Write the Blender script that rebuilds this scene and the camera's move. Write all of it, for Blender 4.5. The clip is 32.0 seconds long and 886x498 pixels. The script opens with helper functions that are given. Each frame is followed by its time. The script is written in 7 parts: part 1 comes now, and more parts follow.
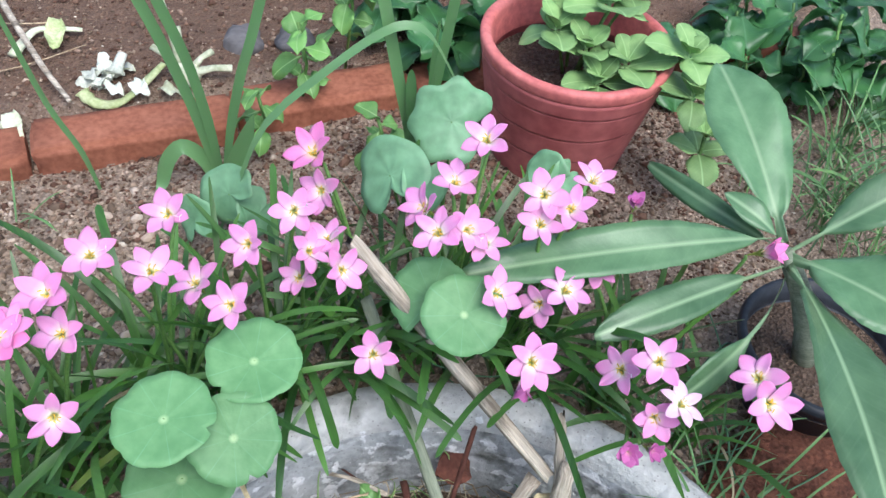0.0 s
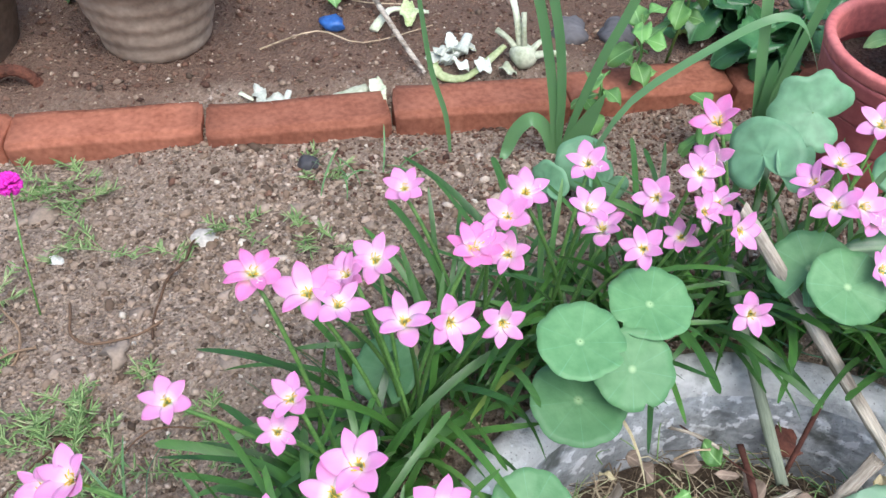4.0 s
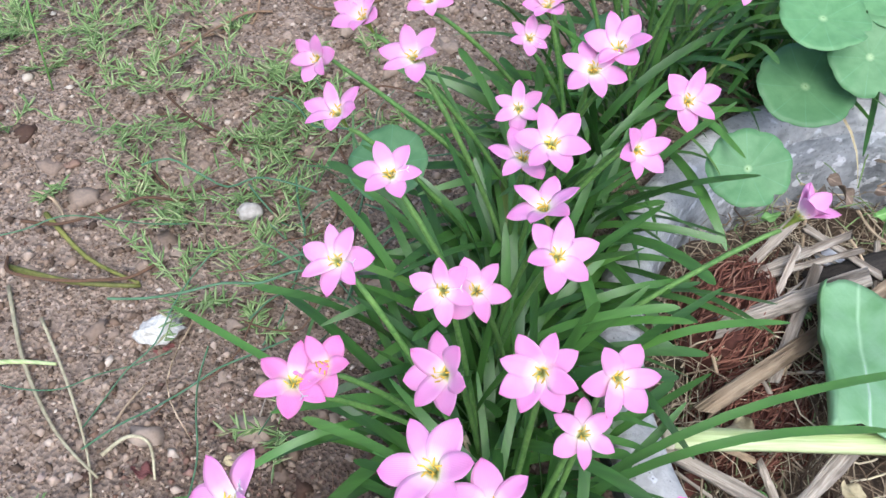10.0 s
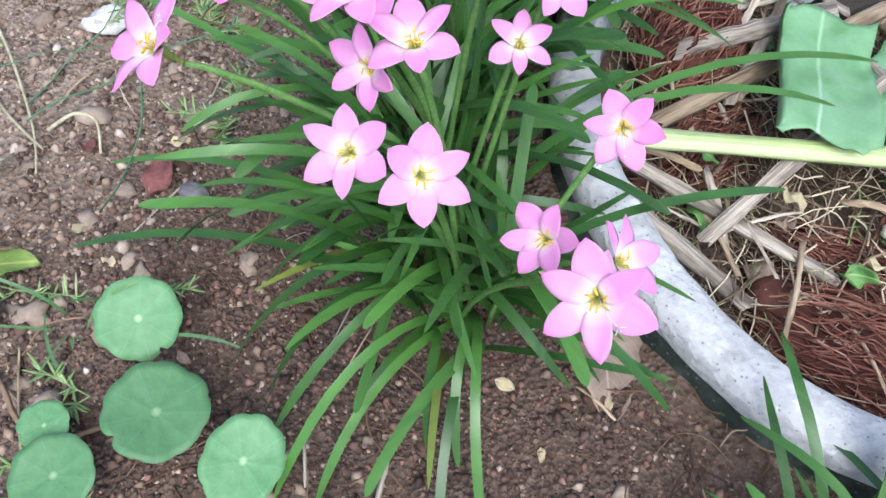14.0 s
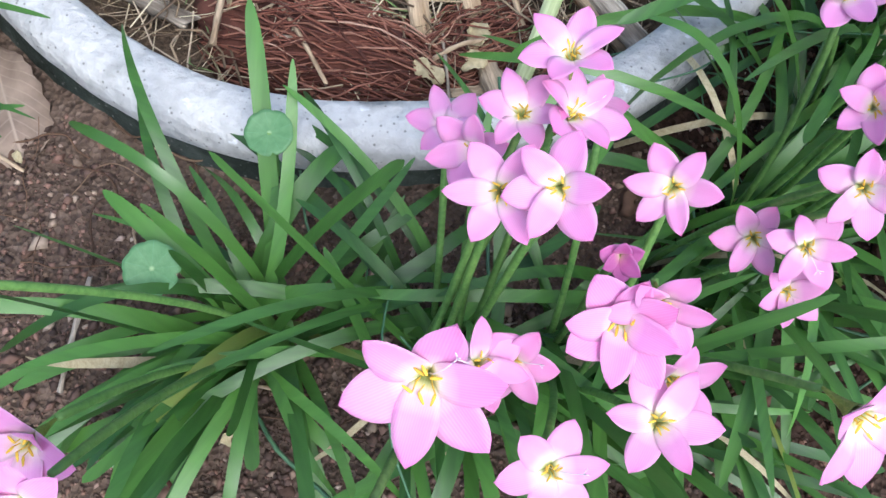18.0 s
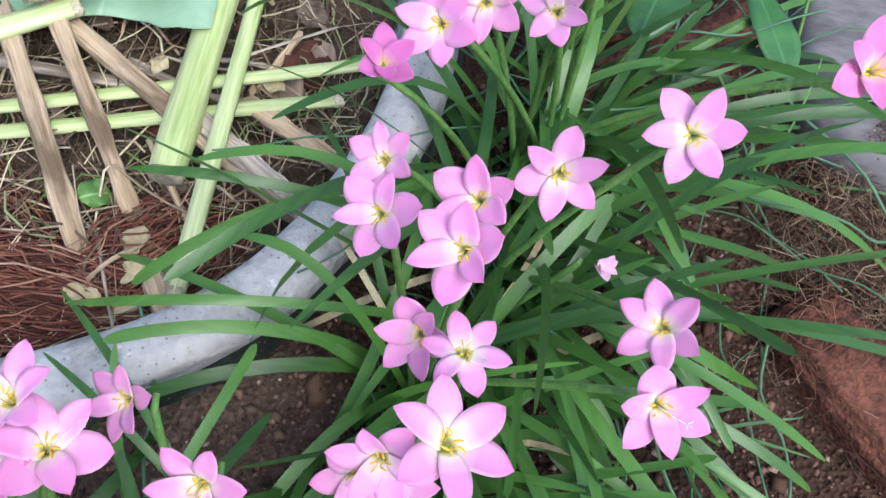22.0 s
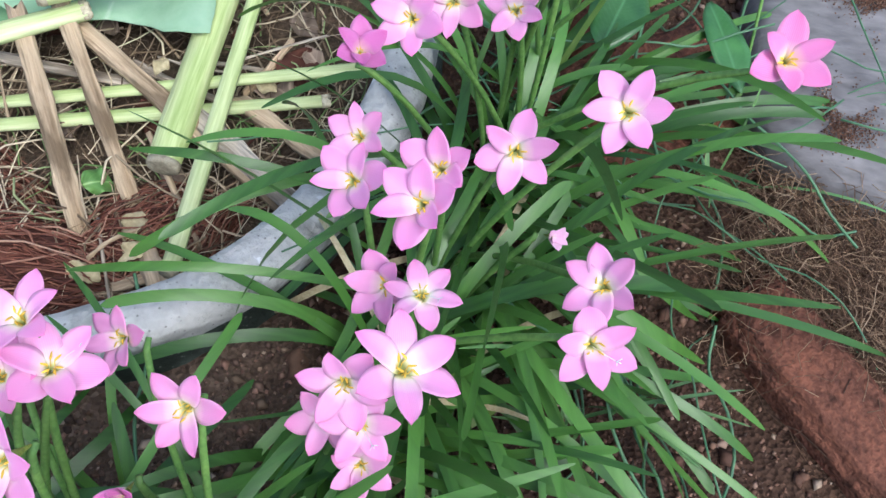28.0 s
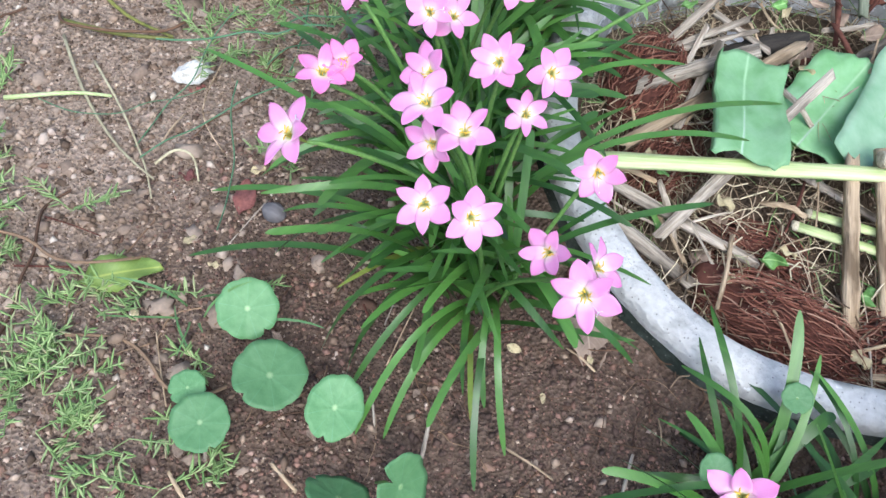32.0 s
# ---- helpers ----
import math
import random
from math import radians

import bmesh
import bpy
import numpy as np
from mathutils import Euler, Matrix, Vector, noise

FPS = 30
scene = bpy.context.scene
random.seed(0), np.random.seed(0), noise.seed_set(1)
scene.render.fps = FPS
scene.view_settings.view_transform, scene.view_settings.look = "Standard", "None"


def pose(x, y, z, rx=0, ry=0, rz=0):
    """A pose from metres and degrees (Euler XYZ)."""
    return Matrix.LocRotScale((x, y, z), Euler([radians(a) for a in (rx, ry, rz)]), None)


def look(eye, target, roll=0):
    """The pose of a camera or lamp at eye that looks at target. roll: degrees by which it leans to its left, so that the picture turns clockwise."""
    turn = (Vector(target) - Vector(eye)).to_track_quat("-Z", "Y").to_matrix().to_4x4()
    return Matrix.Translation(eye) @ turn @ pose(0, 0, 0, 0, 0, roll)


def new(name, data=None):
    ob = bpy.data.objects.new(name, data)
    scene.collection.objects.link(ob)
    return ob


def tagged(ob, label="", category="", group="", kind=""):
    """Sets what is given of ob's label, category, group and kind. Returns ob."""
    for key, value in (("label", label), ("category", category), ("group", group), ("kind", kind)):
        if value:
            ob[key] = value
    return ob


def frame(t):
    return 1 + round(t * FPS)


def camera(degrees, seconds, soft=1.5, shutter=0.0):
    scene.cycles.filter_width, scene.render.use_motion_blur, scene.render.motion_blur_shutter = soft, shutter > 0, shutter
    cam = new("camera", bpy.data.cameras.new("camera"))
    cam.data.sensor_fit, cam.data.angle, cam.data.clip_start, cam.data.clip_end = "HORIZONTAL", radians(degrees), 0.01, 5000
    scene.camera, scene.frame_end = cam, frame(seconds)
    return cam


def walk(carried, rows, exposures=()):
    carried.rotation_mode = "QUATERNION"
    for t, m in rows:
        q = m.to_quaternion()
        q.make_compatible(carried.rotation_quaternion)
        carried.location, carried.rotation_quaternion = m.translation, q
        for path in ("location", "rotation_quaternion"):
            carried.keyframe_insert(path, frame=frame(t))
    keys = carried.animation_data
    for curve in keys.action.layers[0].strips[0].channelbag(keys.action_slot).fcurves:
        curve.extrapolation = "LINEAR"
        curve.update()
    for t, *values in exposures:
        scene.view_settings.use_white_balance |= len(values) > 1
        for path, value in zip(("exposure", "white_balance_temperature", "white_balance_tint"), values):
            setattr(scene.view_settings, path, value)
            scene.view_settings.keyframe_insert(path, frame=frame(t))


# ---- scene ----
cam = camera(55.6, 32.0, 1.5)
METRES, EYE, TILT, LEAN, TURN = 2.0, 0.715, -47.0, -5.3, 0.0
ROWS = [
    (0.0, 0.0, 0.0, 0.0, 0.0, 0.0, -0.0),
    (0.5, -0.0078, 0.0014, 0.0004, -0.17, -0.03, -0.01),
    (1.0, -0.0196, -0.0078, -0.0047, 0.44, 0.12, -0.31),
    (1.5, -0.0286, -0.0103, -0.0111, 1.68, 0.14, -1.02),
    (2.0, -0.0401, -0.0144, -0.0111, 3.44, 0.38, -2.23),
    (2.5, -0.0569, -0.0194, -0.0133, 5.39, 0.93, -3.63),
    (3.0, -0.0744, -0.0268, -0.0203, 7.26, 1.13, -4.87),
    (3.5, -0.0875, -0.0357, -0.027, 8.81, 1.05, -5.82),
    (5.5, -0.1192, -0.0605, -0.0654, 14.48, -1.49, -9.26),
    (6.0, -0.1245, -0.0657, -0.0784, 16.13, -2.93, -11.11),
    (6.5, -0.1305, -0.0736, -0.0931, 17.01, -4.18, -12.35),
    (7.0, -0.1375, -0.0785, -0.1089, 17.63, -5.27, -13.1),
    (7.5, -0.137, -0.0772, -0.1153, 18.37, -6.41, -13.44),
    (8.0, -0.1342, -0.0739, -0.1182, 18.57, -7.04, -13.64),
    (8.5, -0.134, -0.0679, -0.1216, 18.53, -7.6, -13.7),
    (9.0, -0.1334, -0.0718, -0.1269, 18.52, -7.93, -13.79),
    (9.5, -0.1285, -0.0725, -0.1317, 18.68, -8.39, -13.87),
    (10.0, -0.1193, -0.0725, -0.1362, 18.81, -8.79, -13.8),
    (10.5, -0.1157, -0.075, -0.1436, 18.76, -9.41, -14.03),
    (11.0, -0.1117, -0.0747, -0.1493, 18.83, -10.21, -14.33),
    (11.5, -0.1075, -0.074, -0.1547, 18.87, -10.99, -14.62),
    (12.0, -0.1083, -0.0742, -0.164, 19.08, -12.08, -15.35),
    (12.5, -0.1101, -0.0744, -0.1741, 19.11, -12.84, -16.04),
    (13.0, -0.1064, -0.0736, -0.1833, 19.19, -13.91, -16.54),
    (13.5, -0.0964, -0.0745, -0.1939, 18.94, -14.77, -16.71),
    (15.5, -0.0423, -0.0686, -0.2222, 15.08, -20.51, -14.07),
    (16.0, -0.0254, -0.0593, -0.219, 12.79, -21.21, -11.96),
    (16.5, -0.0041, -0.0535, -0.2187, 10.55, -21.76, -9.81),
    (17.0, 0.019, -0.048, -0.2188, 8.48, -22.9, -7.91),
    (17.5, 0.0402, -0.0428, -0.2177, 7.08, -23.69, -6.65),
    (18.0, 0.0617, -0.0373, -0.2171, 5.93, -24.26, -5.59),
    (18.5, 0.0756, -0.0335, -0.2133, 5.45, -24.26, -5.24),
    (19.0, 0.0856, -0.0314, -0.2122, 5.19, -24.37, -5.03),
    (19.5, 0.0968, -0.0301, -0.2109, 4.62, -24.36, -4.33),
    (20.0, 0.1073, -0.0266, -0.2077, 2.91, -23.92, -2.14),
    (20.5, 0.1148, -0.0248, -0.2005, 1.47, -22.92, -0.42),
    (21.0, 0.1269, -0.017, -0.1913, 0.33, -22.48, 0.6),
    (21.5, 0.1307, -0.0105, -0.1847, -1.04, -21.79, 1.68),
    (22.0, 0.1392, -0.0044, -0.178, -2.83, -21.36, 3.65),
    (22.5, 0.1519, 0.002, -0.167, -4.68, -21.03, 6.3),
    (23.0, 0.158, 0.0037, -0.1592, -6.06, -20.39, 7.98),
    (23.5, 0.1661, 0.0052, -0.1523, -6.95, -19.7, 8.93),
    (24.0, 0.1697, 0.0074, -0.1451, -7.3, -19.32, 9.17),
    (24.5, 0.1711, 0.0093, -0.1384, -7.7, -18.75, 9.52),
    (26.5, 0.1739, 0.0070, -0.1444, -8.75, -18.60, 10.08),
    (27.0, 0.1696, -0.0042, -0.1598, -7.54, -18.03, 8.71),
    (27.5, 0.1592, -0.0163, -0.1716, -4.64, -18.17, 5.06),
    (28.0, 0.1450, -0.0300, -0.1865, -2.70, -18.83, 2.75),
    (28.5, 0.1213, -0.0462, -0.1906, -0.98, -19.56, 1.41),
    (29.0, 0.0961, -0.0650, -0.1923, 0.75, -20.03, 0.23),
    (29.5, 0.0832, -0.0914, -0.1932, 1.60, -20.20, -0.81),
    (30.0, 0.0635, -0.1119, -0.1845, 2.95, -20.56, -2.86),
    (30.5, 0.0292, -0.1346, -0.1865, 5.89, -20.70, -6.74),
    (31.0, -0.0065, -0.1548, -0.1812, 9.27, -19.98, -10.01),
    (31.5, -0.0490, -0.1690, -0.1805, 12.95, -19.11, -13.30),
    (32.0, -0.0878, -0.1706, -0.1691, 16.28, -17.73, -15.84),
]
walk(cam, [(t, pose(0, 0, EYE, TILT, LEAN, TURN) @ pose(METRES * x, METRES * y, METRES * z, 90 + pitch, roll, yaw)) for t, x, y, z, yaw, pitch, roll in ROWS], [(0.0, 0.63, 5800, 7), (4.5, 0.63, 5800, 7), (9.0, 0.645, 5750, 9), (12.0, 0.67, 5650, 11), (16.0, 0.81, 5650, 6), (20.0, 0.73, 5750, 9), (22.0, 0.7, 5750, 9), (24.0, 0.61, 5750, 7), (28.0, 0.65, 5750, 6), (30.0, 0.75, 5720, 7), (32.0, 0.75, 5700, 7)])

# ---- light ----
world = bpy.data.worlds.new("sky")
scene.world = world
world.use_nodes = True
wn, wl = world.node_tree.nodes, world.node_tree.links
sky = wn.new("ShaderNodeTexSky")
sky.sky_type, sky.sun_disc = "NISHITA", False
sky.sun_elevation, sky.sun_rotation = radians(62), radians(150)
sky.dust_density, sky.ozone_density = 4.0, 0.6
wn["Background"].inputs["Strength"].default_value = 0.15
wl.new(sky.outputs["Color"], wn["Background"].inputs["Color"])
sun = new("sun", bpy.data.lights.new("sun", "SUN"))
sun.data.energy, sun.data.angle, sun.data.color = 1.3, radians(40), (1.0, 0.98, 0.95)
sun.matrix_world = look((0.25, -0.43, 0.94), (0, 0, 0))

# ---- material helpers ----
def mat(name, rough=0.6, spec=0.4):
    m = bpy.data.materials.new(name)
    m.use_nodes = True
    b = m.node_tree.nodes["Principled BSDF"]
    b.inputs["Roughness"].default_value = rough
    b.inputs["Specular IOR Level"].default_value = spec
    return m, m.node_tree.nodes, m.node_tree.links, b


def ramp(n, l, src, stops):
    r = n.new("ShaderNodeValToRGB")
    e = r.color_ramp.elements
    while len(e) < len(stops):
        e.new(0.5)
    for k, (p, c) in zip(e, stops):
        k.position, k.color = p, (*c, 1)
    l.new(src, r.inputs["Fac"])
    return r.outputs["Color"]


def tex(n, l, kind, scale, detail=4.0, coord="Object", stretch=None, **more):
    c = n.new("ShaderNodeTexCoord")
    t = n.new({"noise": "ShaderNodeTexNoise", "voronoi": "ShaderNodeTexVoronoi", "wave": "ShaderNodeTexWave"}[kind])
    t.inputs["Scale"].default_value = scale
    if kind == "noise":
        t.inputs["Detail"].default_value = detail
    for k, v in more.items():
        t.inputs[k].default_value = v
    src = c.outputs[coord]
    if stretch:
        mp = n.new("ShaderNodeMapping")
        mp.inputs["Scale"].default_value = stretch
        l.new(src, mp.inputs["Vector"])
        src = mp.outputs["Vector"]
    l.new(src, t.inputs["Vector"])
    return t


def mix(n, l, fac, a, b, mode="MIX"):
    x = n.new("ShaderNodeMix")
    x.data_type, x.blend_type = "RGBA", mode
    for sock, v in ((x.inputs[0], fac), (x.inputs[6], a), (x.inputs[7], b)):
        if isinstance(v, (int, float)):
            sock.default_value = v
        elif isinstance(v, tuple):
            sock.default_value = (*v, 1)
        else:
            l.new(v, sock)
    return x.outputs[2]


def bump(n, l, b, src, strength, dist):
    k = n.new("ShaderNodeBump")
    k.inputs["Strength"].default_value, k.inputs["Distance"].default_value = strength, dist
    l.new(src, k.inputs["Height"])
    l.new(k.outputs["Normal"], b.inputs["Normal"])


def mottled(name, dark, light, scale, rough=0.7, spec=0.35, coord="Object", stretch=None, depth=0.001, vary=0.25, fine=6.0, strength=0.5, stain=0.0):
    """Two scales of noise between two colours, with relief and a change from object to object."""
    m, n, l, b = mat(name, rough, spec)
    t = tex(n, l, "noise", scale, 6, coord, stretch)
    f = tex(n, l, "noise", scale * fine, 3, coord, stretch)
    c = ramp(n, l, t.outputs["Fac"], [(0.32, dark), (0.68, light)])
    c = mix(n, l, 0.35, c, ramp(n, l, f.outputs["Fac"], [(0.3, tuple(v * 0.55 for v in dark)), (0.7, tuple(min(1, v * 1.25) for v in light))]))
    if stain:
        p = tex(n, l, "noise", scale * 2.2, 4, coord, tuple(math.sqrt(v) for v in stretch) if stretch else None)
        w = ramp(n, l, p.outputs["Fac"], [(0.52, (0, 0, 0)), (0.66, (stain, stain, stain))])
        c = mix(n, l, w, c, tuple(0.3 * v for v in dark))
    o = n.new("ShaderNodeObjectInfo")
    g = n.new("ShaderNodeMapRange")
    g.inputs["To Min"].default_value, g.inputs["To Max"].default_value = 1 - vary, 1 + vary
    l.new(o.outputs["Random"], g.inputs["Value"])
    h = n.new("ShaderNodeHueSaturation")
    l.new(g.outputs["Result"], h.inputs["Value"])
    l.new(c, h.inputs["Color"])
    l.new(h.outputs["Color"], b.inputs["Base Color"])
    bump(n, l, b, f.outputs["Fac"], strength, depth)
    return m


def islands(name, stops, rough=0.8):
    """Joined bits, each with a colour of its own."""
    m, n, l, b = mat(name, rough, 0.3)
    g = n.new("ShaderNodeNewGeometry")
    c = ramp(n, l, g.outputs["Random Per Island"], stops)
    t = tex(n, l, "noise", 300, 3)
    l.new(mix(n, l, 0.3, c, ramp(n, l, t.outputs["Fac"], [(0.3, (0.06, 0.05, 0.04)), (0.7, (0.5, 0.45, 0.4))]), "OVERLAY"), b.inputs["Base Color"])
    return m


# ---- materials ----
def soil_material():
    m, n, l, b = mat("soil", 0.92, 0.25)
    big = tex(n, l, "noise", 5, 5)
    mid = tex(n, l, "noise", 130, 8)
    grit = tex(n, l, "voronoi", 260)
    fine = tex(n, l, "noise", 700, 3)
    c = ramp(n, l, big.outputs["Fac"], [(0.35, (0.2, 0.148, 0.106)), (0.65, (0.355, 0.28, 0.215))])
    c = mix(n, l, 0.6, c, ramp(n, l, mid.outputs["Fac"], [(0.33, (0.15, 0.108, 0.08)), (0.66, (0.41, 0.325, 0.255))]))
    g = ramp(n, l, grit.outputs["Color"], [(0.0, (0.16, 0.112, 0.08)), (0.6, (0.33, 0.245, 0.18)), (0.88, (0.52, 0.41, 0.32)), (1.0, (0.68, 0.6, 0.5))])
    c = mix(n, l, 0.55, c, g)
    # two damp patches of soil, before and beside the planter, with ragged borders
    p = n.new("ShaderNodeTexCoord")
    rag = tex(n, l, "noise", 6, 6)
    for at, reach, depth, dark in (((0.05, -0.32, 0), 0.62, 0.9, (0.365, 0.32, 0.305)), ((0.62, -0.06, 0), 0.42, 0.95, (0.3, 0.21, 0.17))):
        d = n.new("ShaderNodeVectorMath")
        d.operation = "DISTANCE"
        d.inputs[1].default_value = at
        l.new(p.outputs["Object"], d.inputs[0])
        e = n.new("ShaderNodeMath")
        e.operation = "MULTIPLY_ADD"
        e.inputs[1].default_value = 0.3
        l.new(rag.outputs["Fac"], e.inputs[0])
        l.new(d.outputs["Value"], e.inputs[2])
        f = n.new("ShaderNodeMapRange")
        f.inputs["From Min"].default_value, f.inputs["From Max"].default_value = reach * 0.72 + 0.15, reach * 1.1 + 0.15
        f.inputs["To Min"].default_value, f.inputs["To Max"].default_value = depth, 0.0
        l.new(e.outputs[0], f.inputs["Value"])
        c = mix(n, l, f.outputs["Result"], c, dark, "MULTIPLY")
    # red garden soil behind the brick edging
    e = n.new("ShaderNodeVectorMath")
    e.operation = "DOT_PRODUCT"
    e.inputs[1].default_value = (-0.367, 0.93, 0)
    l.new(p.outputs["Object"], e.inputs[0])
    k = n.new("ShaderNodeMapRange")
    k.inputs["From Min"].default_value, k.inputs["From Max"].default_value = 1.0, 1.08
    k.inputs["To Min"].default_value, k.inputs["To Max"].default_value = 0.0, 0.86
    j = n.new("ShaderNodeMath")
    j.operation = "MULTIPLY_ADD"
    j.inputs[1].default_value = 0.3
    l.new(rag.outputs["Fac"], j.inputs[0])
    l.new(e.outputs["Value"], j.inputs[2])
    l.new(j.outputs[0], k.inputs["Value"])
    c = mix(n, l, k.outputs["Result"], c, (0.15, 0.088, 0.06))
    l.new(c, b.inputs["Base Color"])
    a = n.new("ShaderNodeMath")
    a.operation = "ADD"
    l.new(mid.outputs["Fac"], a.inputs[0])
    l.new(grit.outputs["Distance"], a.inputs[1])
    bump(n, l, b, a.outputs[0], 0.95, 0.0045)
    return m


def petal_material(name, body, edge, base):
    m, n, l, b = mat(name, 0.5, 0.3)
    c = n.new("ShaderNodeTexCoord")
    s = n.new("ShaderNodeSeparateXYZ")
    l.new(c.outputs["Object"], s.inputs["Vector"])
    g = n.new("ShaderNodeMath")
    g.operation = "DIVIDE"
    g.inputs[1].default_value = 0.027
    l.new(s.outputs["X"], g.inputs[0])
    along = ramp(n, l, g.outputs[0], [(0.09, (0.24, 0.3, 0.05)), (0.15, (0.7, 0.68, 0.3)), (0.2, base), (0.3, tuple(0.5 * u + 0.5 * v for u, v in zip(base, body))), (0.47, body), (0.8, tuple(0.5 * u + 0.5 * v for u, v in zip(body, edge))), (1.0, edge)])
    veins = tex(n, l, "wave", 420, stretch=(0.06, 1, 0.02), Distortion=2.0)
    veins.bands_direction = "Y"
    col = mix(n, l, 0.07, along, ramp(n, l, veins.outputs["Fac"], [(0.2, edge), (0.8, (1.0, 0.72, 0.9))]))
    o = n.new("ShaderNodeObjectInfo")
    v = n.new("ShaderNodeMapRange")
    v.inputs["To Min"].default_value, v.inputs["To Max"].default_value = 0.9, 1.06
    l.new(o.outputs["Random"], v.inputs["Value"])
    h = n.new("ShaderNodeHueSaturation")
    l.new(v.outputs["Result"], h.inputs["Value"])
    l.new(col, h.inputs["Color"])
    l.new(h.outputs["Color"], b.inputs["Base Color"])
    b.inputs["Subsurface Weight"].default_value = 0.4
    b.inputs["Subsurface Radius"].default_value = (0.004, 0.0025, 0.0033)
    b.inputs["Subsurface Scale"].default_value = 0.6
    bump(n, l, b, veins.outputs["Fac"], 0.12, 0.0004)
    return m


def blade_material(name, dark, light, rough=0.34):
    m, n, l, b = mat(name, rough, 0.45)
    o = n.new("ShaderNodeObjectInfo")
    st = tex(n, l, "noise", 7, 3, "Object", (0.6, 9, 0.6))
    sp = tex(n, l, "noise", 900, 2)
    c = ramp(n, l, o.outputs["Random"], [(0.0, dark), (0.75, light), (0.985, tuple(1.2 * v for v in light)), (1.0, (0.22, 0.26, 0.05))])
    c = mix(n, l, 0.2, c, ramp(n, l, st.outputs["Fac"], [(0.35, tuple(0.6 * v for v in dark)), (0.7, tuple(1.5 * v for v in light))]))
    l.new(c, b.inputs["Base Color"])
    b.inputs["Subsurface Weight"].default_value = 0.15
    b.inputs["Subsurface Radius"].default_value = (0.001, 0.003, 0.0006)
    bump(n, l, b, sp.outputs["Fac"], 0.15, 0.0005)
    return m


def veined_leaf_material(name, dark, light, vein, span, rough=0.42, midrib=0.07, sides=0.14, pitch=40.0):
    """A leaf along local x with a pale midrib and side veins."""
    m, n, l, b = mat(name, rough, 0.45)
    c = n.new("ShaderNodeTexCoord")
    s = n.new("ShaderNodeSeparateXYZ")
    l.new(c.outputs["Object"], s.inputs["Vector"])
    ab = n.new("ShaderNodeMath")
    ab.operation = "ABSOLUTE"
    l.new(s.outputs["Y"], ab.inputs[0])
    rib = n.new("ShaderNodeMapRange")
    rib.inputs["From Min"].default_value, rib.inputs["From Max"].default_value = 0.0, span * midrib
    rib.inputs["To Min"].default_value, rib.inputs["To Max"].default_value = 1.0, 0.0
    l.new(ab.outputs[0], rib.inputs["Value"])
    sl = n.new("ShaderNodeMath")
    sl.operation = "MULTIPLY_ADD"
    sl.inputs[1].default_value = -1.0
    l.new(ab.outputs[0], sl.inputs[0])
    l.new(s.outputs["X"], sl.inputs[2])
    w = n.new("ShaderNodeMath")
    w.operation = "MULTIPLY"
    w.inputs[1].default_value = pitch / span
    l.new(sl.outputs[0], w.inputs[0])
    sn = n.new("ShaderNodeMath")
    sn.operation = "SINE"
    l.new(w.outputs[0], sn.inputs[0])
    sd = n.new("ShaderNodeMapRange")
    sd.inputs["From Min"].default_value, sd.inputs["From Max"].default_value = 0.8, 1.0
    sd.inputs["To Max"].default_value = sides
    l.new(sn.outputs[0], sd.inputs["Value"])
    t = tex(n, l, "noise", 40, 5)
    base = ramp(n, l, t.outputs["Fac"], [(0.3, dark), (0.7, light)])
    o = n.new("ShaderNodeObjectInfo")
    v = n.new("ShaderNodeMapRange")
    v.inputs["To Min"].default_value, v.inputs["To Max"].default_value = 0.75, 1.25
    l.new(o.outputs["Random"], v.inputs["Value"])
    h = n.new("ShaderNodeHueSaturation")
    l.new(v.outputs["Result"], h.inputs["Value"])
    l.new(base, h.inputs["Color"])
    col = mix(n, l, sd.outputs["Result"], h.outputs["Color"], vein)
    col = mix(n, l, rib.outputs["Result"], col, vein)
    l.new(col, b.inputs["Base Color"])
    f = tex(n, l, "noise", 350, 3)
    bump(n, l, b, f.outputs["Fac"], 0.25, 0.001)
    return m


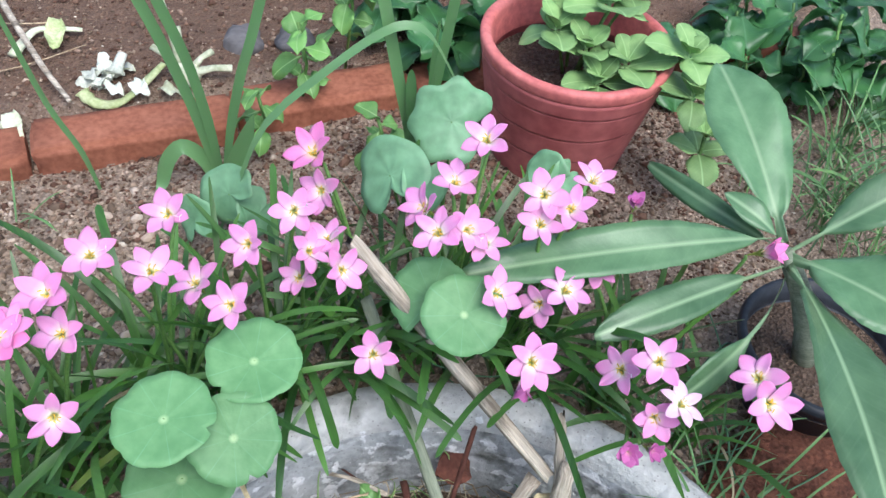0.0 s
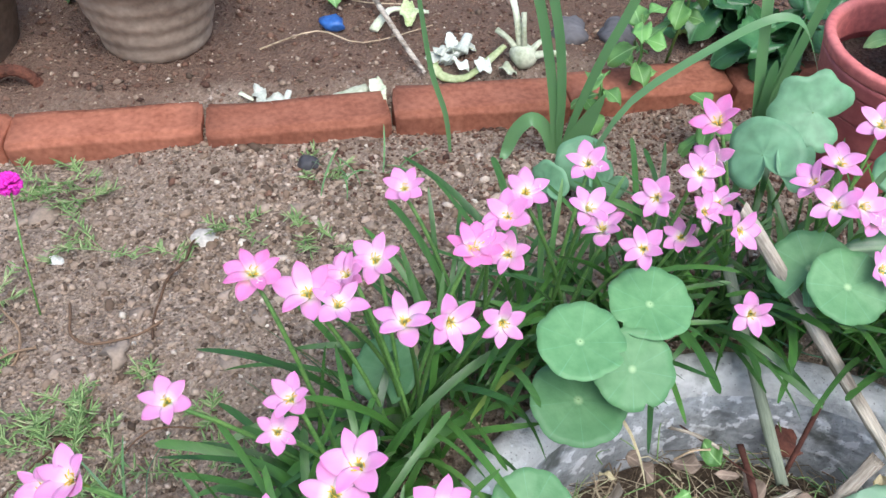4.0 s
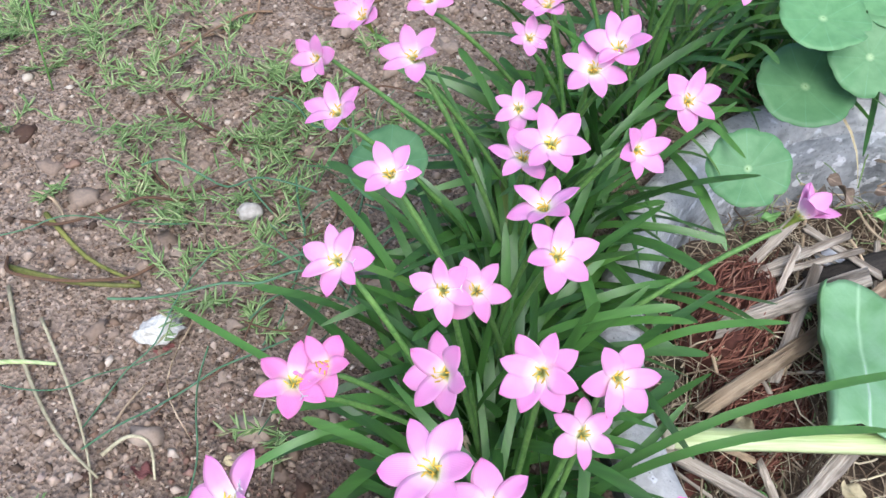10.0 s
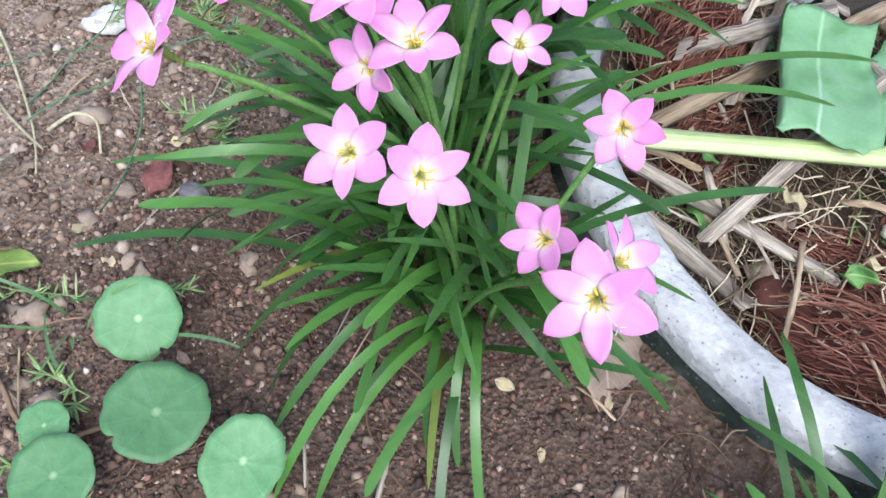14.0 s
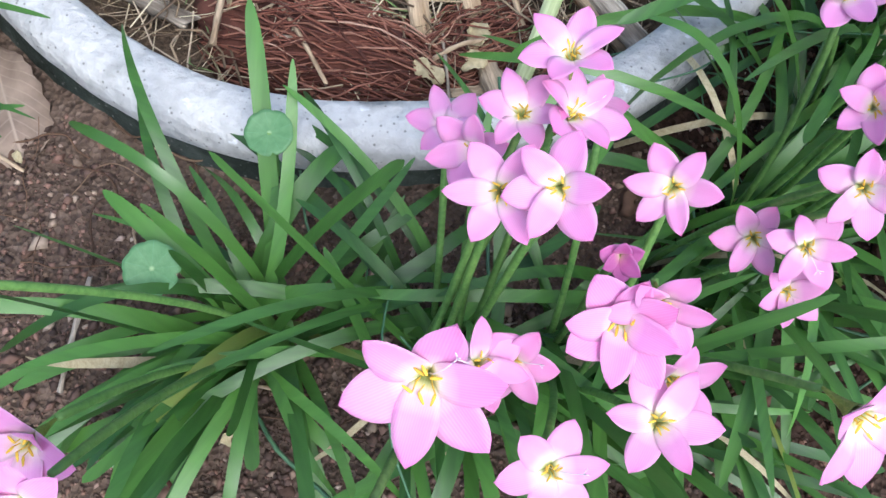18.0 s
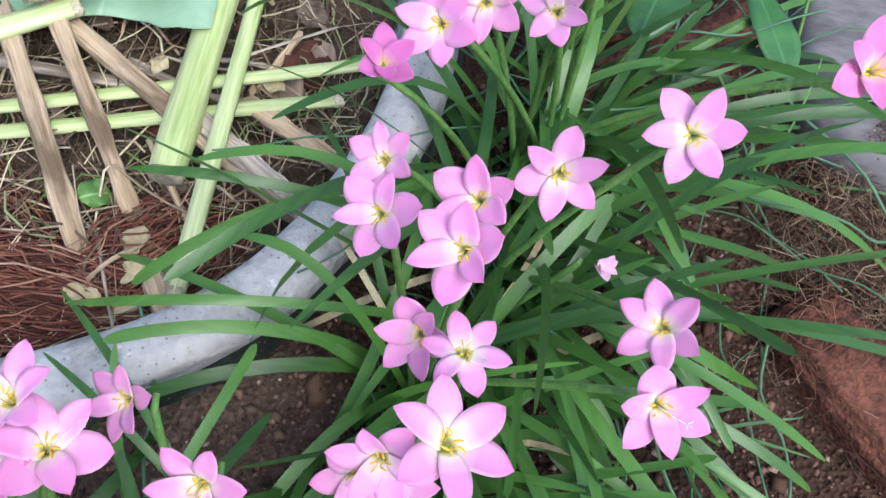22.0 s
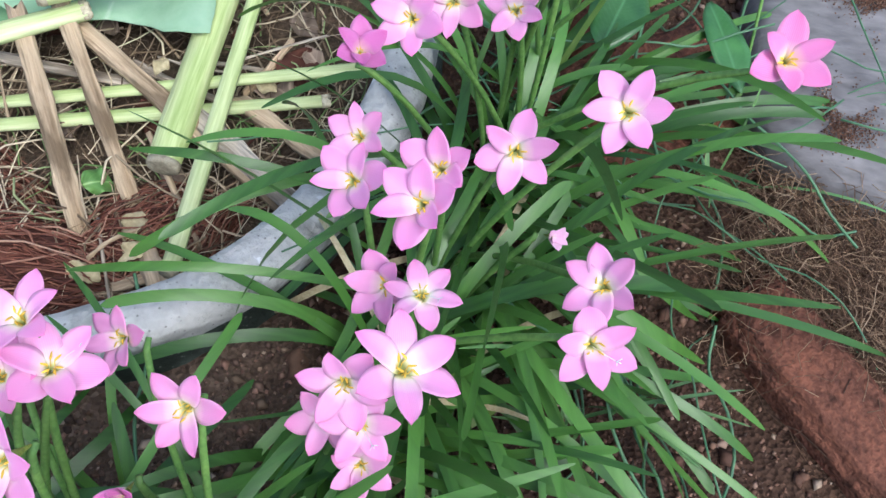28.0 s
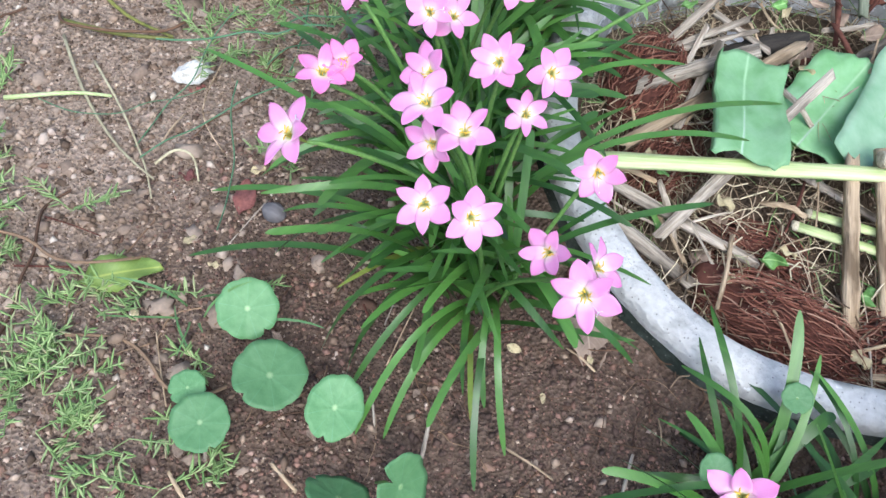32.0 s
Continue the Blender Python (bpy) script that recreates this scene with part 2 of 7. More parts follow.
def disc_leaf_material():
    """Round leaf with veins that run out from the middle."""
    m, n, l, b = mat("pennywort", 0.5, 0.35)
    c = n.new("ShaderNodeTexCoord")
    s = n.new("ShaderNodeSeparateXYZ")
    l.new(c.outputs["Object"], s.inputs["Vector"])
    a = n.new("ShaderNodeMath")
    a.operation = "ARCTAN2"
    l.new(s.outputs["Y"], a.inputs[0])
    l.new(s.outputs["X"], a.inputs[1])
    k = n.new("ShaderNodeMath")
    k.operation = "MULTIPLY"
    k.inputs[1].default_value = 9.0
    l.new(a.outputs[0], k.inputs[0])
    sn = n.new("ShaderNodeMath")
    sn.operation = "COSINE"
    l.new(k.outputs[0], sn.inputs[0])
    r = n.new("ShaderNodeMapRange")
    r.inputs["From Min"].default_value, r.inputs["From Max"].default_value = 0.985, 1.0
    r.inputs["To Max"].default_value = 0.42
    l.new(sn.outputs[0], r.inputs["Value"])
    ln = n.new("ShaderNodeVectorMath")
    ln.operation = "LENGTH"
    l.new(c.outputs["Object"], ln.inputs[0])
    hub = n.new("ShaderNodeMapRange")
    hub.inputs["From Min"].default_value, hub.inputs["From Max"].default_value = 0.04, 0.12
    hub.inputs["To Min"].default_value, hub.inputs["To Max"].default_value = 0.9, 0.0
    l.new(ln.outputs["Value"], hub.inputs["Value"])
    t = tex(n, l, "noise", 3, 5)
    base = ramp(n, l, t.outputs["Fac"], [(0.25, (0.095, 0.23, 0.088)), (0.75, (0.148, 0.305, 0.13))])
    col = mix(n, l, r.outputs["Result"], base, (0.16, 0.35, 0.19))
    col = mix(n, l, hub.outputs["Result"], col, (0.35, 0.5, 0.25))
    o = n.new("ShaderNodeObjectInfo")
    v = n.new("ShaderNodeMapRange")
    v.inputs["To Min"].default_value, v.inputs["To Max"].default_value = 0.8, 1.2
    l.new(o.outputs["Random"], v.inputs["Value"])
    h = n.new("ShaderNodeHueSaturation")
    l.new(v.outputs["Result"], h.inputs["Value"])
    l.new(col, h.inputs["Color"])
    l.new(h.outputs["Color"], b.inputs["Base Color"])
    f = tex(n, l, "noise", 8, 3)
    bump(n, l, b, f.outputs["Fac"], 0.06, 0.02)
    return m


def cement_material(name, dark, light, flakes, algae, algae_at):
    """Old cement with white limewash flakes and blotches of dark algae."""
    m, n, l, b = mat(name, 0.85, 0.3)
    t = tex(n, l, "noise", 12, 8)
    f = tex(n, l, "noise", 130, 6)
    w = tex(n, l, "noise", 55, 8)
    g = tex(n, l, "noise", 20, 8)
    c = ramp(n, l, t.outputs["Fac"], [(0.3, dark), (0.7, light)])
    c = mix(n, l, 0.22, c, ramp(n, l, f.outputs["Fac"], [(0.35, tuple(0.6 * v for v in dark)), (0.6, tuple(min(1, 1.12 * v) for v in light))]))
    c = mix(n, l, ramp(n, l, w.outputs["Fac"], [(flakes, (0, 0, 0)), (flakes + 0.035, (1, 1, 1))]), c, (0.76, 0.77, 0.78))
    c = mix(n, l, ramp(n, l, g.outputs["Fac"], [(algae_at, (0, 0, 0)), (algae_at + 0.12, (0.85, 0.85, 0.85))]), c, algae)
    pits = tex(n, l, "voronoi", 190)
    c = mix(n, l, ramp(n, l, pits.outputs["Distance"], [(0.09, (0.75, 0.75, 0.75)), (0.2, (0, 0, 0))]), c, (0.17, 0.165, 0.15))
    l.new(c, b.inputs["Base Color"])
    q = n.new("ShaderNodeMath")
    q.operation = "MULTIPLY_ADD"
    q.inputs[1].default_value = 1.6
    l.new(w.outputs["Fac"], q.inputs[0])
    l.new(f.outputs["Fac"], q.inputs[2])
    bump(n, l, b, q.outputs[0], 0.65, 0.005)
    return m


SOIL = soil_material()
PINK = petal_material("pink_petal", (0.8, 0.325, 0.61), (0.77, 0.2, 0.48), (0.92, 0.8, 0.73))
ROSE = petal_material("rose_petal", (0.8, 0.25, 0.53), (0.75, 0.15, 0.40), (0.92, 0.76, 0.55))
WILT = petal_material("wilted_petal", (0.58, 0.16, 0.42), (0.45, 0.08, 0.28), (0.75, 0.5, 0.5))
PALE = petal_material("pale_petal", (0.88, 0.53, 0.74), (0.84, 0.4, 0.65), (0.95, 0.88, 0.82))
BLADE = blade_material("lily_blade", (0.022, 0.07, 0.013), (0.08, 0.192, 0.034))
GRASS = blade_material("grass_blade", (0.07, 0.16, 0.06), (0.14, 0.27, 0.09), 0.5)
BLUEGRASS = blade_material("blue_grass", (0.045, 0.12, 0.06), (0.09, 0.2, 0.1), 0.5)
ONION = blade_material("strap_leaf", (0.09, 0.2, 0.075), (0.17, 0.32, 0.13), 0.4)
STALK = mottled("flower_stalk", (0.07, 0.17, 0.04), (0.16, 0.29, 0.07), 60, 0.5)
THROAT = mottled("throat", (0.12, 0.17, 0.025), (0.28, 0.34, 0.06), 200, 0.5)
YELLOW = mottled("anther", (0.75, 0.42, 0.03), (0.95, 0.66, 0.08), 400, 0.7)
PENNY = disc_leaf_material()
CEMENT = cement_material("cement_rim", (0.47, 0.468, 0.45), (0.6, 0.6, 0.585), 0.66, (0.25, 0.25, 0.23), 0.6)
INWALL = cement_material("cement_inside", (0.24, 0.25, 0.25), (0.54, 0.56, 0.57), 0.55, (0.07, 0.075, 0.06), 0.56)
# green outer wall, its colour darkened for the shadow beneath the rim
SHADEDMOSS = cement_material("shaded_mossy_cement", (0.03, 0.042, 0.034), (0.09, 0.105, 0.09), 0.72, (0.015, 0.022, 0.016), 0.42)
CANE = mottled("grey_green_bark", (0.12, 0.15, 0.09), (0.3, 0.33, 0.24), 30, 0.8, stretch=(0.4, 5, 5), depth=0.001)
BRICK = mottled("brick", (0.25, 0.085, 0.048), (0.42, 0.165, 0.1), 22, 0.85, 0.25, depth=0.002, vary=0.14)
OLDBRICK = mottled("worn_brick", (0.07, 0.03, 0.02), (0.22, 0.085, 0.052), 40, 0.9, 0.25, depth=0.005, vary=0.15, strength=0.9, stain=0.6)
TERRA = mottled("red_painted_clay", (0.34, 0.07, 0.072), (0.5, 0.165, 0.155), 9, 0.6, 0.4, depth=0.0008)
TERRARIM = mottled("sun_bleached_red_rim", (0.44, 0.105, 0.1), (0.58, 0.19, 0.17), 18, 0.6, 0.4, depth=0.0006)
POTTAN = mottled("dusty_tan_plastic", (0.2, 0.14, 0.1), (0.36, 0.28, 0.21), 16, 0.7)
POTWHITE = mottled("white_plastic", (0.62, 0.62, 0.65), (0.8, 0.8, 0.82), 10, 0.4)
BLACKP = mottled("black_plastic", (0.012, 0.014, 0.018), (0.035, 0.04, 0.05), 20, 0.45)
WATER = mottled("murky_water", (0.01, 0.012, 0.004), (0.035, 0.035, 0.014), 18, 0.12, 0.5, depth=0.0003)
MINT = veined_leaf_material("fleshy_mint_leaf", (0.15, 0.29, 0.09), (0.28, 0.44, 0.16), (0.34, 0.52, 0.22), 0.03, 0.6, 0.05)
BIGLEAF = veined_leaf_material("long_leaf", (0.065, 0.145, 0.062), (0.125, 0.235, 0.11), (0.25, 0.37, 0.2), 0.035, 0.33, 0.085, 0.05, 17.0)
VINE = veined_leaf_material("vine_leaf", (0.03, 0.1, 0.03), (0.065, 0.18, 0.055), (0.09, 0.22, 0.09), 0.03, 0.3, 0.05)
LIGHTLEAF = veined_leaf_material("light_leaf", (0.1, 0.24, 0.06), (0.18, 0.36, 0.09), (0.3, 0.48, 0.18), 0.02, 0.5, 0.05)
GREYLEAF = veined_leaf_material("grey_green_leaf", (0.19, 0.34, 0.2), (0.3, 0.45, 0.3), (0.36, 0.5, 0.36), 0.09, 0.6, 0.03, 0.08, 30.0)
BANLEAF = veined_leaf_material("limp_green_leaf", (0.14, 0.31, 0.12), (0.24, 0.43, 0.23), (0.33, 0.52, 0.3), 0.09, 0.5, 0.025, 0.06, 30.0)
STEM = mottled("pale_green_stem", (0.36, 0.5, 0.13), (0.66, 0.72, 0.4), 9, 0.45, coord="Object", stretch=(0.5, 9, 9), vary=0.12)
DRY = mottled("dry_stick", (0.29, 0.19, 0.1), (0.68, 0.54, 0.37), 12, 0.85, stretch=(0.35, 6, 6), depth=0.003, vary=0.25, strength=0.8, stain=0.75)
GREYWOOD = mottled("weathered_stick", (0.2, 0.15, 0.1), (0.7, 0.62, 0.51), 14, 0.9, stretch=(0.3, 7, 7), depth=0.003, vary=0.2, strength=0.8, stain=0.7)
HUSK = mottled("husk", (0.05, 0.017, 0.012), (0.15, 0.058, 0.04), 25, 0.95, depth=0.004)
FIBRE = islands("husk_fibre", [(0.0, (0.05, 0.017, 0.012)), (0.55, (0.2, 0.075, 0.05)), (0.9, (0.34, 0.16, 0.11)), (1.0, (0.5, 0.32, 0.23))])
STRAW = islands("straw_bits", [(0.0, (0.09, 0.06, 0.04)), (0.36, (0.26, 0.19, 0.12)), (0.66, (0.5, 0.41, 0.28)), (0.95, (0.74, 0.68, 0.52)), (1.0, (0.22, 0.32, 0.1))])
MULCH = mottled("rotting_mulch", (0.03, 0.022, 0.016), (0.15, 0.105, 0.07), 45, 0.95, depth=0.006, strength=0.9)
GRAVEL = islands("grit", [(0.0, (0.085, 0.058, 0.04)), (0.35, (0.25, 0.175, 0.122)), (0.7, (0.41, 0.31, 0.228)), (0.92, (0.56, 0.45, 0.35)), (0.985, (0.6, 0.52, 0.43)), (1.0, (0.76, 0.71, 0.63))])
WEED = islands("weed", [(0.0, (0.18, 0.3, 0.1)), (0.6, (0.29, 0.43, 0.16)), (0.88, (0.42, 0.53, 0.25)), (1.0, (0.45, 0.4, 0.24))])
ROOT = islands("roots", [(0.0, (0.06, 0.033, 0.021)), (0.55, (0.17, 0.1, 0.06)), (0.9, (0.36, 0.25, 0.16)), (1.0, (0.52, 0.4, 0.27))])
SLATE = mottled("grey_stone", (0.115, 0.108, 0.11), (0.225, 0.212, 0.215), 9, 0.75, stretch=(1.0, 2.6, 1.0), depth=0.003, strength=0.8, stain=0.35)
DARKSTONE = mottled("dark_stone", (0.03, 0.03, 0.035), (0.1, 0.095, 0.1), 14, 0.7, depth=0.002)
PALESTONE = mottled("pale_stone", (0.38, 0.34, 0.29), (0.6, 0.56, 0.5), 30, 0.9, depth=0.003)
DEADLEAF = veined_leaf_material("dead_leaf", (0.15, 0.108, 0.08), (0.34, 0.255, 0.19), (0.42, 0.33, 0.25), 0.03, 0.8, 0.04, 0.3, 26.0)
OLIVELEAF = veined_leaf_material("yellowing_leaf", (0.12, 0.19, 0.035), (0.21, 0.29, 0.07), (0.36, 0.42, 0.1), 0.03, 0.5, 0.05)
STRAWLEAF = mottled("papery_leaf", (0.42, 0.34, 0.18), (0.62, 0.54, 0.34), 50, 0.8)
REDLEAF = mottled("red_dead_leaf", (0.12, 0.045, 0.04), (0.26, 0.1, 0.085), 60, 0.8)
PEEL = mottled("vegetable_peel", (0.42, 0.46, 0.26), (0.75, 0.76, 0.6), 30, 0.6)
CRUMB = islands("dark_soil_crumbs", [(0.0, (0.07, 0.04, 0.027)), (0.7, (0.17, 0.1, 0.068)), (1.0, (0.32, 0.21, 0.15))])
CLOD = islands("soil_clods", [(0.0, (0.24, 0.175, 0.13)), (0.6, (0.36, 0.28, 0.215)), (0.9, (0.44, 0.35, 0.275)), (1.0, (0.5, 0.38, 0.31))], 0.95)
CUT = mottled("cut_stem_end", (0.3, 0.25, 0.17), (0.6, 0.55, 0.4), 300, 0.85, depth=0.001)
JADE = mottled("fleshy_green_leaf", (0.17, 0.33, 0.1), (0.26, 0.44, 0.15), 18, 0.4)
DAMPGRIT = islands("damp_grit", [(0.0, (0.06, 0.04, 0.032)), (0.55, (0.17, 0.11, 0.085)), (0.85, (0.26, 0.15, 0.11)), (0.97, (0.36, 0.22, 0.17)), (1.0, (0.58, 0.48, 0.4))])
CHIP = mottled("flaky_white_chip", (0.42, 0.4, 0.35), (0.78, 0.76, 0.7), 60, 0.85, depth=0.002)
REDGRIT = islands("red_soil_crumbs", [(0.0, (0.07, 0.035, 0.024)), (0.55, (0.17, 0.09, 0.06)), (0.92, (0.27, 0.16, 0.11)), (1.0, (0.45, 0.34, 0.27))])
STYLE = mottled("white_style", (0.8, 0.7, 0.75), (0.92, 0.86, 0.88), 300, 0.5)
CHAR = mottled("black_rotten_wood", (0.012, 0.011, 0.01), (0.06, 0.05, 0.04), 60, 0.8, stretch=(0.4, 5, 5), depth=0.002)
ROUGHSTONE = cement_material("old_cement_lump", (0.3, 0.28, 0.25), (0.52, 0.49, 0.45), 0.7, (0.12, 0.11, 0.09), 0.58)
KIDNEY = mottled("kidney_leaf", (0.14, 0.3, 0.15), (0.2, 0.38, 0.21), 24, 0.5, 0.45, vary=0.15, fine=3.0, strength=0.25)
RUNNER = mottled("pale_runner", (0.3, 0.25, 0.15), (0.5, 0.46, 0.3), 40, 0.7)
PINKBLOOM = mottled("pink_bloom", (0.6, 0.12, 0.4), (0.82, 0.3, 0.6), 200, 0.6)
MAGENTA = mottled("magenta_bloom", (0.5, 0.01, 0.28), (0.75, 0.04, 0.5), 200, 0.6)
BLUE = mottled("blue_plastic", (0.03, 0.09, 0.32), (0.06, 0.18, 0.5), 30, 0.3)

# ---- geometry helpers ----


def mesh(name, verts, faces, material, smooth=True):
    me = bpy.data.meshes.new(name)
    me.from_pydata([tuple(v) for v in verts], [], faces)
    if smooth:
        me.polygons.foreach_set("use_smooth", [True] * len(me.polygons))
    me.materials.append(material)
    me.update()
    return me


def put(name, me, parent=None, m=None, label=""):
    ob = new(name, me)
    if parent is not None:
        ob.parent = parent
    if m is not None:
        ob.matrix_basis = m
    if label:
        ob["label"] = label
    return ob


def part(name, vf, material, parent, label="", m=None, smooth=True):
    return put(name, mesh(name, vf[0], vf[1], material, smooth), parent, m, label)


def root(name, at=(0, 0, 0), label="", category="", group="", turn=None):
    ob = new(name)
    ob.empty_display_size = 0.02
    ob.matrix_basis = Matrix.Translation(at) if turn is None else Matrix.Translation(at) @ turn
    return tagged(ob, label, category, group)


def tube(pts, radii, n=6, flat=1.0, cap=True):
    """A round or flattened stem along points."""
    pts = [Vector(p) for p in pts]
    vs, fs = [], []
    side = None
    for i, p in enumerate(pts):
        t = (pts[min(i + 1, len(pts) - 1)] - pts[max(i - 1, 0)]).normalized()
        if side is None:
            side = t.cross(Vector((0, 0, 1)) if abs(t.z) < 0.9 else Vector((1, 0, 0))).normalized()
        side = (side - t * side.dot(t)).normalized()
        up = side.cross(t)
        r = radii[i] if isinstance(radii, (list, tuple)) else radii
        for k in range(n):
            a = 2 * math.pi * k / n
            vs.append(p + side * (r * math.cos(a)) + up * (r * flat * math.sin(a)))
    for i in range(len(pts) - 1):
        for k in range(n):
            a, b = i * n + k, i * n + (k + 1) % n
            fs.append((a, b, b + n, a + n))
    if cap:
        fs.append(tuple(range(n - 1, -1, -1)))
        fs.append(tuple(range(len(vs) - n, len(vs))))
    return vs, fs


def join(items):
    vs, fs = [], []
    for v, f in items:
        o = len(vs)
        vs.extend(v)
        fs.extend(tuple(i + o for i in q) for q in f)
    return vs, fs


def moved(vf, m):
    return [m @ Vector(v) for v in vf[0]], vf[1]


def sheet(width, height, nx, ny, thick):
    """A closed thin body over a grid: width(u) half width, height(u, v) relief, u along 0..1, v across -1..1; returns x in 0..1."""
    vs, fs = [], []
    for s in (1, -1):
        for i in range(nx + 1):
            u = i / nx
            w = width(u)
            for j in range(ny + 1):
                v = 2 * j / ny - 1
                edge = 1 - abs(v)
                vs.append((u, w * v, height(u, v) + s * thick * min(1, 2 * edge + 0.05)))
    o, r = (nx + 1) * (ny + 1), ny + 1
    for i in range(nx):
        for j in range(ny):
            a = i * r + j
            fs.append((a, a + r, a + r + 1, a + 1))
            fs.append((o + a, o + a + 1, o + a + r + 1, o + a + r))
    for i in range(nx):
        a, b = i * r, i * r + ny
        fs.append((a, o + a, o + a + r, a + r))
        fs.append((b, b + r, o + b + r, o + b))
    for j in range(ny):
        a, b = j, nx * r + j
        fs.append((a, a + 1, o + a + 1, o + a))
        fs.append((b, o + b, o + b + 1, b + 1))
    return vs, fs


def rock(seed, rough=0.25, sub=2):
    bm = bmesh.new()
    bmesh.ops.create_icosphere(bm, subdivisions=sub, radius=1)
    for v in bm.verts:
        v.co *= 1 + rough * noise.noise(v.co * 1.3 + Vector((seed * 3.1, 0, 0))) + rough * 0.4 * noise.noise(v.co * 4 + Vector((0, seed, 0)))
    vf = [v.co.copy() for v in bm.verts], [tuple(v.index for v in f.verts) for f in bm.faces]
    bm.free()
    return vf


def block(lx, ly, lz, seed, wear=0.004):
    """A brick with rounded, chipped edges, its base at z = 0."""
    bm = bmesh.new()
    bmesh.ops.create_cube(bm, size=1)
    for v in bm.verts:
        v.co = Vector((v.co.x * lx, v.co.y * ly, (v.co.z + 0.5) * lz))
    bmesh.ops.subdivide_edges(bm, edges=bm.edges[:], cuts=4, use_grid_fill=True)
    bmesh.ops.bevel(bm, geom=[e for e in bm.edges if len(e.link_faces) == 2 and e.calc_face_angle(0) > 1], offset=wear, segments=2, affect="EDGES")
    for v in bm.verts:
        v.co += Vector((noise.noise(v.co * 40 + Vector((seed, 0, 0))), noise.noise(v.co * 40 + Vector((0, seed, 9))), noise.noise(v.co * 34 + Vector((5, 0, seed))))) * wear * 0.6
    bm.verts.index_update()
    vf = [v.co.copy() for v in bm.verts], [tuple(v.index for v in f.verts) for f in bm.faces]
    bm.free()
    return vf


def lathe(profile, n=48):
    vs, fs = [], []
    for r, z in profile:
        for k in range(n):
            a = 2 * math.pi * k / n
            vs.append((r * math.cos(a), r * math.sin(a), z))
    for i in range(len(profile) - 1):
        for k in range(n):
            a, b = i * n + k, i * n + (k + 1) % n
            fs.append((a, b, b + n, a + n))
    return vs, fs


def frame_of(out, up=Vector((0, 0, 1))):
    """Turn whose local z looks along out."""
    z = Vector(out).normalized()
    x = (Vector(up) - z * z.dot(up))
    x = x.normalized() if x.length > 1e-4 else Vector((1, 0, 0))
    y = z.cross(x)
    return Matrix((x, y, z)).transposed().to_4x4()


# ---- the bed: soil, edging, planter ----
CX, CY, R_IN, R_OUT = 0.068, 0.142, 0.279, 0.319
EDGE_A, EDGE_D = Vector((-0.628, 0.645)), Vector((0.93, 0.367)).normalized()


def beyond(x, y):
    """How far a place lies behind the front of the brick edging."""
    d = Vector((x, y)) - EDGE_A
    return -d.x * EDGE_D.y + d.y * EDGE_D.x


def ground(x, y, rough=True):
    r = math.hypot(x - CX, y - CY)
    z = 0.03 * max(0, min(1, (y - 0.25) / 0.4)) if y < 1 else 0.03
    b = beyond(x, y)
    z += 0.028 * max(0, min(1, (b - 0.03) / 0.05))
    z += 0.06 * max(0, min(1, (b - 0.25) / 1.5))
    if r < 0.305:
        return -0.13
    z += 0.007 * math.exp(-max(0, r - 0.33) / 0.025) if y < 0.2 else 0
    if rough:
        p = Vector((x, y, 0))
        z += 0.009 * noise.noise(p * 7) + 0.005 * noise.noise(p * 26 + Vector((4, 0, 0))) + 0.0032 * noise.noise(p * 62)
    return z


def spread(fine_lo, fine_hi, step, reach):
    mid = list(np.arange(fine_lo, fine_hi, step))
    lo, hi, s = [], [], step
    a, b = fine_lo, fine_hi
    while b - fine_hi < reach:
        s *= 1.35
        a, b = a - s, b + s
        lo.append(a)
        hi.append(b)
    return lo[::-1] + mid + hi


def soil_sheet():
    xs, ys = spread(-1.0, 0.95, 0.009, 60), spread(-0.6, 1.3, 0.009, 60)
    vs = [(x, y, ground(x, y) if abs(x) < 3 and abs(y) < 3 else ground(x, y, False)) for x in xs for y in ys]
    n = len(ys)
    fs = [(i * n + j, (i + 1) * n + j, (i + 1) * n + j + 1, i * n + j + 1) for i in range(len(xs) - 1) for j in range(n - 1)]
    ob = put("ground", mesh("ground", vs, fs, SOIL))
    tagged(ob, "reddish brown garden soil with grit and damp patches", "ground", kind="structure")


soil_sheet()


def planter():
    ring = root("planter_ring", (CX, CY, 0), "round cement planter ring with flaking white limewash, sunk in soil", "planter")
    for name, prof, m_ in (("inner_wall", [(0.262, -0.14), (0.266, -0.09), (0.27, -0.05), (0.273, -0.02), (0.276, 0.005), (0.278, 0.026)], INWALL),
                           ("rim", [(0.277, 0.02), (0.279, 0.036), (0.282, 0.0425), (0.288, 0.0458), (0.297, 0.0468), (0.306, 0.0462), (0.3125, 0.0435), (0.316, 0.038), (0.318, 0.029), (0.317, 0.018)], CEMENT),
                           ("outer_wall", [(0.317, 0.022), (0.32, 0.012), (0.326, -0.002), (0.33, -0.03), (0.33, -0.12)], SHADEDMOSS)):
        vs, fs = lathe(prof, 180)
        vs = [Vector(v) for v in vs]
        for v in vs:
            k = 1 + 0.012 * noise.noise(Vector((v.x * 7, v.y * 7, 0))) + 0.004 * noise.noise(v * 40)
            v.x, v.y = v.x * k, v.y * k
            v.z += 0.004 * noise.noise(Vector((v.x * 5, v.y * 5, 3))) + 0.0012 * noise.noise(v * 90)
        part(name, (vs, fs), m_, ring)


planter()


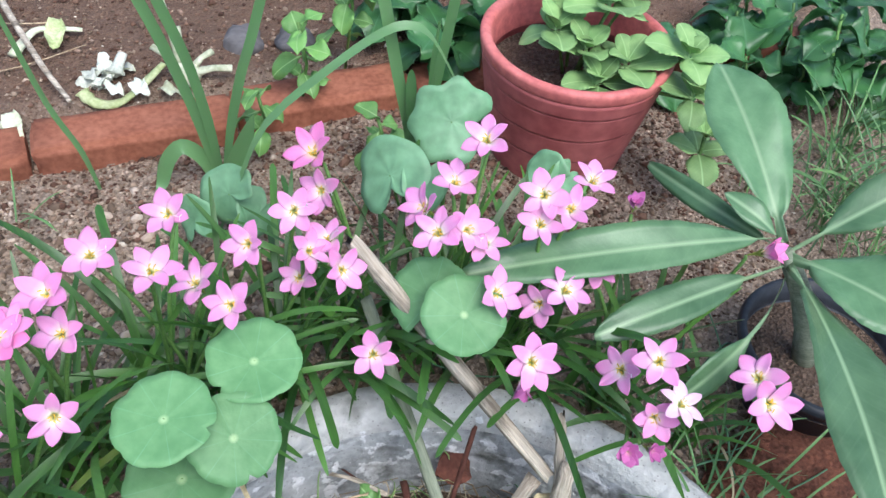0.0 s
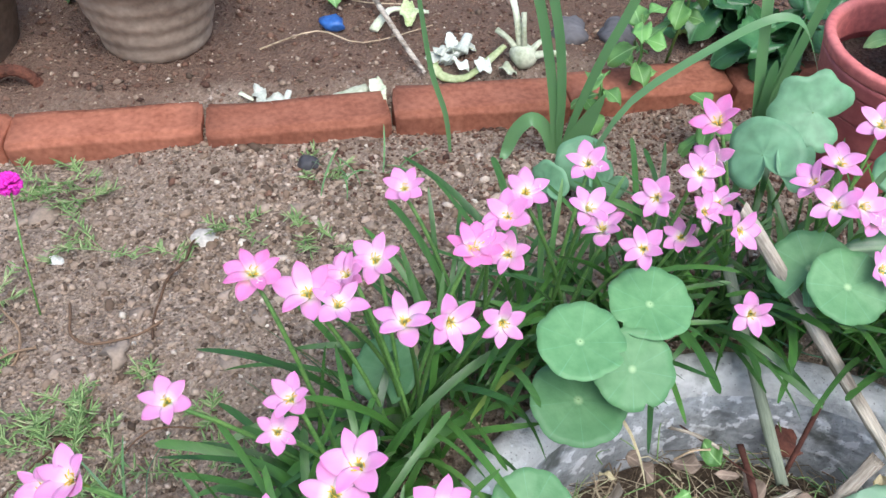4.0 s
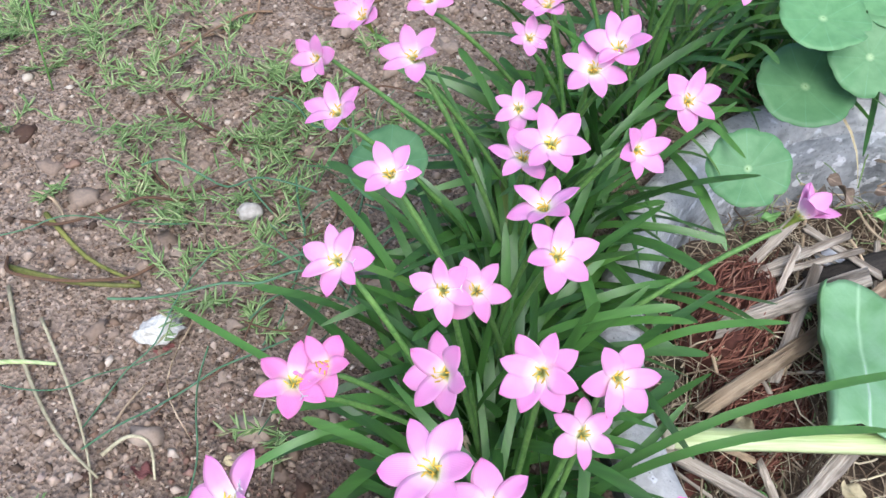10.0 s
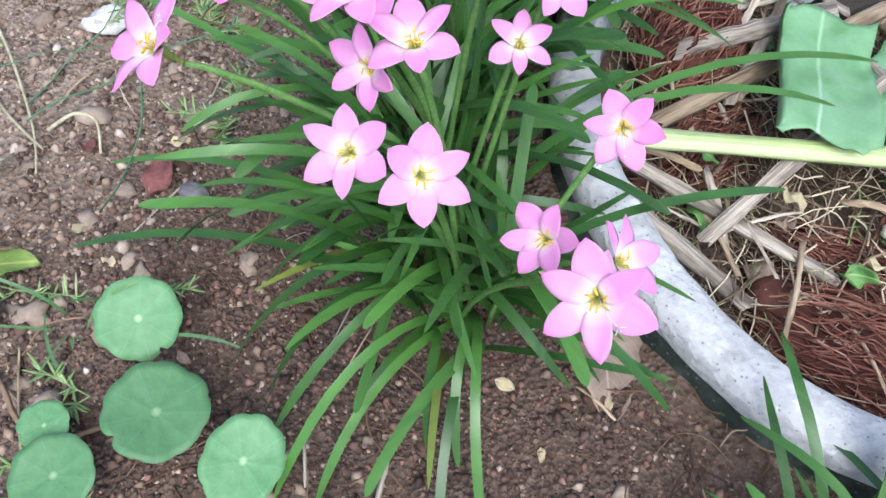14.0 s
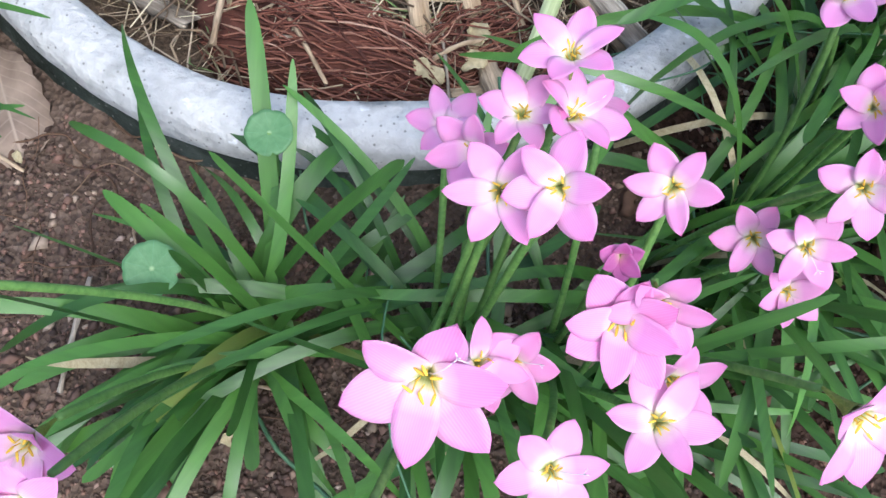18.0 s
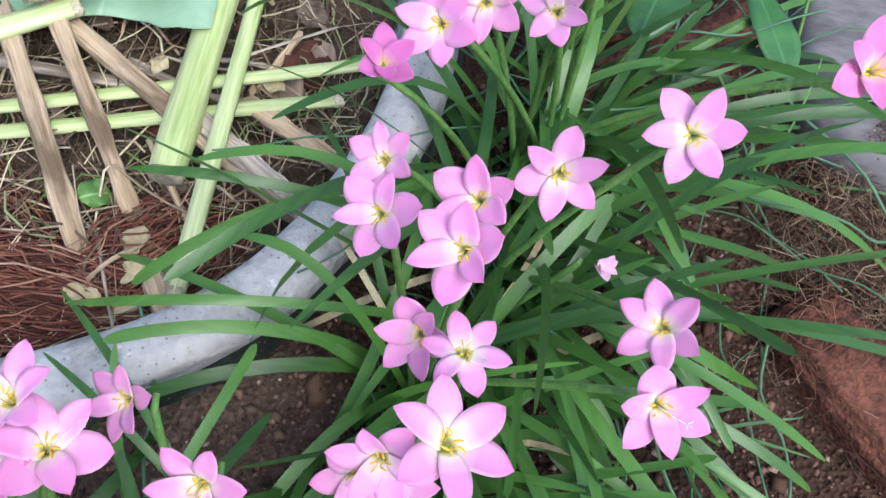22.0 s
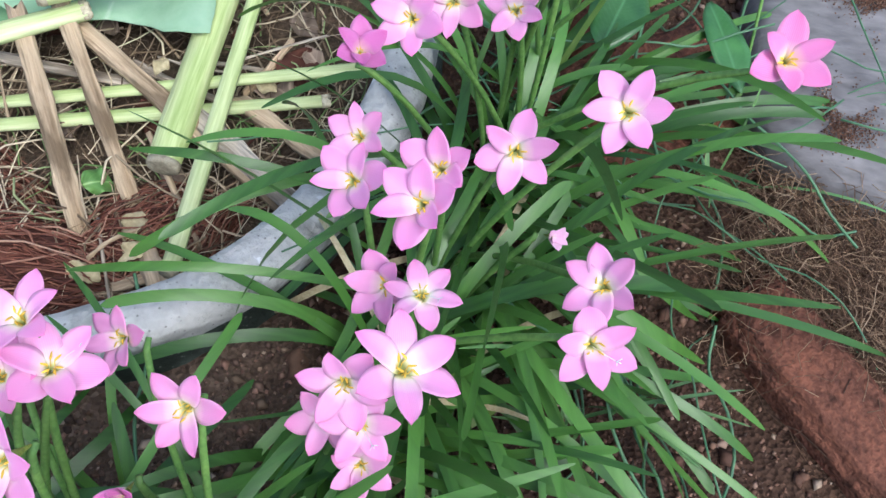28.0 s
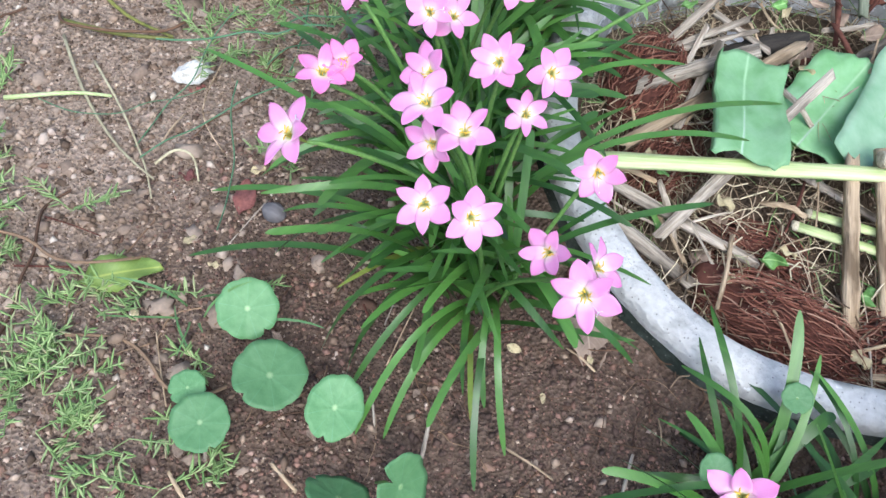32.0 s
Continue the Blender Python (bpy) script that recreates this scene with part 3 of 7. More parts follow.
def mulch_bed():
    n, k = 64, 26
    vs, fs = [(0, 0, -0.03)], []
    for i in range(1, k + 1):
        for j in range(n):
            a, r = 2 * math.pi * j / n, 0.278 * i / k
            p = Vector((r * math.cos(a), r * math.sin(a), 0))
            vs.append((p.x, p.y, -0.034 - 0.055 * max(0, min(1, (p.y - 0.06) / 0.12)) + 0.014 * noise.noise(p * 11) + 0.008 * noise.noise(p * 37)))
    for j in range(n):
        fs.append((0, 1 + j, 1 + (j + 1) % n))
    for i in range(k - 1):
        for j in range(n):
            a, b = 1 + i * n + j, 1 + i * n + (j + 1) % n
            fs.append((a, a + n, b + n, b))
    ob = put("mulch", mesh("mulch", vs, fs, MULCH), None, Matrix.Translation((CX, CY, 0)))
    tagged(ob, "dark rotting compost filling the cement planter", "mulch", kind="stuff")


mulch_bed()


def brick_edging():
    edge = root("brick_edging", (0, 0, 0), "row of red clay bricks edging the flower bed", "edging")
    edge["kind"] = "structure"
    p = EDGE_A - EDGE_D * 0.235 * 2
    ang = math.atan2(EDGE_D.y, EDGE_D.x)
    for i in range(8):
        a = ang + (-0.07, 0.0, 0.02, -0.03, 0.03, -0.05, -0.1, -0.1)[i]
        d = Vector((math.cos(a), math.sin(a)))
        off = (0.006, 0.004, -0.006, -0.004, 0.008, 0.0, 0.004, 0.0)[i]
        c = p + d * 0.1175 + Vector((-d.y, d.x)) * (0.032 + off)
        part("brick", block(0.229, 0.064, 0.052, i * 3.7), BRICK, edge, m=pose(c.x, c.y, 0.005 + (0, 0, 0, 0.006, 0.004, 0, 0, 0)[i], 0, 0, math.degrees(a)))
        p = p + d * 0.235


brick_edging()

# ---- rain lilies ----
def petal_mesh(name, material, length, wide, seed):
    """A broad tepal along x whose tip lies level with its foot: it rises out of the throat, then arches outwards to a small point."""
    r = random.Random(seed)
    arch, side, cupped, point = r.uniform(0.06, 0.12), r.uniform(-0.06, 0.06), r.uniform(0.0006, 0.0018), r.uniform(2.2, 2.9)

    def width(u):
        if u < 0.5:
            return wide * (0.3 + 0.7 * math.sin(math.pi * u) ** 0.9)
        return wide * max(0.015, (1 - ((u - 0.5) / 0.5) ** point) ** 0.82)
    vs, fs = sheet(width, lambda u, v: 0, 12, 6, 0.0002)
    out = []
    for u, y, z in vs:
        q = y / max(1e-6, width(u))
        body = math.sin(math.pi * u)
        rise = arch * length * math.sin(math.pi * u ** 0.8) + cupped * q * q * body - 0.0005 * math.exp(-(q / 0.16) ** 2) * body
        rise += 0.0006 * math.sin(7 * u + 3 * q + seed) * abs(q) * u
        out.append((length * u, y + side * length * u * u, z + rise))
    return mesh(name, out, fs, material)


PETALS = {}
for key, material in (("pink", PINK), ("rose", ROSE), ("wilt", WILT), ("pale", PALE)):
    PETALS[key] = [petal_mesh("tepal", material, 0.0262, 0.0061 + 0.0004 * (i % 4), i) for i in range(8)]


def throat_mesh():
    vs, fs = lathe([(0.0006, -0.012), (0.0012, -0.007), (0.0022, -0.002), (0.0036, 0.0016), (0.0042, 0.0026), (0.0024, 0.001), (0.0005, -0.0005)], 10)
    return mesh("throat", vs, fs, THROAT)


def stamen_mesh(seed):
    """One stamen that leans along x: thread and anther."""
    r = random.Random(seed)
    o, h = r.uniform(0.0022, 0.0042), r.uniform(0.006, 0.0095)
    a = r.uniform(-1.2, 1.2)
    d = Vector((math.cos(a), math.sin(a), 0.25)) * 0.0022
    tip = Vector((o, 0, h))
    pts = [Vector((0.0008, 0, 0)), tip * 0.5 + Vector((0.0006, 0, 0)), tip - d * 0.55, tip - d * 0.5, tip, tip + d * 0.7, tip + d]
    return mesh("stamen", *tube(pts, [0.0002, 0.0002, 0.0002, 0.0004, 0.00055, 0.0004, 0.0002], 5), YELLOW)


def pistil_mesh():
    """White style that leans out along x and parts into three at its tip."""
    line = [Vector((0, 0, 0.001)), Vector((0.003, 0, 0.006)), Vector((0.0075, 0, 0.0095)), Vector((0.0125, 0, 0.0105))]
    bits = [tube(line, [0.00025, 0.00022, 0.0002, 0.0002], 5)]
    for y, z in ((0.0026, 0.0004), (-0.0026, 0.0004), (0.0004, 0.0022)):
        bits.append(tube([line[-1], line[-1] + Vector((0.0016, y, z))], [0.00028, 0.00024], 5))
    return mesh("pistil", *join(bits), STYLE)


PISTIL = pistil_mesh()
THROATS, STAMENS = throat_mesh(), [stamen_mesh(i) for i in range(8)]
lily_count = 0
HEADS, PLATES = [], []

# where the tufts stand: x, y, leaves, length, heading that they favour
BEHIND = (
    (-0.25, 0.37, 34, 0.2, None), (-0.17, 0.42, 40, 0.21, None), (-0.09, 0.46, 36, 0.2, None), (-0.02, 0.5, 36, 0.2, None), (0.06, 0.5, 34, 0.2, None), (0.14, 0.49, 32, 0.2, None), (0.21, 0.46, 18, 0.18, 60), (0.28, 0.42, 8, 0.15, -20),
)
LEFT = (
    (-0.28, 0.29, 46, 0.21, 200), (-0.3, 0.2, 44, 0.2, 200), (-0.31, 0.12, 42, 0.2, None), (-0.3, 0.05, 48, 0.2, None), (-0.3, -0.02, 46, 0.2, None), (-0.28, -0.08, 46, 0.2, None),
    (-0.24, -0.13, 54, 0.195, 190), (-0.21, -0.17, 26, 0.155, 200),
)
FRONT = (
    (0.06, -0.277, 18, 0.155, 200),     (0.07, -0.27, 52, 0.158, None), (0.17, -0.27, 40, 0.19, None), (0.24, -0.27, 40, 0.2, -30), (0.3, -0.21, 42, 0.2, -20), (0.34, -0.16, 42, 0.21, None), (0.38, -0.1, 48, 0.23, -50), (0.41, -0.02, 50, 0.24, -30), (0.44, 0.05, 28, 0.22, None),
)
LILY_LABELS = {"pink": "open pink rain lily with a pale throat on a green stalk", "rose": "deep rose pink rain lily on a green stalk", "wilt": "wilting purplish pink rain lily", "pale": "pale pink rain lily fading to white"}


def lily(head, out, spin, size, cup, kind="pink", petals=6, foot=None, label=""):
    """One rain lily whose throat stands at head and looks along out; its tepals rise by cup degrees. The stalk grows from the nearest tuft."""
    global lily_count
    lily_count += 1
    r = random.Random(lily_count * 17 + 5)
    head, out = Vector(head), Vector(out).normalized()
    if foot is None:
        foot = min((t[:2] for t in BEHIND + LEFT + FRONT), key=lambda p: (head.xy - Vector(p)).length)
    foot = Vector((foot[0] + r.uniform(-0.02, 0.02), foot[1] + r.uniform(-0.02, 0.02), 0))
    d = foot.xy - Vector((CX, CY))
    if d.length < 0.35:
        foot.xy = Vector((CX, CY)) + d.normalized() * 0.35
    foot.z = ground(foot.x, foot.y) - 0.004
    ob = root("rain_lily", foot, label or LILY_LABELS[kind], "flower", "rain lilies round the planter")
    h = head - foot
    neck = h - out * 0.013
    pts = []
    for i in range(9):
        u = i / 8
        lean = Vector((h.x, h.y, 0)) * (u ** 1.6) + Vector((0, 0, h.z)) * (1 - (1 - u) ** 1.15)
        pts.append(lean * (1 - u ** 3) + neck * u ** 3)
    part("stalk", tube(pts, [0.0019] * 7 + [0.0017, 0.0014], 7), STALK, ob)
    HEADS.append(tuple(head))
    turn = Matrix.Translation(h) @ frame_of(out, Vector((0, 1, 0))) @ Matrix.Rotation(radians(spin), 4, "Z")
    throat = put("throat", THROATS, ob, turn @ Matrix.Scale(size, 4))
    if cup < 55:
        for k in range(6):
            put("stamen", STAMENS[r.randrange(8)], throat, Matrix.Rotation(k * math.pi / 3 + r.uniform(-0.3, 0.3), 4, "Z"))
        if r.random() < 0.35:
            put("pistil", PISTIL, throat, Matrix.Rotation(r.uniform(3.6, 5.8) - radians(spin), 4, "Z"))
    odd = r.randrange(2)
    for k in range(petals):
        inner = (k + odd) % 2
        tilt = radians(cup + (3 if inner else -3) + r.uniform(-5, 5))
        m = turn @ Matrix.Rotation(k * 2 * math.pi / petals + r.uniform(-0.07, 0.07), 4, "Z") @ Matrix.Translation((0, 0, 0.0007 * inner)) @ Matrix.Rotation(-tilt, 4, "Y") @ Matrix.Rotation(r.uniform(-0.16, 0.16), 4, "X")
        s = size * r.uniform(0.96, 1.04)
        put("tepal", PETALS[kind][r.randrange(8)], ob, m @ Matrix.Diagonal((s, s * (0.92 if inner else 1.12), s, 1)))
    return ob


# each by its throat, the way it looks, its turn, size and cup

# behind the planter
lily((-0.06, 0.517, 0.263), (-0.4, -0.34, 0.85), 29, 1.06, 35, "rose")
lily((-0.167, 0.46, 0.242), (-0.13, -0.52, 0.84), 16, 0.89, 33)
lily((-0.216, 0.417, 0.236), (0.17, -0.36, 0.92), 13, 0.9, 29)
lily((-0.164, 0.392, 0.251), (0.21, -0.22, 0.95), 41, 0.88, 31)
lily((-0.224, 0.364, 0.256), (-0.07, -0.44, 0.9), 2, 1.02, 44)
lily((-0.245, 0.322, 0.255), (0.17, -0.13, 0.98), 4, 0.95, 31, "rose", petals=8)
lily((-0.237, 0.33, 0.258), (-0.29, -0.2, 0.94), 31, 0.8, 25)
lily((-0.219, 0.355, 0.224), (-0.15, -0.5, 0.85), 51, 0.85, 32)
lily((-0.215, 0.304, 0.204), (0.31, -0.79, 0.52), 24, 0.82, 27)
lily((-0.111, 0.398, 0.214), (-0.24, -0.56, 0.79), 8, 0.89, 33)
lily((-0.104, 0.447, 0.23), (-0.32, -0.69, 0.65), 21, 0.89, 36)
lily((-0.144, 0.426, 0.2), (-0.33, -0.17, 0.93), 59, 0.9, 27)
lily((-0.073, 0.47, 0.246), (0.02, -0.69, 0.72), 41, 0.84, 26)
lily((-0.055, 0.516, 0.227), (-0.35, -0.76, 0.55), 32, 0.88, 33)
lily((-0.047, 0.473, 0.208), (-0.33, -0.09, 0.94), 38, 0.85, 25)
lily((-0.063, 0.459, 0.211), (0.47, -0.41, 0.78), 19, 0.8, 29)
lily((-0.07, 0.467, 0.169), (-0.28, -0.56, 0.78), 57, 0.81, 35)
lily((-0.036, 0.438, 0.216), (0.53, -0.56, 0.64), 10, 0.87, 31)
lily((0.079, 0.545, 0.266), (-0.25, -0.32, 0.92), 46, 0.94, 28)
lily((0.055, 0.53, 0.229), (0.03, -0.14, 0.99), 53, 0.92, 29)
lily((0.032, 0.493, 0.233), (-0.67, -0.19, 0.72), 17, 0.97, 39)
lily((0.042, 0.461, 0.239), (-0.37, -0.44, 0.82), 42, 0.93, 26)
lily((0.062, 0.469, 0.237), (0.32, -0.57, 0.75), 6, 0.92, 33)
lily((0.079, 0.464, 0.226), (-0.08, -0.06, 0.99), 30, 0.8, 11)
lily((0.125, 0.496, 0.255), (-0.1, -0.51, 0.85), 11, 0.95, 23)
lily((0.123, 0.475, 0.241), (-0.17, -0.37, 0.91), 11, 0.87, 25)
lily((0.148, 0.49, 0.246), (-0.12, -0.33, 0.94), 37, 0.93, 31)
lily((0.168, 0.521, 0.249), (0.16, -0.16, 0.97), 54, 0.89, 27)
lily((0.089, 0.44, 0.195), (0.42, -0.44, 0.79), 14, 0.96, 33)
lily((0.133, 0.448, 0.178), (-0.56, -0.67, 0.5), 42, 0.83, 30)
lily((0.148, 0.445, 0.196), (0.24, -0.18, 0.95), 16, 0.91, 8)
lily((0.18, 0.478, 0.189), (0.04, -0.3, 0.95), 43, 0.84, 20)
lily((-0.005, 0.409, 0.148), (0.1, -0.73, 0.68), 21, 0.9, 31)
lily((0.113, 0.37, 0.202), (0.18, -0.64, 0.75), 12, 0.95, 28, petals=7)
lily((0.201, 0.398, 0.158), (-0.66, -0.37, 0.66), 56, 0.92, 26)
lily((0.214, 0.377, 0.2), (-0.1, -0.42, 0.9), 28, 0.9, 28)
lily((0.222, 0.363, 0.148), (-0.13, -0.77, 0.63), 22, 0.9, 38)
lily((0.237, 0.36, 0.167), (0.24, -0.19, 0.95), 7, 0.82, 17, "pale")
lily((0.305, 0.383, 0.176), (-0.53, -0.12, 0.84), 18, 0.9, 21)
lily((0.299, 0.355, 0.186), (0.09, -0.7, 0.71), 38, 1.03, 32)
lily((-0.321, 0.424, 0.21), (0.0, -0.33, 0.95), 39, 0.86, 35, petals=7)

# at the planter's far left
lily((-0.386, 0.247, 0.272), (-0.03, -0.13, 0.99), 41, 0.89, 18, "rose", petals=8)
lily((-0.355, 0.263, 0.241), (0.02, -0.22, 0.98), 36, 1.09, 30)
lily((-0.333, 0.294, 0.234), (-0.42, -0.24, 0.88), 32, 0.81, 33)
lily((-0.331, 0.258, 0.241), (0.14, -0.02, 0.99), 35, 0.91, 28)
lily((-0.322, 0.331, 0.215), (-0.1, -0.31, 0.94), 54, 0.93, 24)
lily((-0.336, 0.296, 0.23), (-0.09, -0.34, 0.94), 16, 0.82, 35)
lily((-0.281, 0.256, 0.239), (0.01, -0.2, 0.98), 25, 0.96, 28)
lily((-0.253, 0.269, 0.236), (0.54, -0.59, 0.59), 53, 1.0, 34)

# left of the planter
lily((-0.432, 0.177, 0.203), (-0.03, -0.35, 0.94), 30, 0.85, 30)
lily((-0.439, 0.087, 0.251), (-0.29, -0.3, 0.91), 15, 0.95, 37)
lily((-0.495, 0.114, 0.178), (-0.09, -0.78, 0.61), 47, 0.88, 39)
lily((-0.432, 0.03, 0.22), (-0.29, -0.24, 0.93), 23, 0.93, 36)
lily((-0.388, 0.051, 0.266), (-0.14, -0.33, 0.93), 29, 0.88, 31)
lily((-0.344, 0.19, 0.217), (-0.11, -0.3, 0.95), 54, 0.84, 37)
lily((-0.352, 0.175, 0.197), (0.18, -0.34, 0.92), 16, 0.71, 26)
lily((-0.337, 0.116, 0.185), (-0.06, -0.5, 0.86), 16, 0.79, 25)
lily((-0.281, 0.14, 0.239), (-0.14, -0.29, 0.94), 36, 1.02, 36)
lily((-0.293, 0.121, 0.233), (0.05, -0.26, 0.96), 33, 0.9, 13)
lily((-0.231, 0.135, 0.218), (0.31, -0.41, 0.86), 18, 0.96, 32)
lily((-0.295, 0.038, 0.244), (0.09, -0.29, 0.95), 41, 1.0, 27)
lily((-0.31, 0.035, 0.228), (-0.03, -0.06, 1.0), 47, 0.86, 22)
lily((-0.253, 0.107, 0.191), (0.54, -0.46, 0.7), 22, 0.99, 37)
lily((-0.283, -0.005, 0.238), (-0.33, 0.08, 0.94), 5, 0.91, 24)
lily((-0.267, -0.039, 0.247), (0.2, -0.26, 0.94), 8, 0.93, 30)
lily((-0.376, -0.079, 0.233), (-0.08, -0.37, 0.92), 34, 0.85, 26, petals=7)
lily((-0.32, -0.064, 0.219), (0.05, -0.56, 0.83), 28, 0.82, 27)
lily((-0.306, -0.05, 0.206), (0.14, -0.42, 0.9), 41, 0.83, 26)
lily((-0.301, -0.101, 0.199), (-0.38, -0.57, 0.72), 0, 0.97, 35, petals=7)
lily((-0.252, -0.101, 0.239), (-0.11, -0.56, 0.82), 42, 0.91, 28, petals=8)
lily((-0.218, -0.079, 0.221), (0.41, -0.45, 0.79), 7, 0.92, 28)
lily((-0.361, -0.128, 0.206), (-0.12, -0.31, 0.94), 45, 0.84, 34, "rose")
lily((-0.373, -0.143, 0.205), (0.07, -0.03, 1.0), 15, 0.9, 23, "rose")
lily((-0.356, -0.217, 0.237), (-0.5, -0.37, 0.78), 33, 1.04, 23)
lily((-0.275, -0.182, 0.277), (-0.33, -0.15, 0.93), 46, 0.93, 23)
lily((-0.268, -0.182, 0.238), (-0.22, -0.77, 0.6), 6, 0.83, 24)
lily((-0.248, -0.183, 0.261), (-0.11, -0.13, 0.99), 28, 0.89, 26)
lily((-0.224, -0.105, 0.196), (0.21, -0.19, 0.96), 27, 0.76, 16)
lily((-0.158, -0.125, 0.193), (0.08, -0.73, 0.68), 46, 0.97, 35)
lily((-0.375, -0.014, 0.235), (-0.05, -0.29, 0.96), 42, 0.87, 26)

# front left tuft
lily((-0.255, -0.229, 0.24), (0.0, -0.57, 0.82), 20, 0.87, 27)
lily((-0.226, -0.224, 0.237), (0.39, -0.45, 0.81), 33, 0.97, 32)
lily((-0.1677, -0.2018, 0.1911), (-0.32, -0.55, 0.77), 38, 0.88, 33)
lily((-0.1374, -0.213, 0.2131), (0.62, 0.16, 0.77), 20, 0.86, 22)
lily((-0.1397, -0.2476, 0.2457), (-0.03, -0.69, 0.72), 24, 0.98, 25)

# front of the planter
lily((0.19, -0.2018, 0.2252), (-0.18, 0.16, 0.97), 48, 0.8, 30)
lily((0.194, -0.215, 0.206), (0.29, 0.14, 0.95), 22, 0.9, 30)
lily((0.164, -0.223, 0.186), (-0.43, -0.47, 0.77), 35, 0.85, 44)
lily((0.212, -0.189, 0.17), (-0.49, -0.28, 0.83), 32, 0.72, 34)
lily((0.151, -0.19, 0.132), (-0.03, -0.17, 0.98), 27, 0.83, 29)
lily((0.177, -0.216, 0.205), (-0.13, -0.14, 0.98), 26, 0.72, 26)
lily((0.191, -0.25, 0.225), (-0.3, -0.54, 0.79), 32, 0.86, 30)
lily((0.172, -0.25, 0.212), (-0.08, -0.48, 0.87), 34, 0.85, 24)
lily((0.243, -0.224, 0.185), (-0.31, -0.55, 0.78), 18, 0.81, 26)
lily((0.225, -0.282, 0.188), (-0.15, -0.54, 0.83), 33, 1.13, 44, petals=8)
lily((0.236, -0.275, 0.196), (-0.06, -0.76, 0.64), 37, 0.89, 35)
lily((0.254, -0.294, 0.155), (0.3, -0.6, 0.74), 9, 0.9, 29)
lily((0.247, -0.3151, 0.1668), (-0.03, -0.14, 0.99), 32, 0.94, 26)
lily((0.157, -0.314, 0.192), (-0.12, -0.6, 0.79), 46, 1.32, 33)
lily((0.175, -0.303, 0.163), (0.35, -0.14, 0.93), 18, 0.84, 34)
lily((0.19, -0.296, 0.157), (0.01, -0.61, 0.79), 38, 0.85, 37)
lily((0.2062, -0.338, 0.1715), (0.16, -0.45, 0.88), 49, 0.86, 23)
lily((0.3, -0.308, 0.21), (0.39, -0.63, 0.67), 26, 1.1, 29)
lily((0.298, -0.218, 0.133), (-0.31, -0.49, 0.81), 29, 0.8, 31)
lily((0.307, -0.222, 0.208), (-0.2, -0.66, 0.72), 7, 0.8, 30)
lily((-0.0091, -0.3185, 0.2161), (-0.31, -0.49, 0.82), 7, 1.06, 38)
lily((0.0296, -0.3557, 0.1878), (-0.12, -0.61, 0.79), 24, 0.98, 38)
lily((0.05, -0.3747, 0.2305), (0.04, -0.58, 0.81), 23, 0.94, 32)
lily((0.1426, -0.374, 0.2129), (0.0, -0.6, 0.8), 0, 0.84, 31)

# right of the planter
lily((0.313, -0.226, 0.151), (-0.12, -0.48, 0.87), 26, 0.82, 31)
lily((0.312, -0.241, 0.134), (0.04, -0.54, 0.84), 55, 0.75, 38)
lily((0.327, -0.224, 0.219), (0.31, 0.11, 0.94), 60, 0.98, 19)
lily((0.326, -0.173, 0.184), (-0.4, -0.41, 0.82), 58, 0.84, 44)
lily((0.338, -0.191, 0.212), (-0.1, 0.18, 0.98), 9, 0.66, 10)
lily((0.313, -0.124, 0.19), (-0.29, -0.33, 0.9), 27, 0.85, 34)
lily((0.341, -0.156, 0.227), (-0.48, -0.27, 0.83), 31, 0.9, 38)
lily((0.399, -0.017, 0.231), (-0.15, -0.11, 0.98), 55, 0.78, 24)
lily((0.411, -0.038, 0.246), (0.02, -0.24, 0.97), 50, 0.9, 32)
lily((0.367, -0.015, 0.187), (-0.27, -0.6, 0.75), 40, 0.84, 26)
lily((0.345, -0.032, 0.193), (-0.4, -0.53, 0.75), 53, 0.94, 37)
lily((0.398, -0.028, 0.194), (-0.33, -0.41, 0.85), 57, 0.77, 30)
lily((0.317, -0.09, 0.173), (-0.36, -0.33, 0.87), 53, 0.74, 32)
lily((0.353, -0.123, 0.197), (-0.33, -0.3, 0.9), 47, 0.92, 44)
lily((0.393, -0.099, 0.175), (-0.16, -0.64, 0.75), 36, 0.93, 26)
lily((0.432, -0.113, 0.229), (-0.23, -0.42, 0.88), 21, 0.86, 28)
lily((0.506, -0.091, 0.235), (-0.07, -0.39, 0.92), 47, 0.96, 41, "rose")
lily((0.428, -0.175, 0.176), (-0.51, -0.12, 0.85), 49, 0.85, 30)
lily((0.407, -0.211, 0.206), (-0.06, -0.51, 0.86), 4, 0.86, 39)
lily((0.395, 0.037, 0.221), (-0.58, -0.38, 0.72), 53, 1.02, 32)
lily((0.505, 0.0, 0.231), (0.04, -0.39, 0.92), 8, 0.92, 37)

# buds, half-open and wilting ones
lily((0.211, 0.521, 0.226), (-0.1, -0.3, 0.9), 10, 0.72, 66, "wilt", foot=(0.2, 0.5))
lily((0.335, 0.513, 0.188), (0.55, -0.35, 0.6), 20, 0.95, 62, "rose", foot=(0.3, 0.5), label="half-open rose pink rain lily leaning on the leaf plant")
lily((0.199, 0.336, 0.138), (-0.1, -0.6, 0.6), 0, 0.72, 60, "wilt", 8, foot=(0.22, 0.43))
lily((0.216, 0.338, 0.139), (0.2, -0.6, 0.6), 30, 0.66, 64, "wilt", foot=(0.23, 0.43))
lily((0.118, 0.387, 0.158), (-0.1, -0.8, -0.5), 0, 0.8, 68, "wilt", foot=(0.13, 0.44))
lily((-0.31, 0.075, 0.2), (0.5, 0.2, 0.75), 0, 0.8, 72, "pale", foot=(-0.31, 0.08))
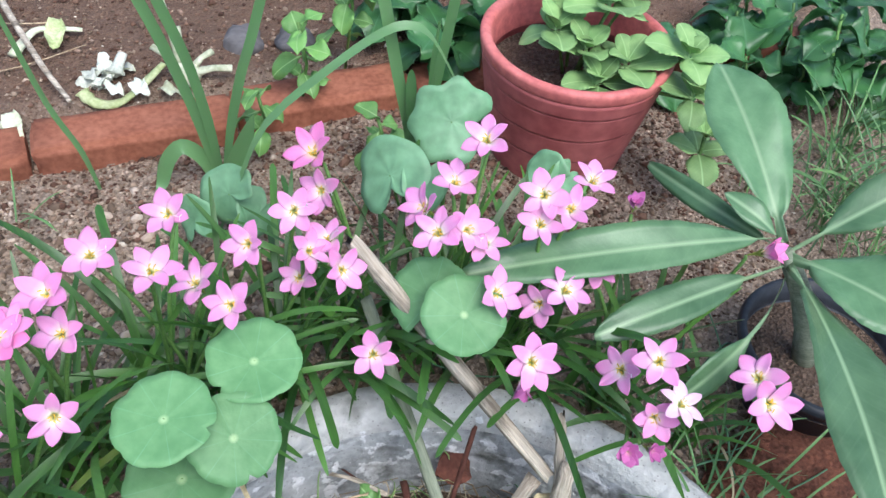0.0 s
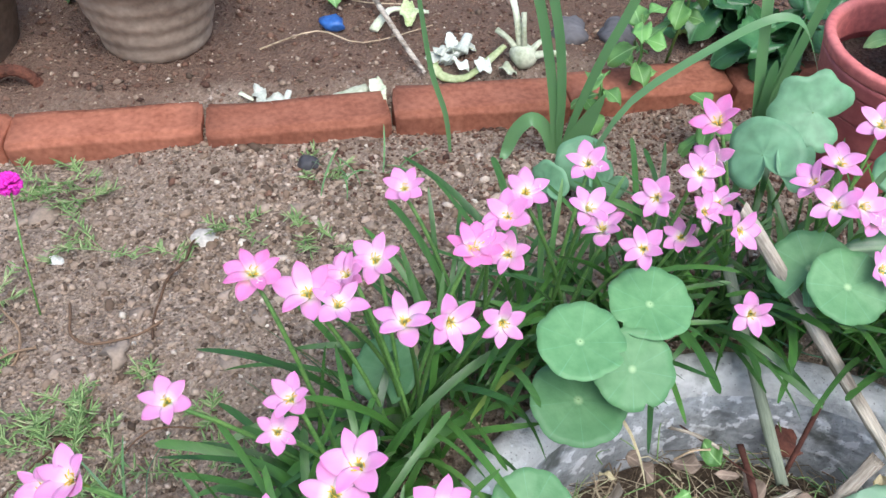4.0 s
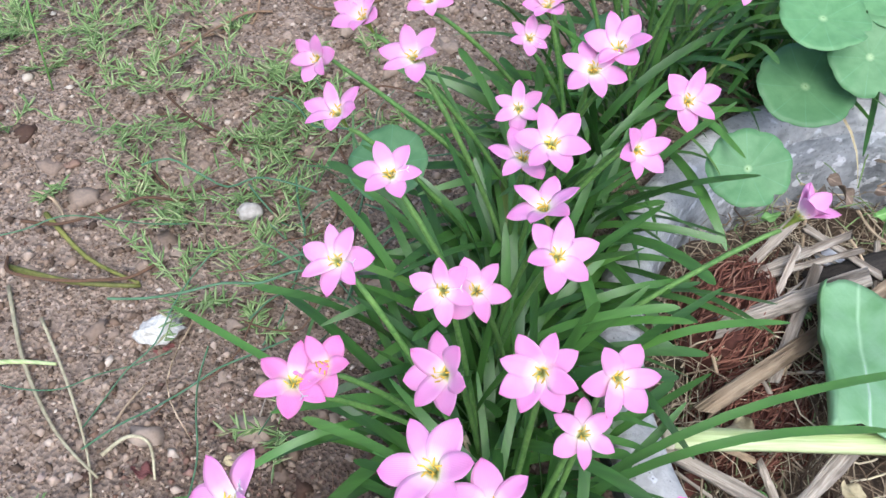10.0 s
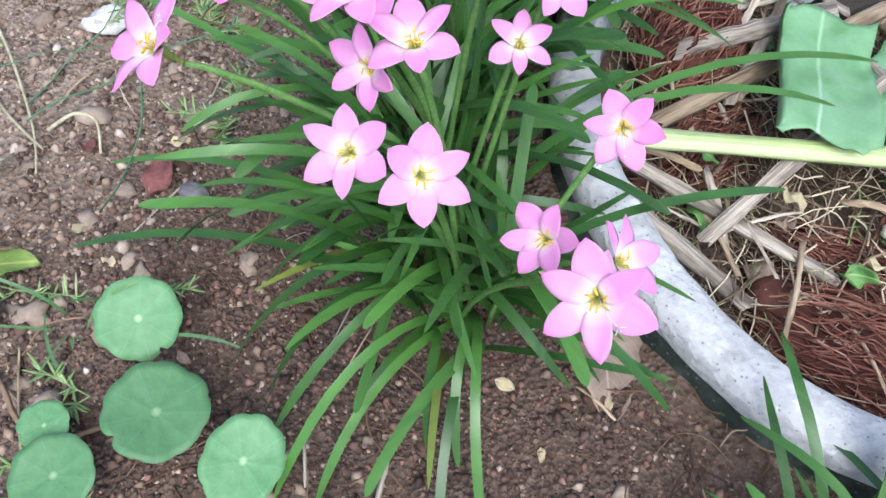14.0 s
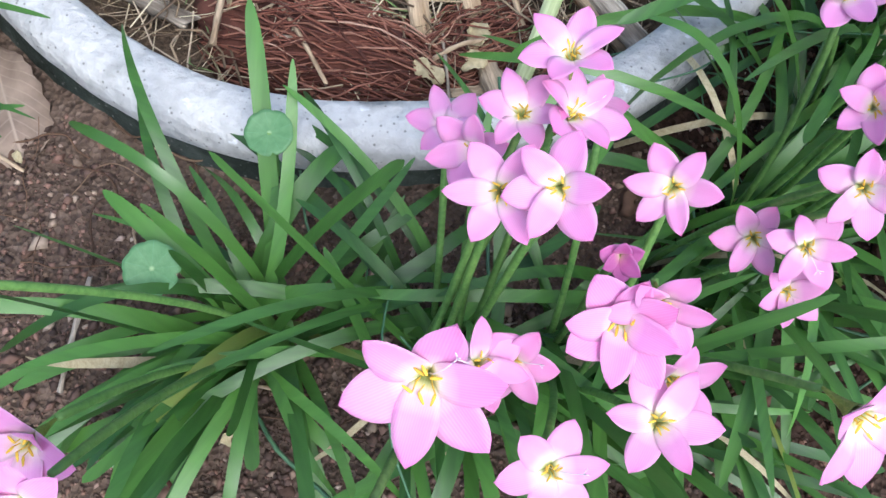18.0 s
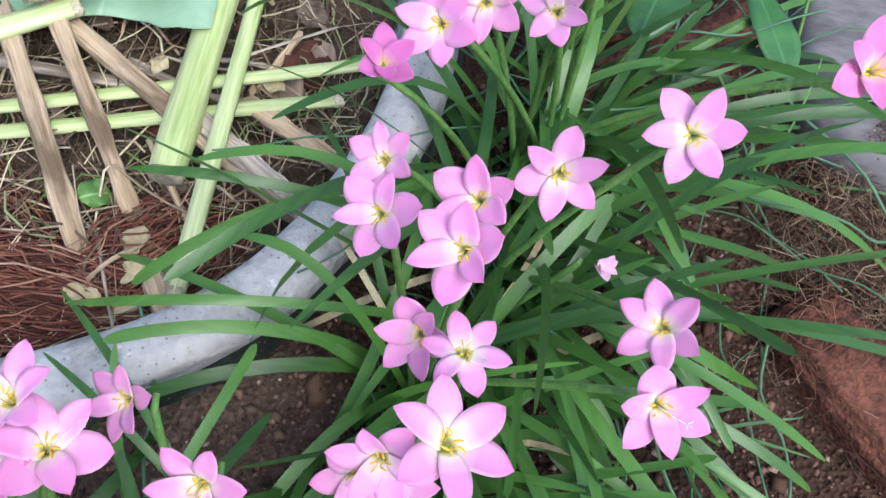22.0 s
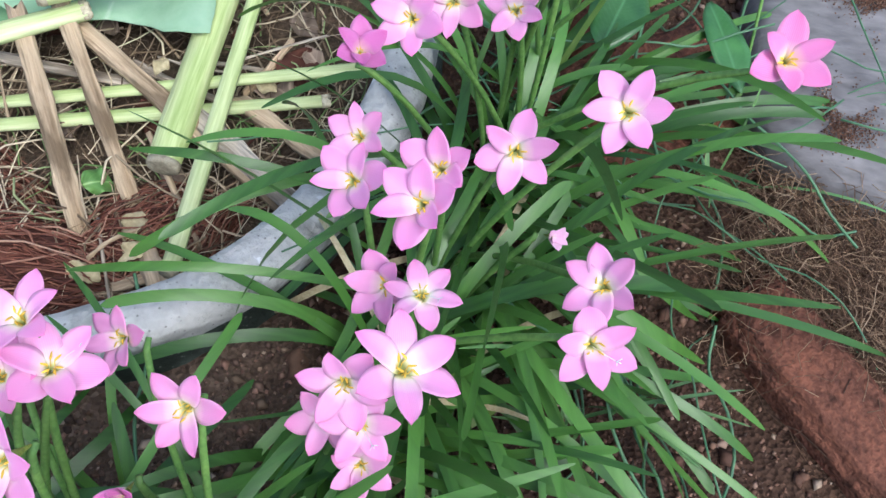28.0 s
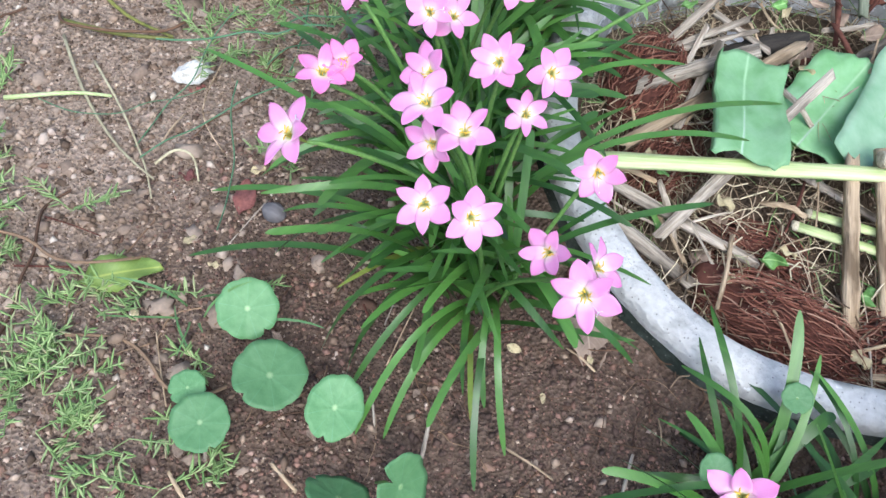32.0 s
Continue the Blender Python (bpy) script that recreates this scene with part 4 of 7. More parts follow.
lily((-0.142, 0.088, 0.196), (0.42, 0.3, 0.82), 20, 0.95, 52, foot=(-0.29, -0.02), label="pink rain lily leaning over the planter")
lily((0.222, -0.258, 0.19), (-0.1, -0.5, 0.7), 0, 0.6, 62, "wilt", foot=(0.23, -0.26))
lily((0.412, -0.134, 0.148), (0.3, -0.5, 0.75), 0, 0.45, 62, "pale", foot=(0.38, -0.12), label="small closing pale rain lily bud")
lily((0.316, -0.053, 0.191), (0.1, -0.25, 0.9), 0, 0.78, 50, "wilt", foot=(0.38, -0.06))
lily((0.433, 0.018, 0.212), (0.4, 0.1, 0.8), 0, 0.6, 62, "wilt", foot=(0.42, 0.0))


# ---- pennywort ----
def round_leaf_mesh(seed, notch=0.16):
    r = random.Random(seed)
    n, k = 54, 6
    vs, fs = [], []
    for s in (1, -1):
        for i in range(k + 1):
            for j in range(n):
                a = 2 * math.pi * j / n
                edge = 0.985 + 0.05 * abs(math.cos(a * 4.5)) ** 0.7 + 0.04 * noise.noise(Vector((math.cos(a) * 1.5, math.sin(a) * 1.5, seed)))
                if i == k:
                    edge -= 0.0
                cut = max(0, 1 - abs(a - math.pi) / notch)
                rad = i / k * edge * (1 - (0.62 if seed % 3 == 2 else 0.12) * cut)
                dish = 0.09 * (i / k) ** 2 + 0.05 * (i / k) ** 2 * math.sin(3 * a + seed) + 0.014 * (i / k) * math.cos(9 * a)
                vs.append((rad * math.cos(a), rad * math.sin(a), dish + s * 0.008))
    o = (k + 1) * n
    for i in range(k):
        for j in range(n):
            a, b = i * n + j, i * n + (j + 1) % n
            fs.append((a, a + n, b + n, b))
            fs.append((o + a, o + b, o + b + n, o + a + n))
    for j in range(n):
        a, b = k * n + j, k * n + (j + 1) % n
        fs.append((a, o + a, o + b, b))
    return mesh("leaf", vs, fs, PENNY)


DISCS = [round_leaf_mesh(i, 0.05 + 0.09 * (i % 3)) for i in range(6)]


def pennywort(x, y, z, radius, out, turn=0.0, variant=0, foot=None, squash=1.0):
    f = Vector(foot) if foot else Vector((x, y)) + Vector((out[0], out[1])) * -0.03
    g = Vector((f.x, f.y, ground(f.x, f.y)))
    if math.hypot(f.x - CX, f.y - CY) < 0.3:
        g.z = -0.03
    ob = root("pennywort", g, "round scalloped blue-green pennywort leaf on a thin stem", "plant", "pennywort leaves")
    PLATES.append((Vector((x, y, z)), Vector(out).normalized(), radius))
    h = Vector((x, y, z)) - g
    part("stem", tube([Vector((0, 0, 0)), h * 0.35 + Vector((0, 0, 0.01)), h * 0.75, h], 0.0013, 6), STALK, ob)
    put("leaf", DISCS[variant % 6], ob, Matrix.Translation(h) @ frame_of(out) @ Matrix.Rotation(radians(turn), 4, "Z") @ Matrix.Diagonal((radius, radius * squash, radius, 1)))
    return ob


UPN = (0.05, -0.22, 0.97)
pennywort(-0.151, 0.321, 0.175, 0.036, (0.0, -0.1, 1.0), 80, 0, (-0.13, 0.44))
pennywort(-0.096, 0.379, 0.17, 0.036, (0.05, -0.15, 0.98), -60, 1, (-0.08, 0.47))
pennywort(-0.104, 0.323, 0.15, 0.034, (0.1, -0.5, 0.85), 20, 3, (-0.1, 0.46))
pennywort(-0.142, 0.304, 0.119, 0.041, UPN, 140, 4, (-0.13, 0.44))
pennywort(0.066, 0.423, 0.187, 0.034, (0.05, -0.42, 0.9), 90, 4, (0.05, 0.49))
pennywort(0.04, 0.447, 0.178, 0.034, (-0.3, -0.5, 0.75), 10, 5, (0.04, 0.5))
pennywort(-0.168, 0.2, 0.112, 0.032, (0.0, -0.4, 0.8), 60, 1, (-0.27, 0.2))
pennywort(-0.427, 0.085, 0.118, 0.031, (-0.1, -0.35, 0.9), 30, 2, (-0.37, 0.08))
pennywort(-0.31, 0.31, 0.1, 0.03, (-0.2, -0.5, 0.8), 30, 2, (-0.29, 0.33))
pennywort(-0.387, -0.28, 0.036, 0.026, (0.3, -0.3, 0.9), 20, 3)
pennywort(-0.34, -0.327, 0.045, 0.03, (0.1, 0.1, 1.0), 200, 4)
pennywort(-0.28, -0.33, 0.045, 0.027, (0.2, -0.1, 1.0), -60, 1, None, 0.85)
pennywort(-0.375, -0.382, 0.035, 0.024, (0.0, -0.1, 1.0), 50, 0)
pennywort(-0.4, -0.36, 0.03, 0.015, (0.0, 0.0, 1.0), 50, 1)
pennywort(-0.206, -0.366, 0.045, 0.027, (0.75, -0.1, 0.6), 190, 2)
pennywort(-0.247, -0.392, 0.04, 0.028, (0.0, 0.8, 0.62), 70, 3)
pennywort(-0.123, -0.41, 0.076, 0.024, (0.1, 0.2, 1.0), 120, 4)
pennywort(0.112, -0.397, 0.08, 0.024, (0.0, 0.1, 1.0), 20, 5)
pennywort(0.06, -0.182, 0.08, 0.0125, (0.0, -0.2, 1.0), 20, 0, (0.06, -0.2))
pennywort(0.016, -0.262, 0.07, 0.014, (0.1, -0.2, 1.0), 60, 1)
pennywort(0.371, 0.078, 0.102, 0.014, (0.0, -0.2, 1.0), 60, 1, (0.42, 0.07))
pennywort(0.425, 0.09, 0.06, 0.02, (-0.3, -0.2, 0.9), 60, 0, (0.43, 0.08))
pennywort(0.482, 0.09, 0.13, 0.022, (0.3, -0.35, 0.85), 100, 4, (0.47, 0.08))
pennywort(0.611, 0.111, 0.125, 0.025, (0.0, -0.1, 1.0), 100, 3, (0.6, 0.02))


# ---- lily leaves ----
def ribbon(centre, side, up, half, hollow=0.12, thick=0.16):
    """A flat strap leaf over given points: an upper and a lower skin that meet along its edges."""
    n = len(centre)
    vs, fs = [], []
    for p, q, k, h in zip(centre, side, up, half):
        vs += [p - q * h, p - k * h * hollow, p + q * h, p + q * h, p - k * h * (hollow + thick), p - q * h]
    for i in range(n - 1):
        for k in (0, 1, 3, 4):
            a = i * 6 + k
            fs.append((a, a + 1, a + 7, a + 6))
    return vs, fs


STEPS = (0, 0.08, 0.17, 0.27, 0.37, 0.47, 0.57, 0.67, 0.77, 0.86, 0.93, 0.965, 0.985, 1.0)


def taper(u, blunt=0.93):
    """Width of a strap leaf: narrow foot, even blade, rounded tip."""
    return min(1, 0.55 + 2.2 * u) * (1 if u < blunt else math.sqrt(max(0.02, 1 - ((u - blunt) / (1 - blunt)) ** 2)))


def blade_mesh(name, bend, droop, seed, wide=0.024, material=None, tip=0.085):
    """An arching strap leaf of length 1 that starts upwards and leans along x."""
    r = random.Random(seed)
    p, a = Vector((0, 0, 0)), radians(r.uniform(76, 86))
    tw, sway = r.uniform(-0.8, 0.8), r.uniform(-0.75, 0.75)
    cs, ss, us, hs = [], [], [], []
    last = 0
    for u in STEPS:
        a -= (bend + droop * last * last) * (u - last) * (1 + 0.3 * math.sin(5 * u + seed))
        t = Vector((math.cos(a), 0, math.sin(a)))
        p = p + t * (u - last)
        last = u
        nrm = Vector((-t.z, 0, t.x))
        c, k = math.cos(tw * u), math.sin(tw * u)
        cs.append(p + Vector((0, sway * u * u * 0.5, 0)))
        ss.append(Vector((0, 1, 0)) * c + nrm * k)
        us.append(nrm * c - Vector((0, 1, 0)) * k)
        hs.append(wide * taper(u, 1 - tip))
    return mesh(name, *ribbon(cs, ss, us, hs), material or BLADE)


BLADES = [blade_mesh("blade", 0.25 + 0.17 * (i % 8), 0.3 + 0.6 * (i % 5), i, 0.0128 + 0.0016 * (i % 4), None, 0.05 if i % 3 == 0 else 0.2) for i in range(24)]

DRYBLADES = [blade_mesh("dry_blade", 1.2 + 0.3 * i, 1.4, 40 + i, 0.011, STRAWLEAF, 0.3) for i in range(3)]


def crosses(me, m):
    """Whether a leaf would run through a bloom or a round leaf."""
    pts = [m @ me.vertices[i].co for i in range(1, len(me.vertices), 6)]
    heads = np.array(HEADS)
    for p in pts:
        if ((heads - np.array(p)) ** 2).sum(1).min() < 0.017 ** 2:
            return True
    for c, out, r in PLATES:
        for p, q in zip(pts, pts[1:]):
            e, f = (p - c).dot(out), (q - c).dot(out)
            if e * f < 0 and ((p if abs(e) < abs(f) else q) - c).length < r * 1.15:
                return True
    return False


def tuft(x, y, count, length, seed, spreadr=0.03, label="dense tuft of narrow dark green rain lily leaves", flat=0.0, lean=None):
    r = random.Random(seed)
    ob = root("lily_tuft", (x, y, ground(x, y) - 0.003), label, "plant", "rain lily tufts round the planter")
    away = math.atan2(y - CY, x - CX)
    for i in range(count):
        a = r.uniform(0, 2 * math.pi)
        L = length * r.uniform(0.6, 1.15)
        b = BLADES[r.randrange(24)] if r.random() > flat else BLADES[7 + 8 * r.randrange(3)]
        if r.random() < 0.022:
            b, L = DRYBLADES[r.randrange(3)], L * 0.8
        rr = spreadr * math.sqrt(r.random())
        pa = r.uniform(0, 2 * math.pi)
        px, py = rr * math.cos(pa), rr * math.sin(pa)
        d = Vector((x + px - CX, y + py - CY))
        if d.length < 0.34:
            px, py = px + d.x / d.length * (0.34 - d.length), py + d.y / d.length * (0.34 - d.length)
        if lean is not None and r.random() < 0.4:
            a = radians(lean) + r.gauss(0, 0.6)
        if flat > 0.2 and math.cos(a - away) < -0.35 and r.random() < 0.55:
            continue
        m = Matrix.Translation((px, py, 0)) @ Matrix.Rotation(a, 4, "Z") @ Matrix.Rotation(radians(r.uniform(4, 36) if flat > 0.2 else r.uniform(-8, 14)), 4, "Y") @ Matrix.Diagonal((L, (0.2 if y > 0.3 else 0.205 if x > 0.1 else 0.225 if x < -0.1 else 0.265) * r.uniform(0.8, 1.25), L, 1))
        tip = ob.matrix_basis @ m @ b.vertices[len(b.vertices) - 5].co
        if y < -0.1 and tip.z > 0.12 and math.hypot(tip.x - CX, tip.y - CY) < 0.36:
            continue
        if crosses(b, ob.matrix_basis @ m):
            continue
        put("blade", b, ob, m)
    return ob


TUFTS = []
for i, (x, y, c, L, lean) in enumerate(BEHIND + LEFT + FRONT):
    TUFTS.append(tuft(x, y, int(c * (1.3 if y > 0.3 else 1.2)), L, 100 + i, 0.018 if i in (16, 17) else 0.034, lean=lean, flat=0.3 if i > 16 else 0.1))


def long_blade(owner, tip, rise, k, base=(0, 0)):
    """One long outer leaf from a tuft to where its tip lies."""
    a = Vector((owner.location.x + base[0], owner.location.y + base[1], owner.location.z))
    d = Vector(tip) - a
    out = math.hypot(d.x, d.y)
    side = Vector((-d.y, d.x, 0)).normalized()
    cs = []
    for u in STEPS:
        p = Vector((base[0], base[1], 0)) + Vector((d.x, d.y, 0)) * u + Vector((0, 0, d.z * u + rise * 4 * u * (1 - u) * (1 - 0.35 * u)))
        cs.append(p + side * 0.012 * math.sin(3 * u + k))
    vs, fs = ribbon(cs, [side] * len(cs), [Vector((0, 0, 1))] * len(cs), [0.003 * taper(u, 0.8) for u in STEPS])
    part("blade", (vs, fs), BLADE, owner)


OUTER_LEFT = ((13, (-0.548, -0.065, 0.05), 0.05), (14, (-0.47, -0.2, 0.03), 0.07), (15, (-0.46, -0.26, 0.02), 0.06), (15, (-0.142, -0.335, 0.006), 0.06), (15, (-0.228, -0.33, 0.008), 0.06), (14, (-0.268, -0.305, 0.02), 0.07), (15, (-0.16, -0.27, 0.02), 0.06), (17, (0.0, -0.36, 0.02), 0.06), (15, (-0.25, -0.34, 0.02), 0.09), (15, (-0.13, -0.3, 0.02), 0.08), (15, (-0.07, -0.2, 0.08), 0.09))
OUTER_FRONT = ((17, (-0.11, -0.36, 0.03), 0.06), (17, (-0.03, -0.19, 0.09), 0.08), (17, (-0.06, -0.3, 0.04), 0.08), (22, (0.66, -0.17, 0.03), 0.08), (23, (0.65, 0.02, 0.05), 0.09), (23, (0.62, -0.12, 0.05), 0.1), (22, (0.55, -0.22, 0.06), 0.09), (21, (0.5, -0.27, 0.04), 0.08), (20, (0.44, -0.3, 0.04), 0.08))
OUTER_INWARD = ((23, (0.26, -0.02, 0.11), 0.08), (22, (0.22, -0.06, 0.12), 0.08), (23, (0.3, 0.1, 0.13), 0.08), (21, (0.24, -0.11, 0.12), 0.07), (14, (-0.05, 0.02, 0.12), 0.1), (14, (-0.03, 0.08, 0.11), 0.1), (13, (-0.12, 0.06, 0.13), 0.08), (15, (-0.06, -0.05, 0.11), 0.08))
for i, tip, rise in OUTER_LEFT + OUTER_FRONT + OUTER_INWARD:
    long_blade(TUFTS[i], tip, rise, i)


# ---- behind the bed: pots and plants ----
def leaf_mesh(name, length, wide, bend, material, wavy=0.0, fold=0.15, seed=0, tooth=0.0, nx=14, petiole=0.0, full=0.8, skew=1.0):
    """A leaf along x with a fold at its midrib, bowing down by bend."""
    def width(u):
        if u < petiole:
            return wide * 0.07
        q = ((u - petiole) / (1 - petiole)) ** skew
        w = wide * math.sin(math.pi * min(1, q * 0.97 + 0.015)) ** full
        return max(wide * 0.05, w * (1 + tooth * math.sin(q * 60)))
    vs, fs = sheet(width, lambda u, v: 0, nx, 6, 0.0006)
    out = []
    for u, y, z in vs:
        q = y / max(width(u), 1e-5)
        a = bend * u
        s = math.sin(a) / bend if abs(bend) > 1e-3 else u
        h = (math.cos(a) - 1) / bend if abs(bend) > 1e-3 else 0
        zz = h * length + z + abs(y) * fold + wavy * wide * abs(q) * math.sin(9 * u + 2 * q + seed)
        out.append((s * length, y, zz))
    return mesh(name, out, fs, material)


def red_pot():
    x, y, z = 0.206, 0.84, 0.018
    ob = root("flower_pot", (x, y, z), "red clay flower pot with a thick faded rim", "pot")
    prof = [(0.0, 0.0), (0.079, 0.0), (0.083, 0.005)]
    for i in range(1, 26):
        u = i / 25
        r = 0.083 + 0.0285 * u
        z1 = 0.005 + 0.15 * u
        prof.append((r, z1))
        if i in (9, 15, 21):
            prof += [(r + 0.0003, z1 + 0.001), (r - 0.0007, z1 + 0.0014), (r - 0.0004, z1 + 0.002), (r + 0.0007, z1 + 0.0024)]
    part("body", lathe(prof + [(0.108, 0.156), (0.103, 0.12)], 64), TERRA, ob)
    part("rim", lathe([(0.108, 0.1555), (0.1118, 0.1562), (0.1128, 0.159), (0.1142, 0.167), (0.1138, 0.1705), (0.111, 0.1725), (0.106, 0.1725), (0.1015, 0.17), (0.1, 0.165), (0.097, 0.13)], 64), TERRARIM, ob)
    part("soil", lathe([(0.0, 0.122), (0.05, 0.125), (0.099, 0.12)], 32), SOIL, ob)
    plant = root("mint_plant", (x, y, z + 0.12), "light green fleshy scalloped mint plant growing in the red pot", "plant")
    shapes = [leaf_mesh("leaf", 0.055, 0.0225, 0.4 + 0.2 * i, MINT, 0.08, 0.2, i, 0.05, 32, 0.1, 0.55) for i in range(4)]
    r = random.Random(3)
    tops = [(-0.03, -0.01, 0.06), (0.005, -0.03, 0.05), (0.03, 0.01, 0.085), (-0.01, 0.04, 0.085), (0.05, -0.045, 0.045), (0.02, -0.06, 0.03), (0.115, -0.05, 0.065), (0.125, -0.075, 0.03), (0.06, 0.045, 0.08)]
    for tx, ty, tz in tops:
        base = Vector((tx * 0.3, ty * 0.3, 0))
        stem = part("stem", tube([base, Vector((tx * 0.7, ty * 0.7, tz * 0.7)), Vector((tx, ty, tz))], 0.0022, 6), STALK, plant)
        for k in range(7):
            a = k * math.pi / 2 + (0.7 if k // 4 else 0) + r.uniform(-0.25, 0.25)
            s = r.uniform(0.75, 1.1) if k < 4 else r.uniform(0.45, 0.7)
            m = Matrix.Translation((tx, ty, tz + (0.008 if k >= 4 else 0))) @ Matrix.Rotation(a, 4, "Z") @ Matrix.Rotation(radians(r.uniform(-48, 0) if k < 4 else -58), 4, "Y") @ Matrix.Scale(s, 4)
            put("leaf", shapes[r.randrange(4)], stem, m)


red_pot()


def mint_sprig(x, y, z, seed, size=1.0):
    r = random.Random(seed)
    g = ground(x, y)
    ob = root("mint_sprig", (x, y, g), "light green mint sprig with rounded leaves in the soil", "plant")
    part("stem", tube([(0, 0, 0), (0.004, -0.004, (z - g) * 0.5), (0, 0, z - g)], 0.0022, 6), STALK, ob)
    shape = leaf_mesh("leaf", 0.052, 0.021, 0.5, MINT, 0.08, 0.2, seed, 0.05, 32, 0.1, 0.55)
    for k in range(8):
        a = k * math.pi / 2 + (0.75 if k // 4 else 0)
        m = Matrix.Translation((0, 0, (z - g) * (0.75 if k < 4 else 1))) @ Matrix.Rotation(a, 4, "Z") @ Matrix.Rotation(radians(r.uniform(-35, 5) if k < 4 else -50), 4, "Y") @ Matrix.Scale(size * r.uniform(0.7, 1.0), 4)
        put("leaf", shape, ob, m)


mint_sprig(0.355, 0.75, 0.13, 4, 1.0)


def white_pot():
    ob = root("rimmed_pot", (-0.765, 0.815, 0.055), "dusty tan plastic pot with a white rim holding murky water", "pot")
    prof = [(0.0, 0.0), (0.068, 0.0), (0.072, 0.004)]
    for i in range(1, 31):
        u = i / 30
        prof.append((0.072 + 0.032 * u + 0.0012 * math.sin(u * 30), 0.004 + 0.125 * u))
    part("body", lathe(prof, 64), POTTAN, ob)
    part("rim", lathe([(0.102, 0.126), (0.115, 0.128), (0.119, 0.134), (0.117, 0.142), (0.108, 0.145), (0.101, 0.141), (0.098, 0.128), (0.094, 0.105)], 64), POTWHITE, ob)
    part("water", lathe([(0.0, 0.112), (0.05, 0.112), (0.0955, 0.112)], 40), WATER, ob)


white_pot()


def grey_pot():
    ob = root("round_pot", (-1.03, 0.72, 0.03), "dusty grey plastic pot with a rolled rim", "pot")
    part("body", lathe([(0.0, 0.0), (0.085, 0.0), (0.092, 0.006), (0.118, 0.13), (0.125, 0.135), (0.127, 0.142), (0.12, 0.148), (0.114, 0.142), (0.11, 0.1)], 56), POTTAN, ob)
    part("soil", lathe([(0.0, 0.115), (0.06, 0.118), (0.112, 0.112)], 32), SOIL, ob)
    ring = [(0.03 * math.cos(radians(a)), 0, 0.03 * math.sin(radians(a))) for a in range(-10, 200, 15)]
    tagged(put("clay_handle", mesh("clay_handle", *tube(ring, 0.008, 10), OLDBRICK), None, pose(-0.89, 0.66, 0.05, 0, 0, 20)), "broken clay loop lying behind the bricks", "shard")


grey_pot()


def big_leaf_plant():
    x, y = 0.376, 0.53
    pot = root("black_pot", (x + 0.055, y - 0.045, 0.0), "black plastic pot half sunk in soil", "pot")
    part("body", lathe([(0.0, 0.0), (0.06, 0.0), (0.078, 0.085), (0.084, 0.086), (0.087, 0.092), (0.085, 0.098), (0.079, 0.098), (0.075, 0.07)], 56), BLACKP, pot)
    part("soil", lathe([(0.0, 0.072), (0.04, 0.074), (0.076, 0.07)], 32), SOIL, pot)
    ob = root("broad_leaf_plant", (x + 0.03, y - 0.04, 0.07), "plant with long dark green leaves and pale midribs", "plant")
    c = Vector((0.363, 0.52, 0.186))
    part("stem", tube([Vector(q) - ob.location for q in ((0.418, 0.482, 0.06), (0.405, 0.492, 0.11), (0.388, 0.506, 0.148), (0.372, 0.516, 0.172), c)], [0.0115, 0.011, 0.01, 0.009, 0.006], 10), CANE, ob)
    up, face = Vector((0, -0.35, 0.93)), Vector((0, -0.75, 0.66))
    # foot, tip, half width, bow, way that the blade looks, share of bare stalk, fullness
    for i, (a, b, w, bow, look_up, bare, full) in enumerate((
        ((0.356, 0.53, 0.192), (0.064, 0.461, 0.192), 0.0235, 0.4, up, 0.1, 0.55),
        ((0.36, 0.51, 0.176), (0.178, 0.425, 0.166), 0.0185, 0.3, up, 0.24, 0.6),
        ((0.365, 0.505, 0.165), (0.249, 0.388, 0.128), 0.014, 0.9, Vector((0.4, -0.5, 0.75)), 0.5, 0.7),
        ((0.36, 0.526, 0.19), (0.322, 0.712, 0.252), 0.037, 0.5, face, 0.12, 0.62),
        ((0.36, 0.523, 0.19), (0.306, 0.563, 0.212), 0.013, 0.7, up, 0.2, 0.6),
        ((0.366, 0.52, 0.185), (0.48, 0.553, 0.262), 0.022, 0.4, up, 0.25, 0.65),
        ((0.366, 0.515, 0.182), (0.455, 0.425, 0.2), 0.036, 0.6, up, 0.15, 0.65),
        ((0.366, 0.51, 0.178), (0.372, 0.235, 0.165), 0.034, 0.55, Vector((0.1, -0.4, 0.9)), 0.12, 0.6),
        ((0.358, 0.525, 0.184), (0.262, 0.65, 0.168), 0.012, 0.5, Vector((-0.6, -0.5, 0.5)), 0.1, 0.5),
    )):
        a, b = Vector(a), Vector(b)
        d = b - a
        ax = d.normalized()
        z = (look_up - ax * look_up.dot(ax)).normalized()
        ax = ax * math.cos(bow / 2) + z * math.sin(bow / 2)
        z = (look_up - ax * look_up.dot(ax)).normalized()
        me = leaf_mesh("leaf", d.length * (bow / 2) / math.sin(bow / 2), w, bow, BIGLEAF, 0.16, 0.22, i, 0.02, 34, bare, full, 1.15)
        put("leaf", me, ob, Matrix.Translation(a - ob.location) @ Matrix((ax, z.cross(ax), z)).transposed().to_4x4())


big_leaf_plant()

def smooth_line(key, steps=4):
    """A rounded line through key points."""
    out = []
    for a, b, c, d in zip([key[0]] + key, key, key[1:], key[2:] + [key[-1]]):
        for k in range(steps):
            q = k / steps
            out.append(0.5 * (2 * b + (c - a) * q + (2 * a - 5 * b + 4 * c - d) * q * q + (3 * b - a - 3 * c + d) * q ** 3))
    return out + [key[-1]]


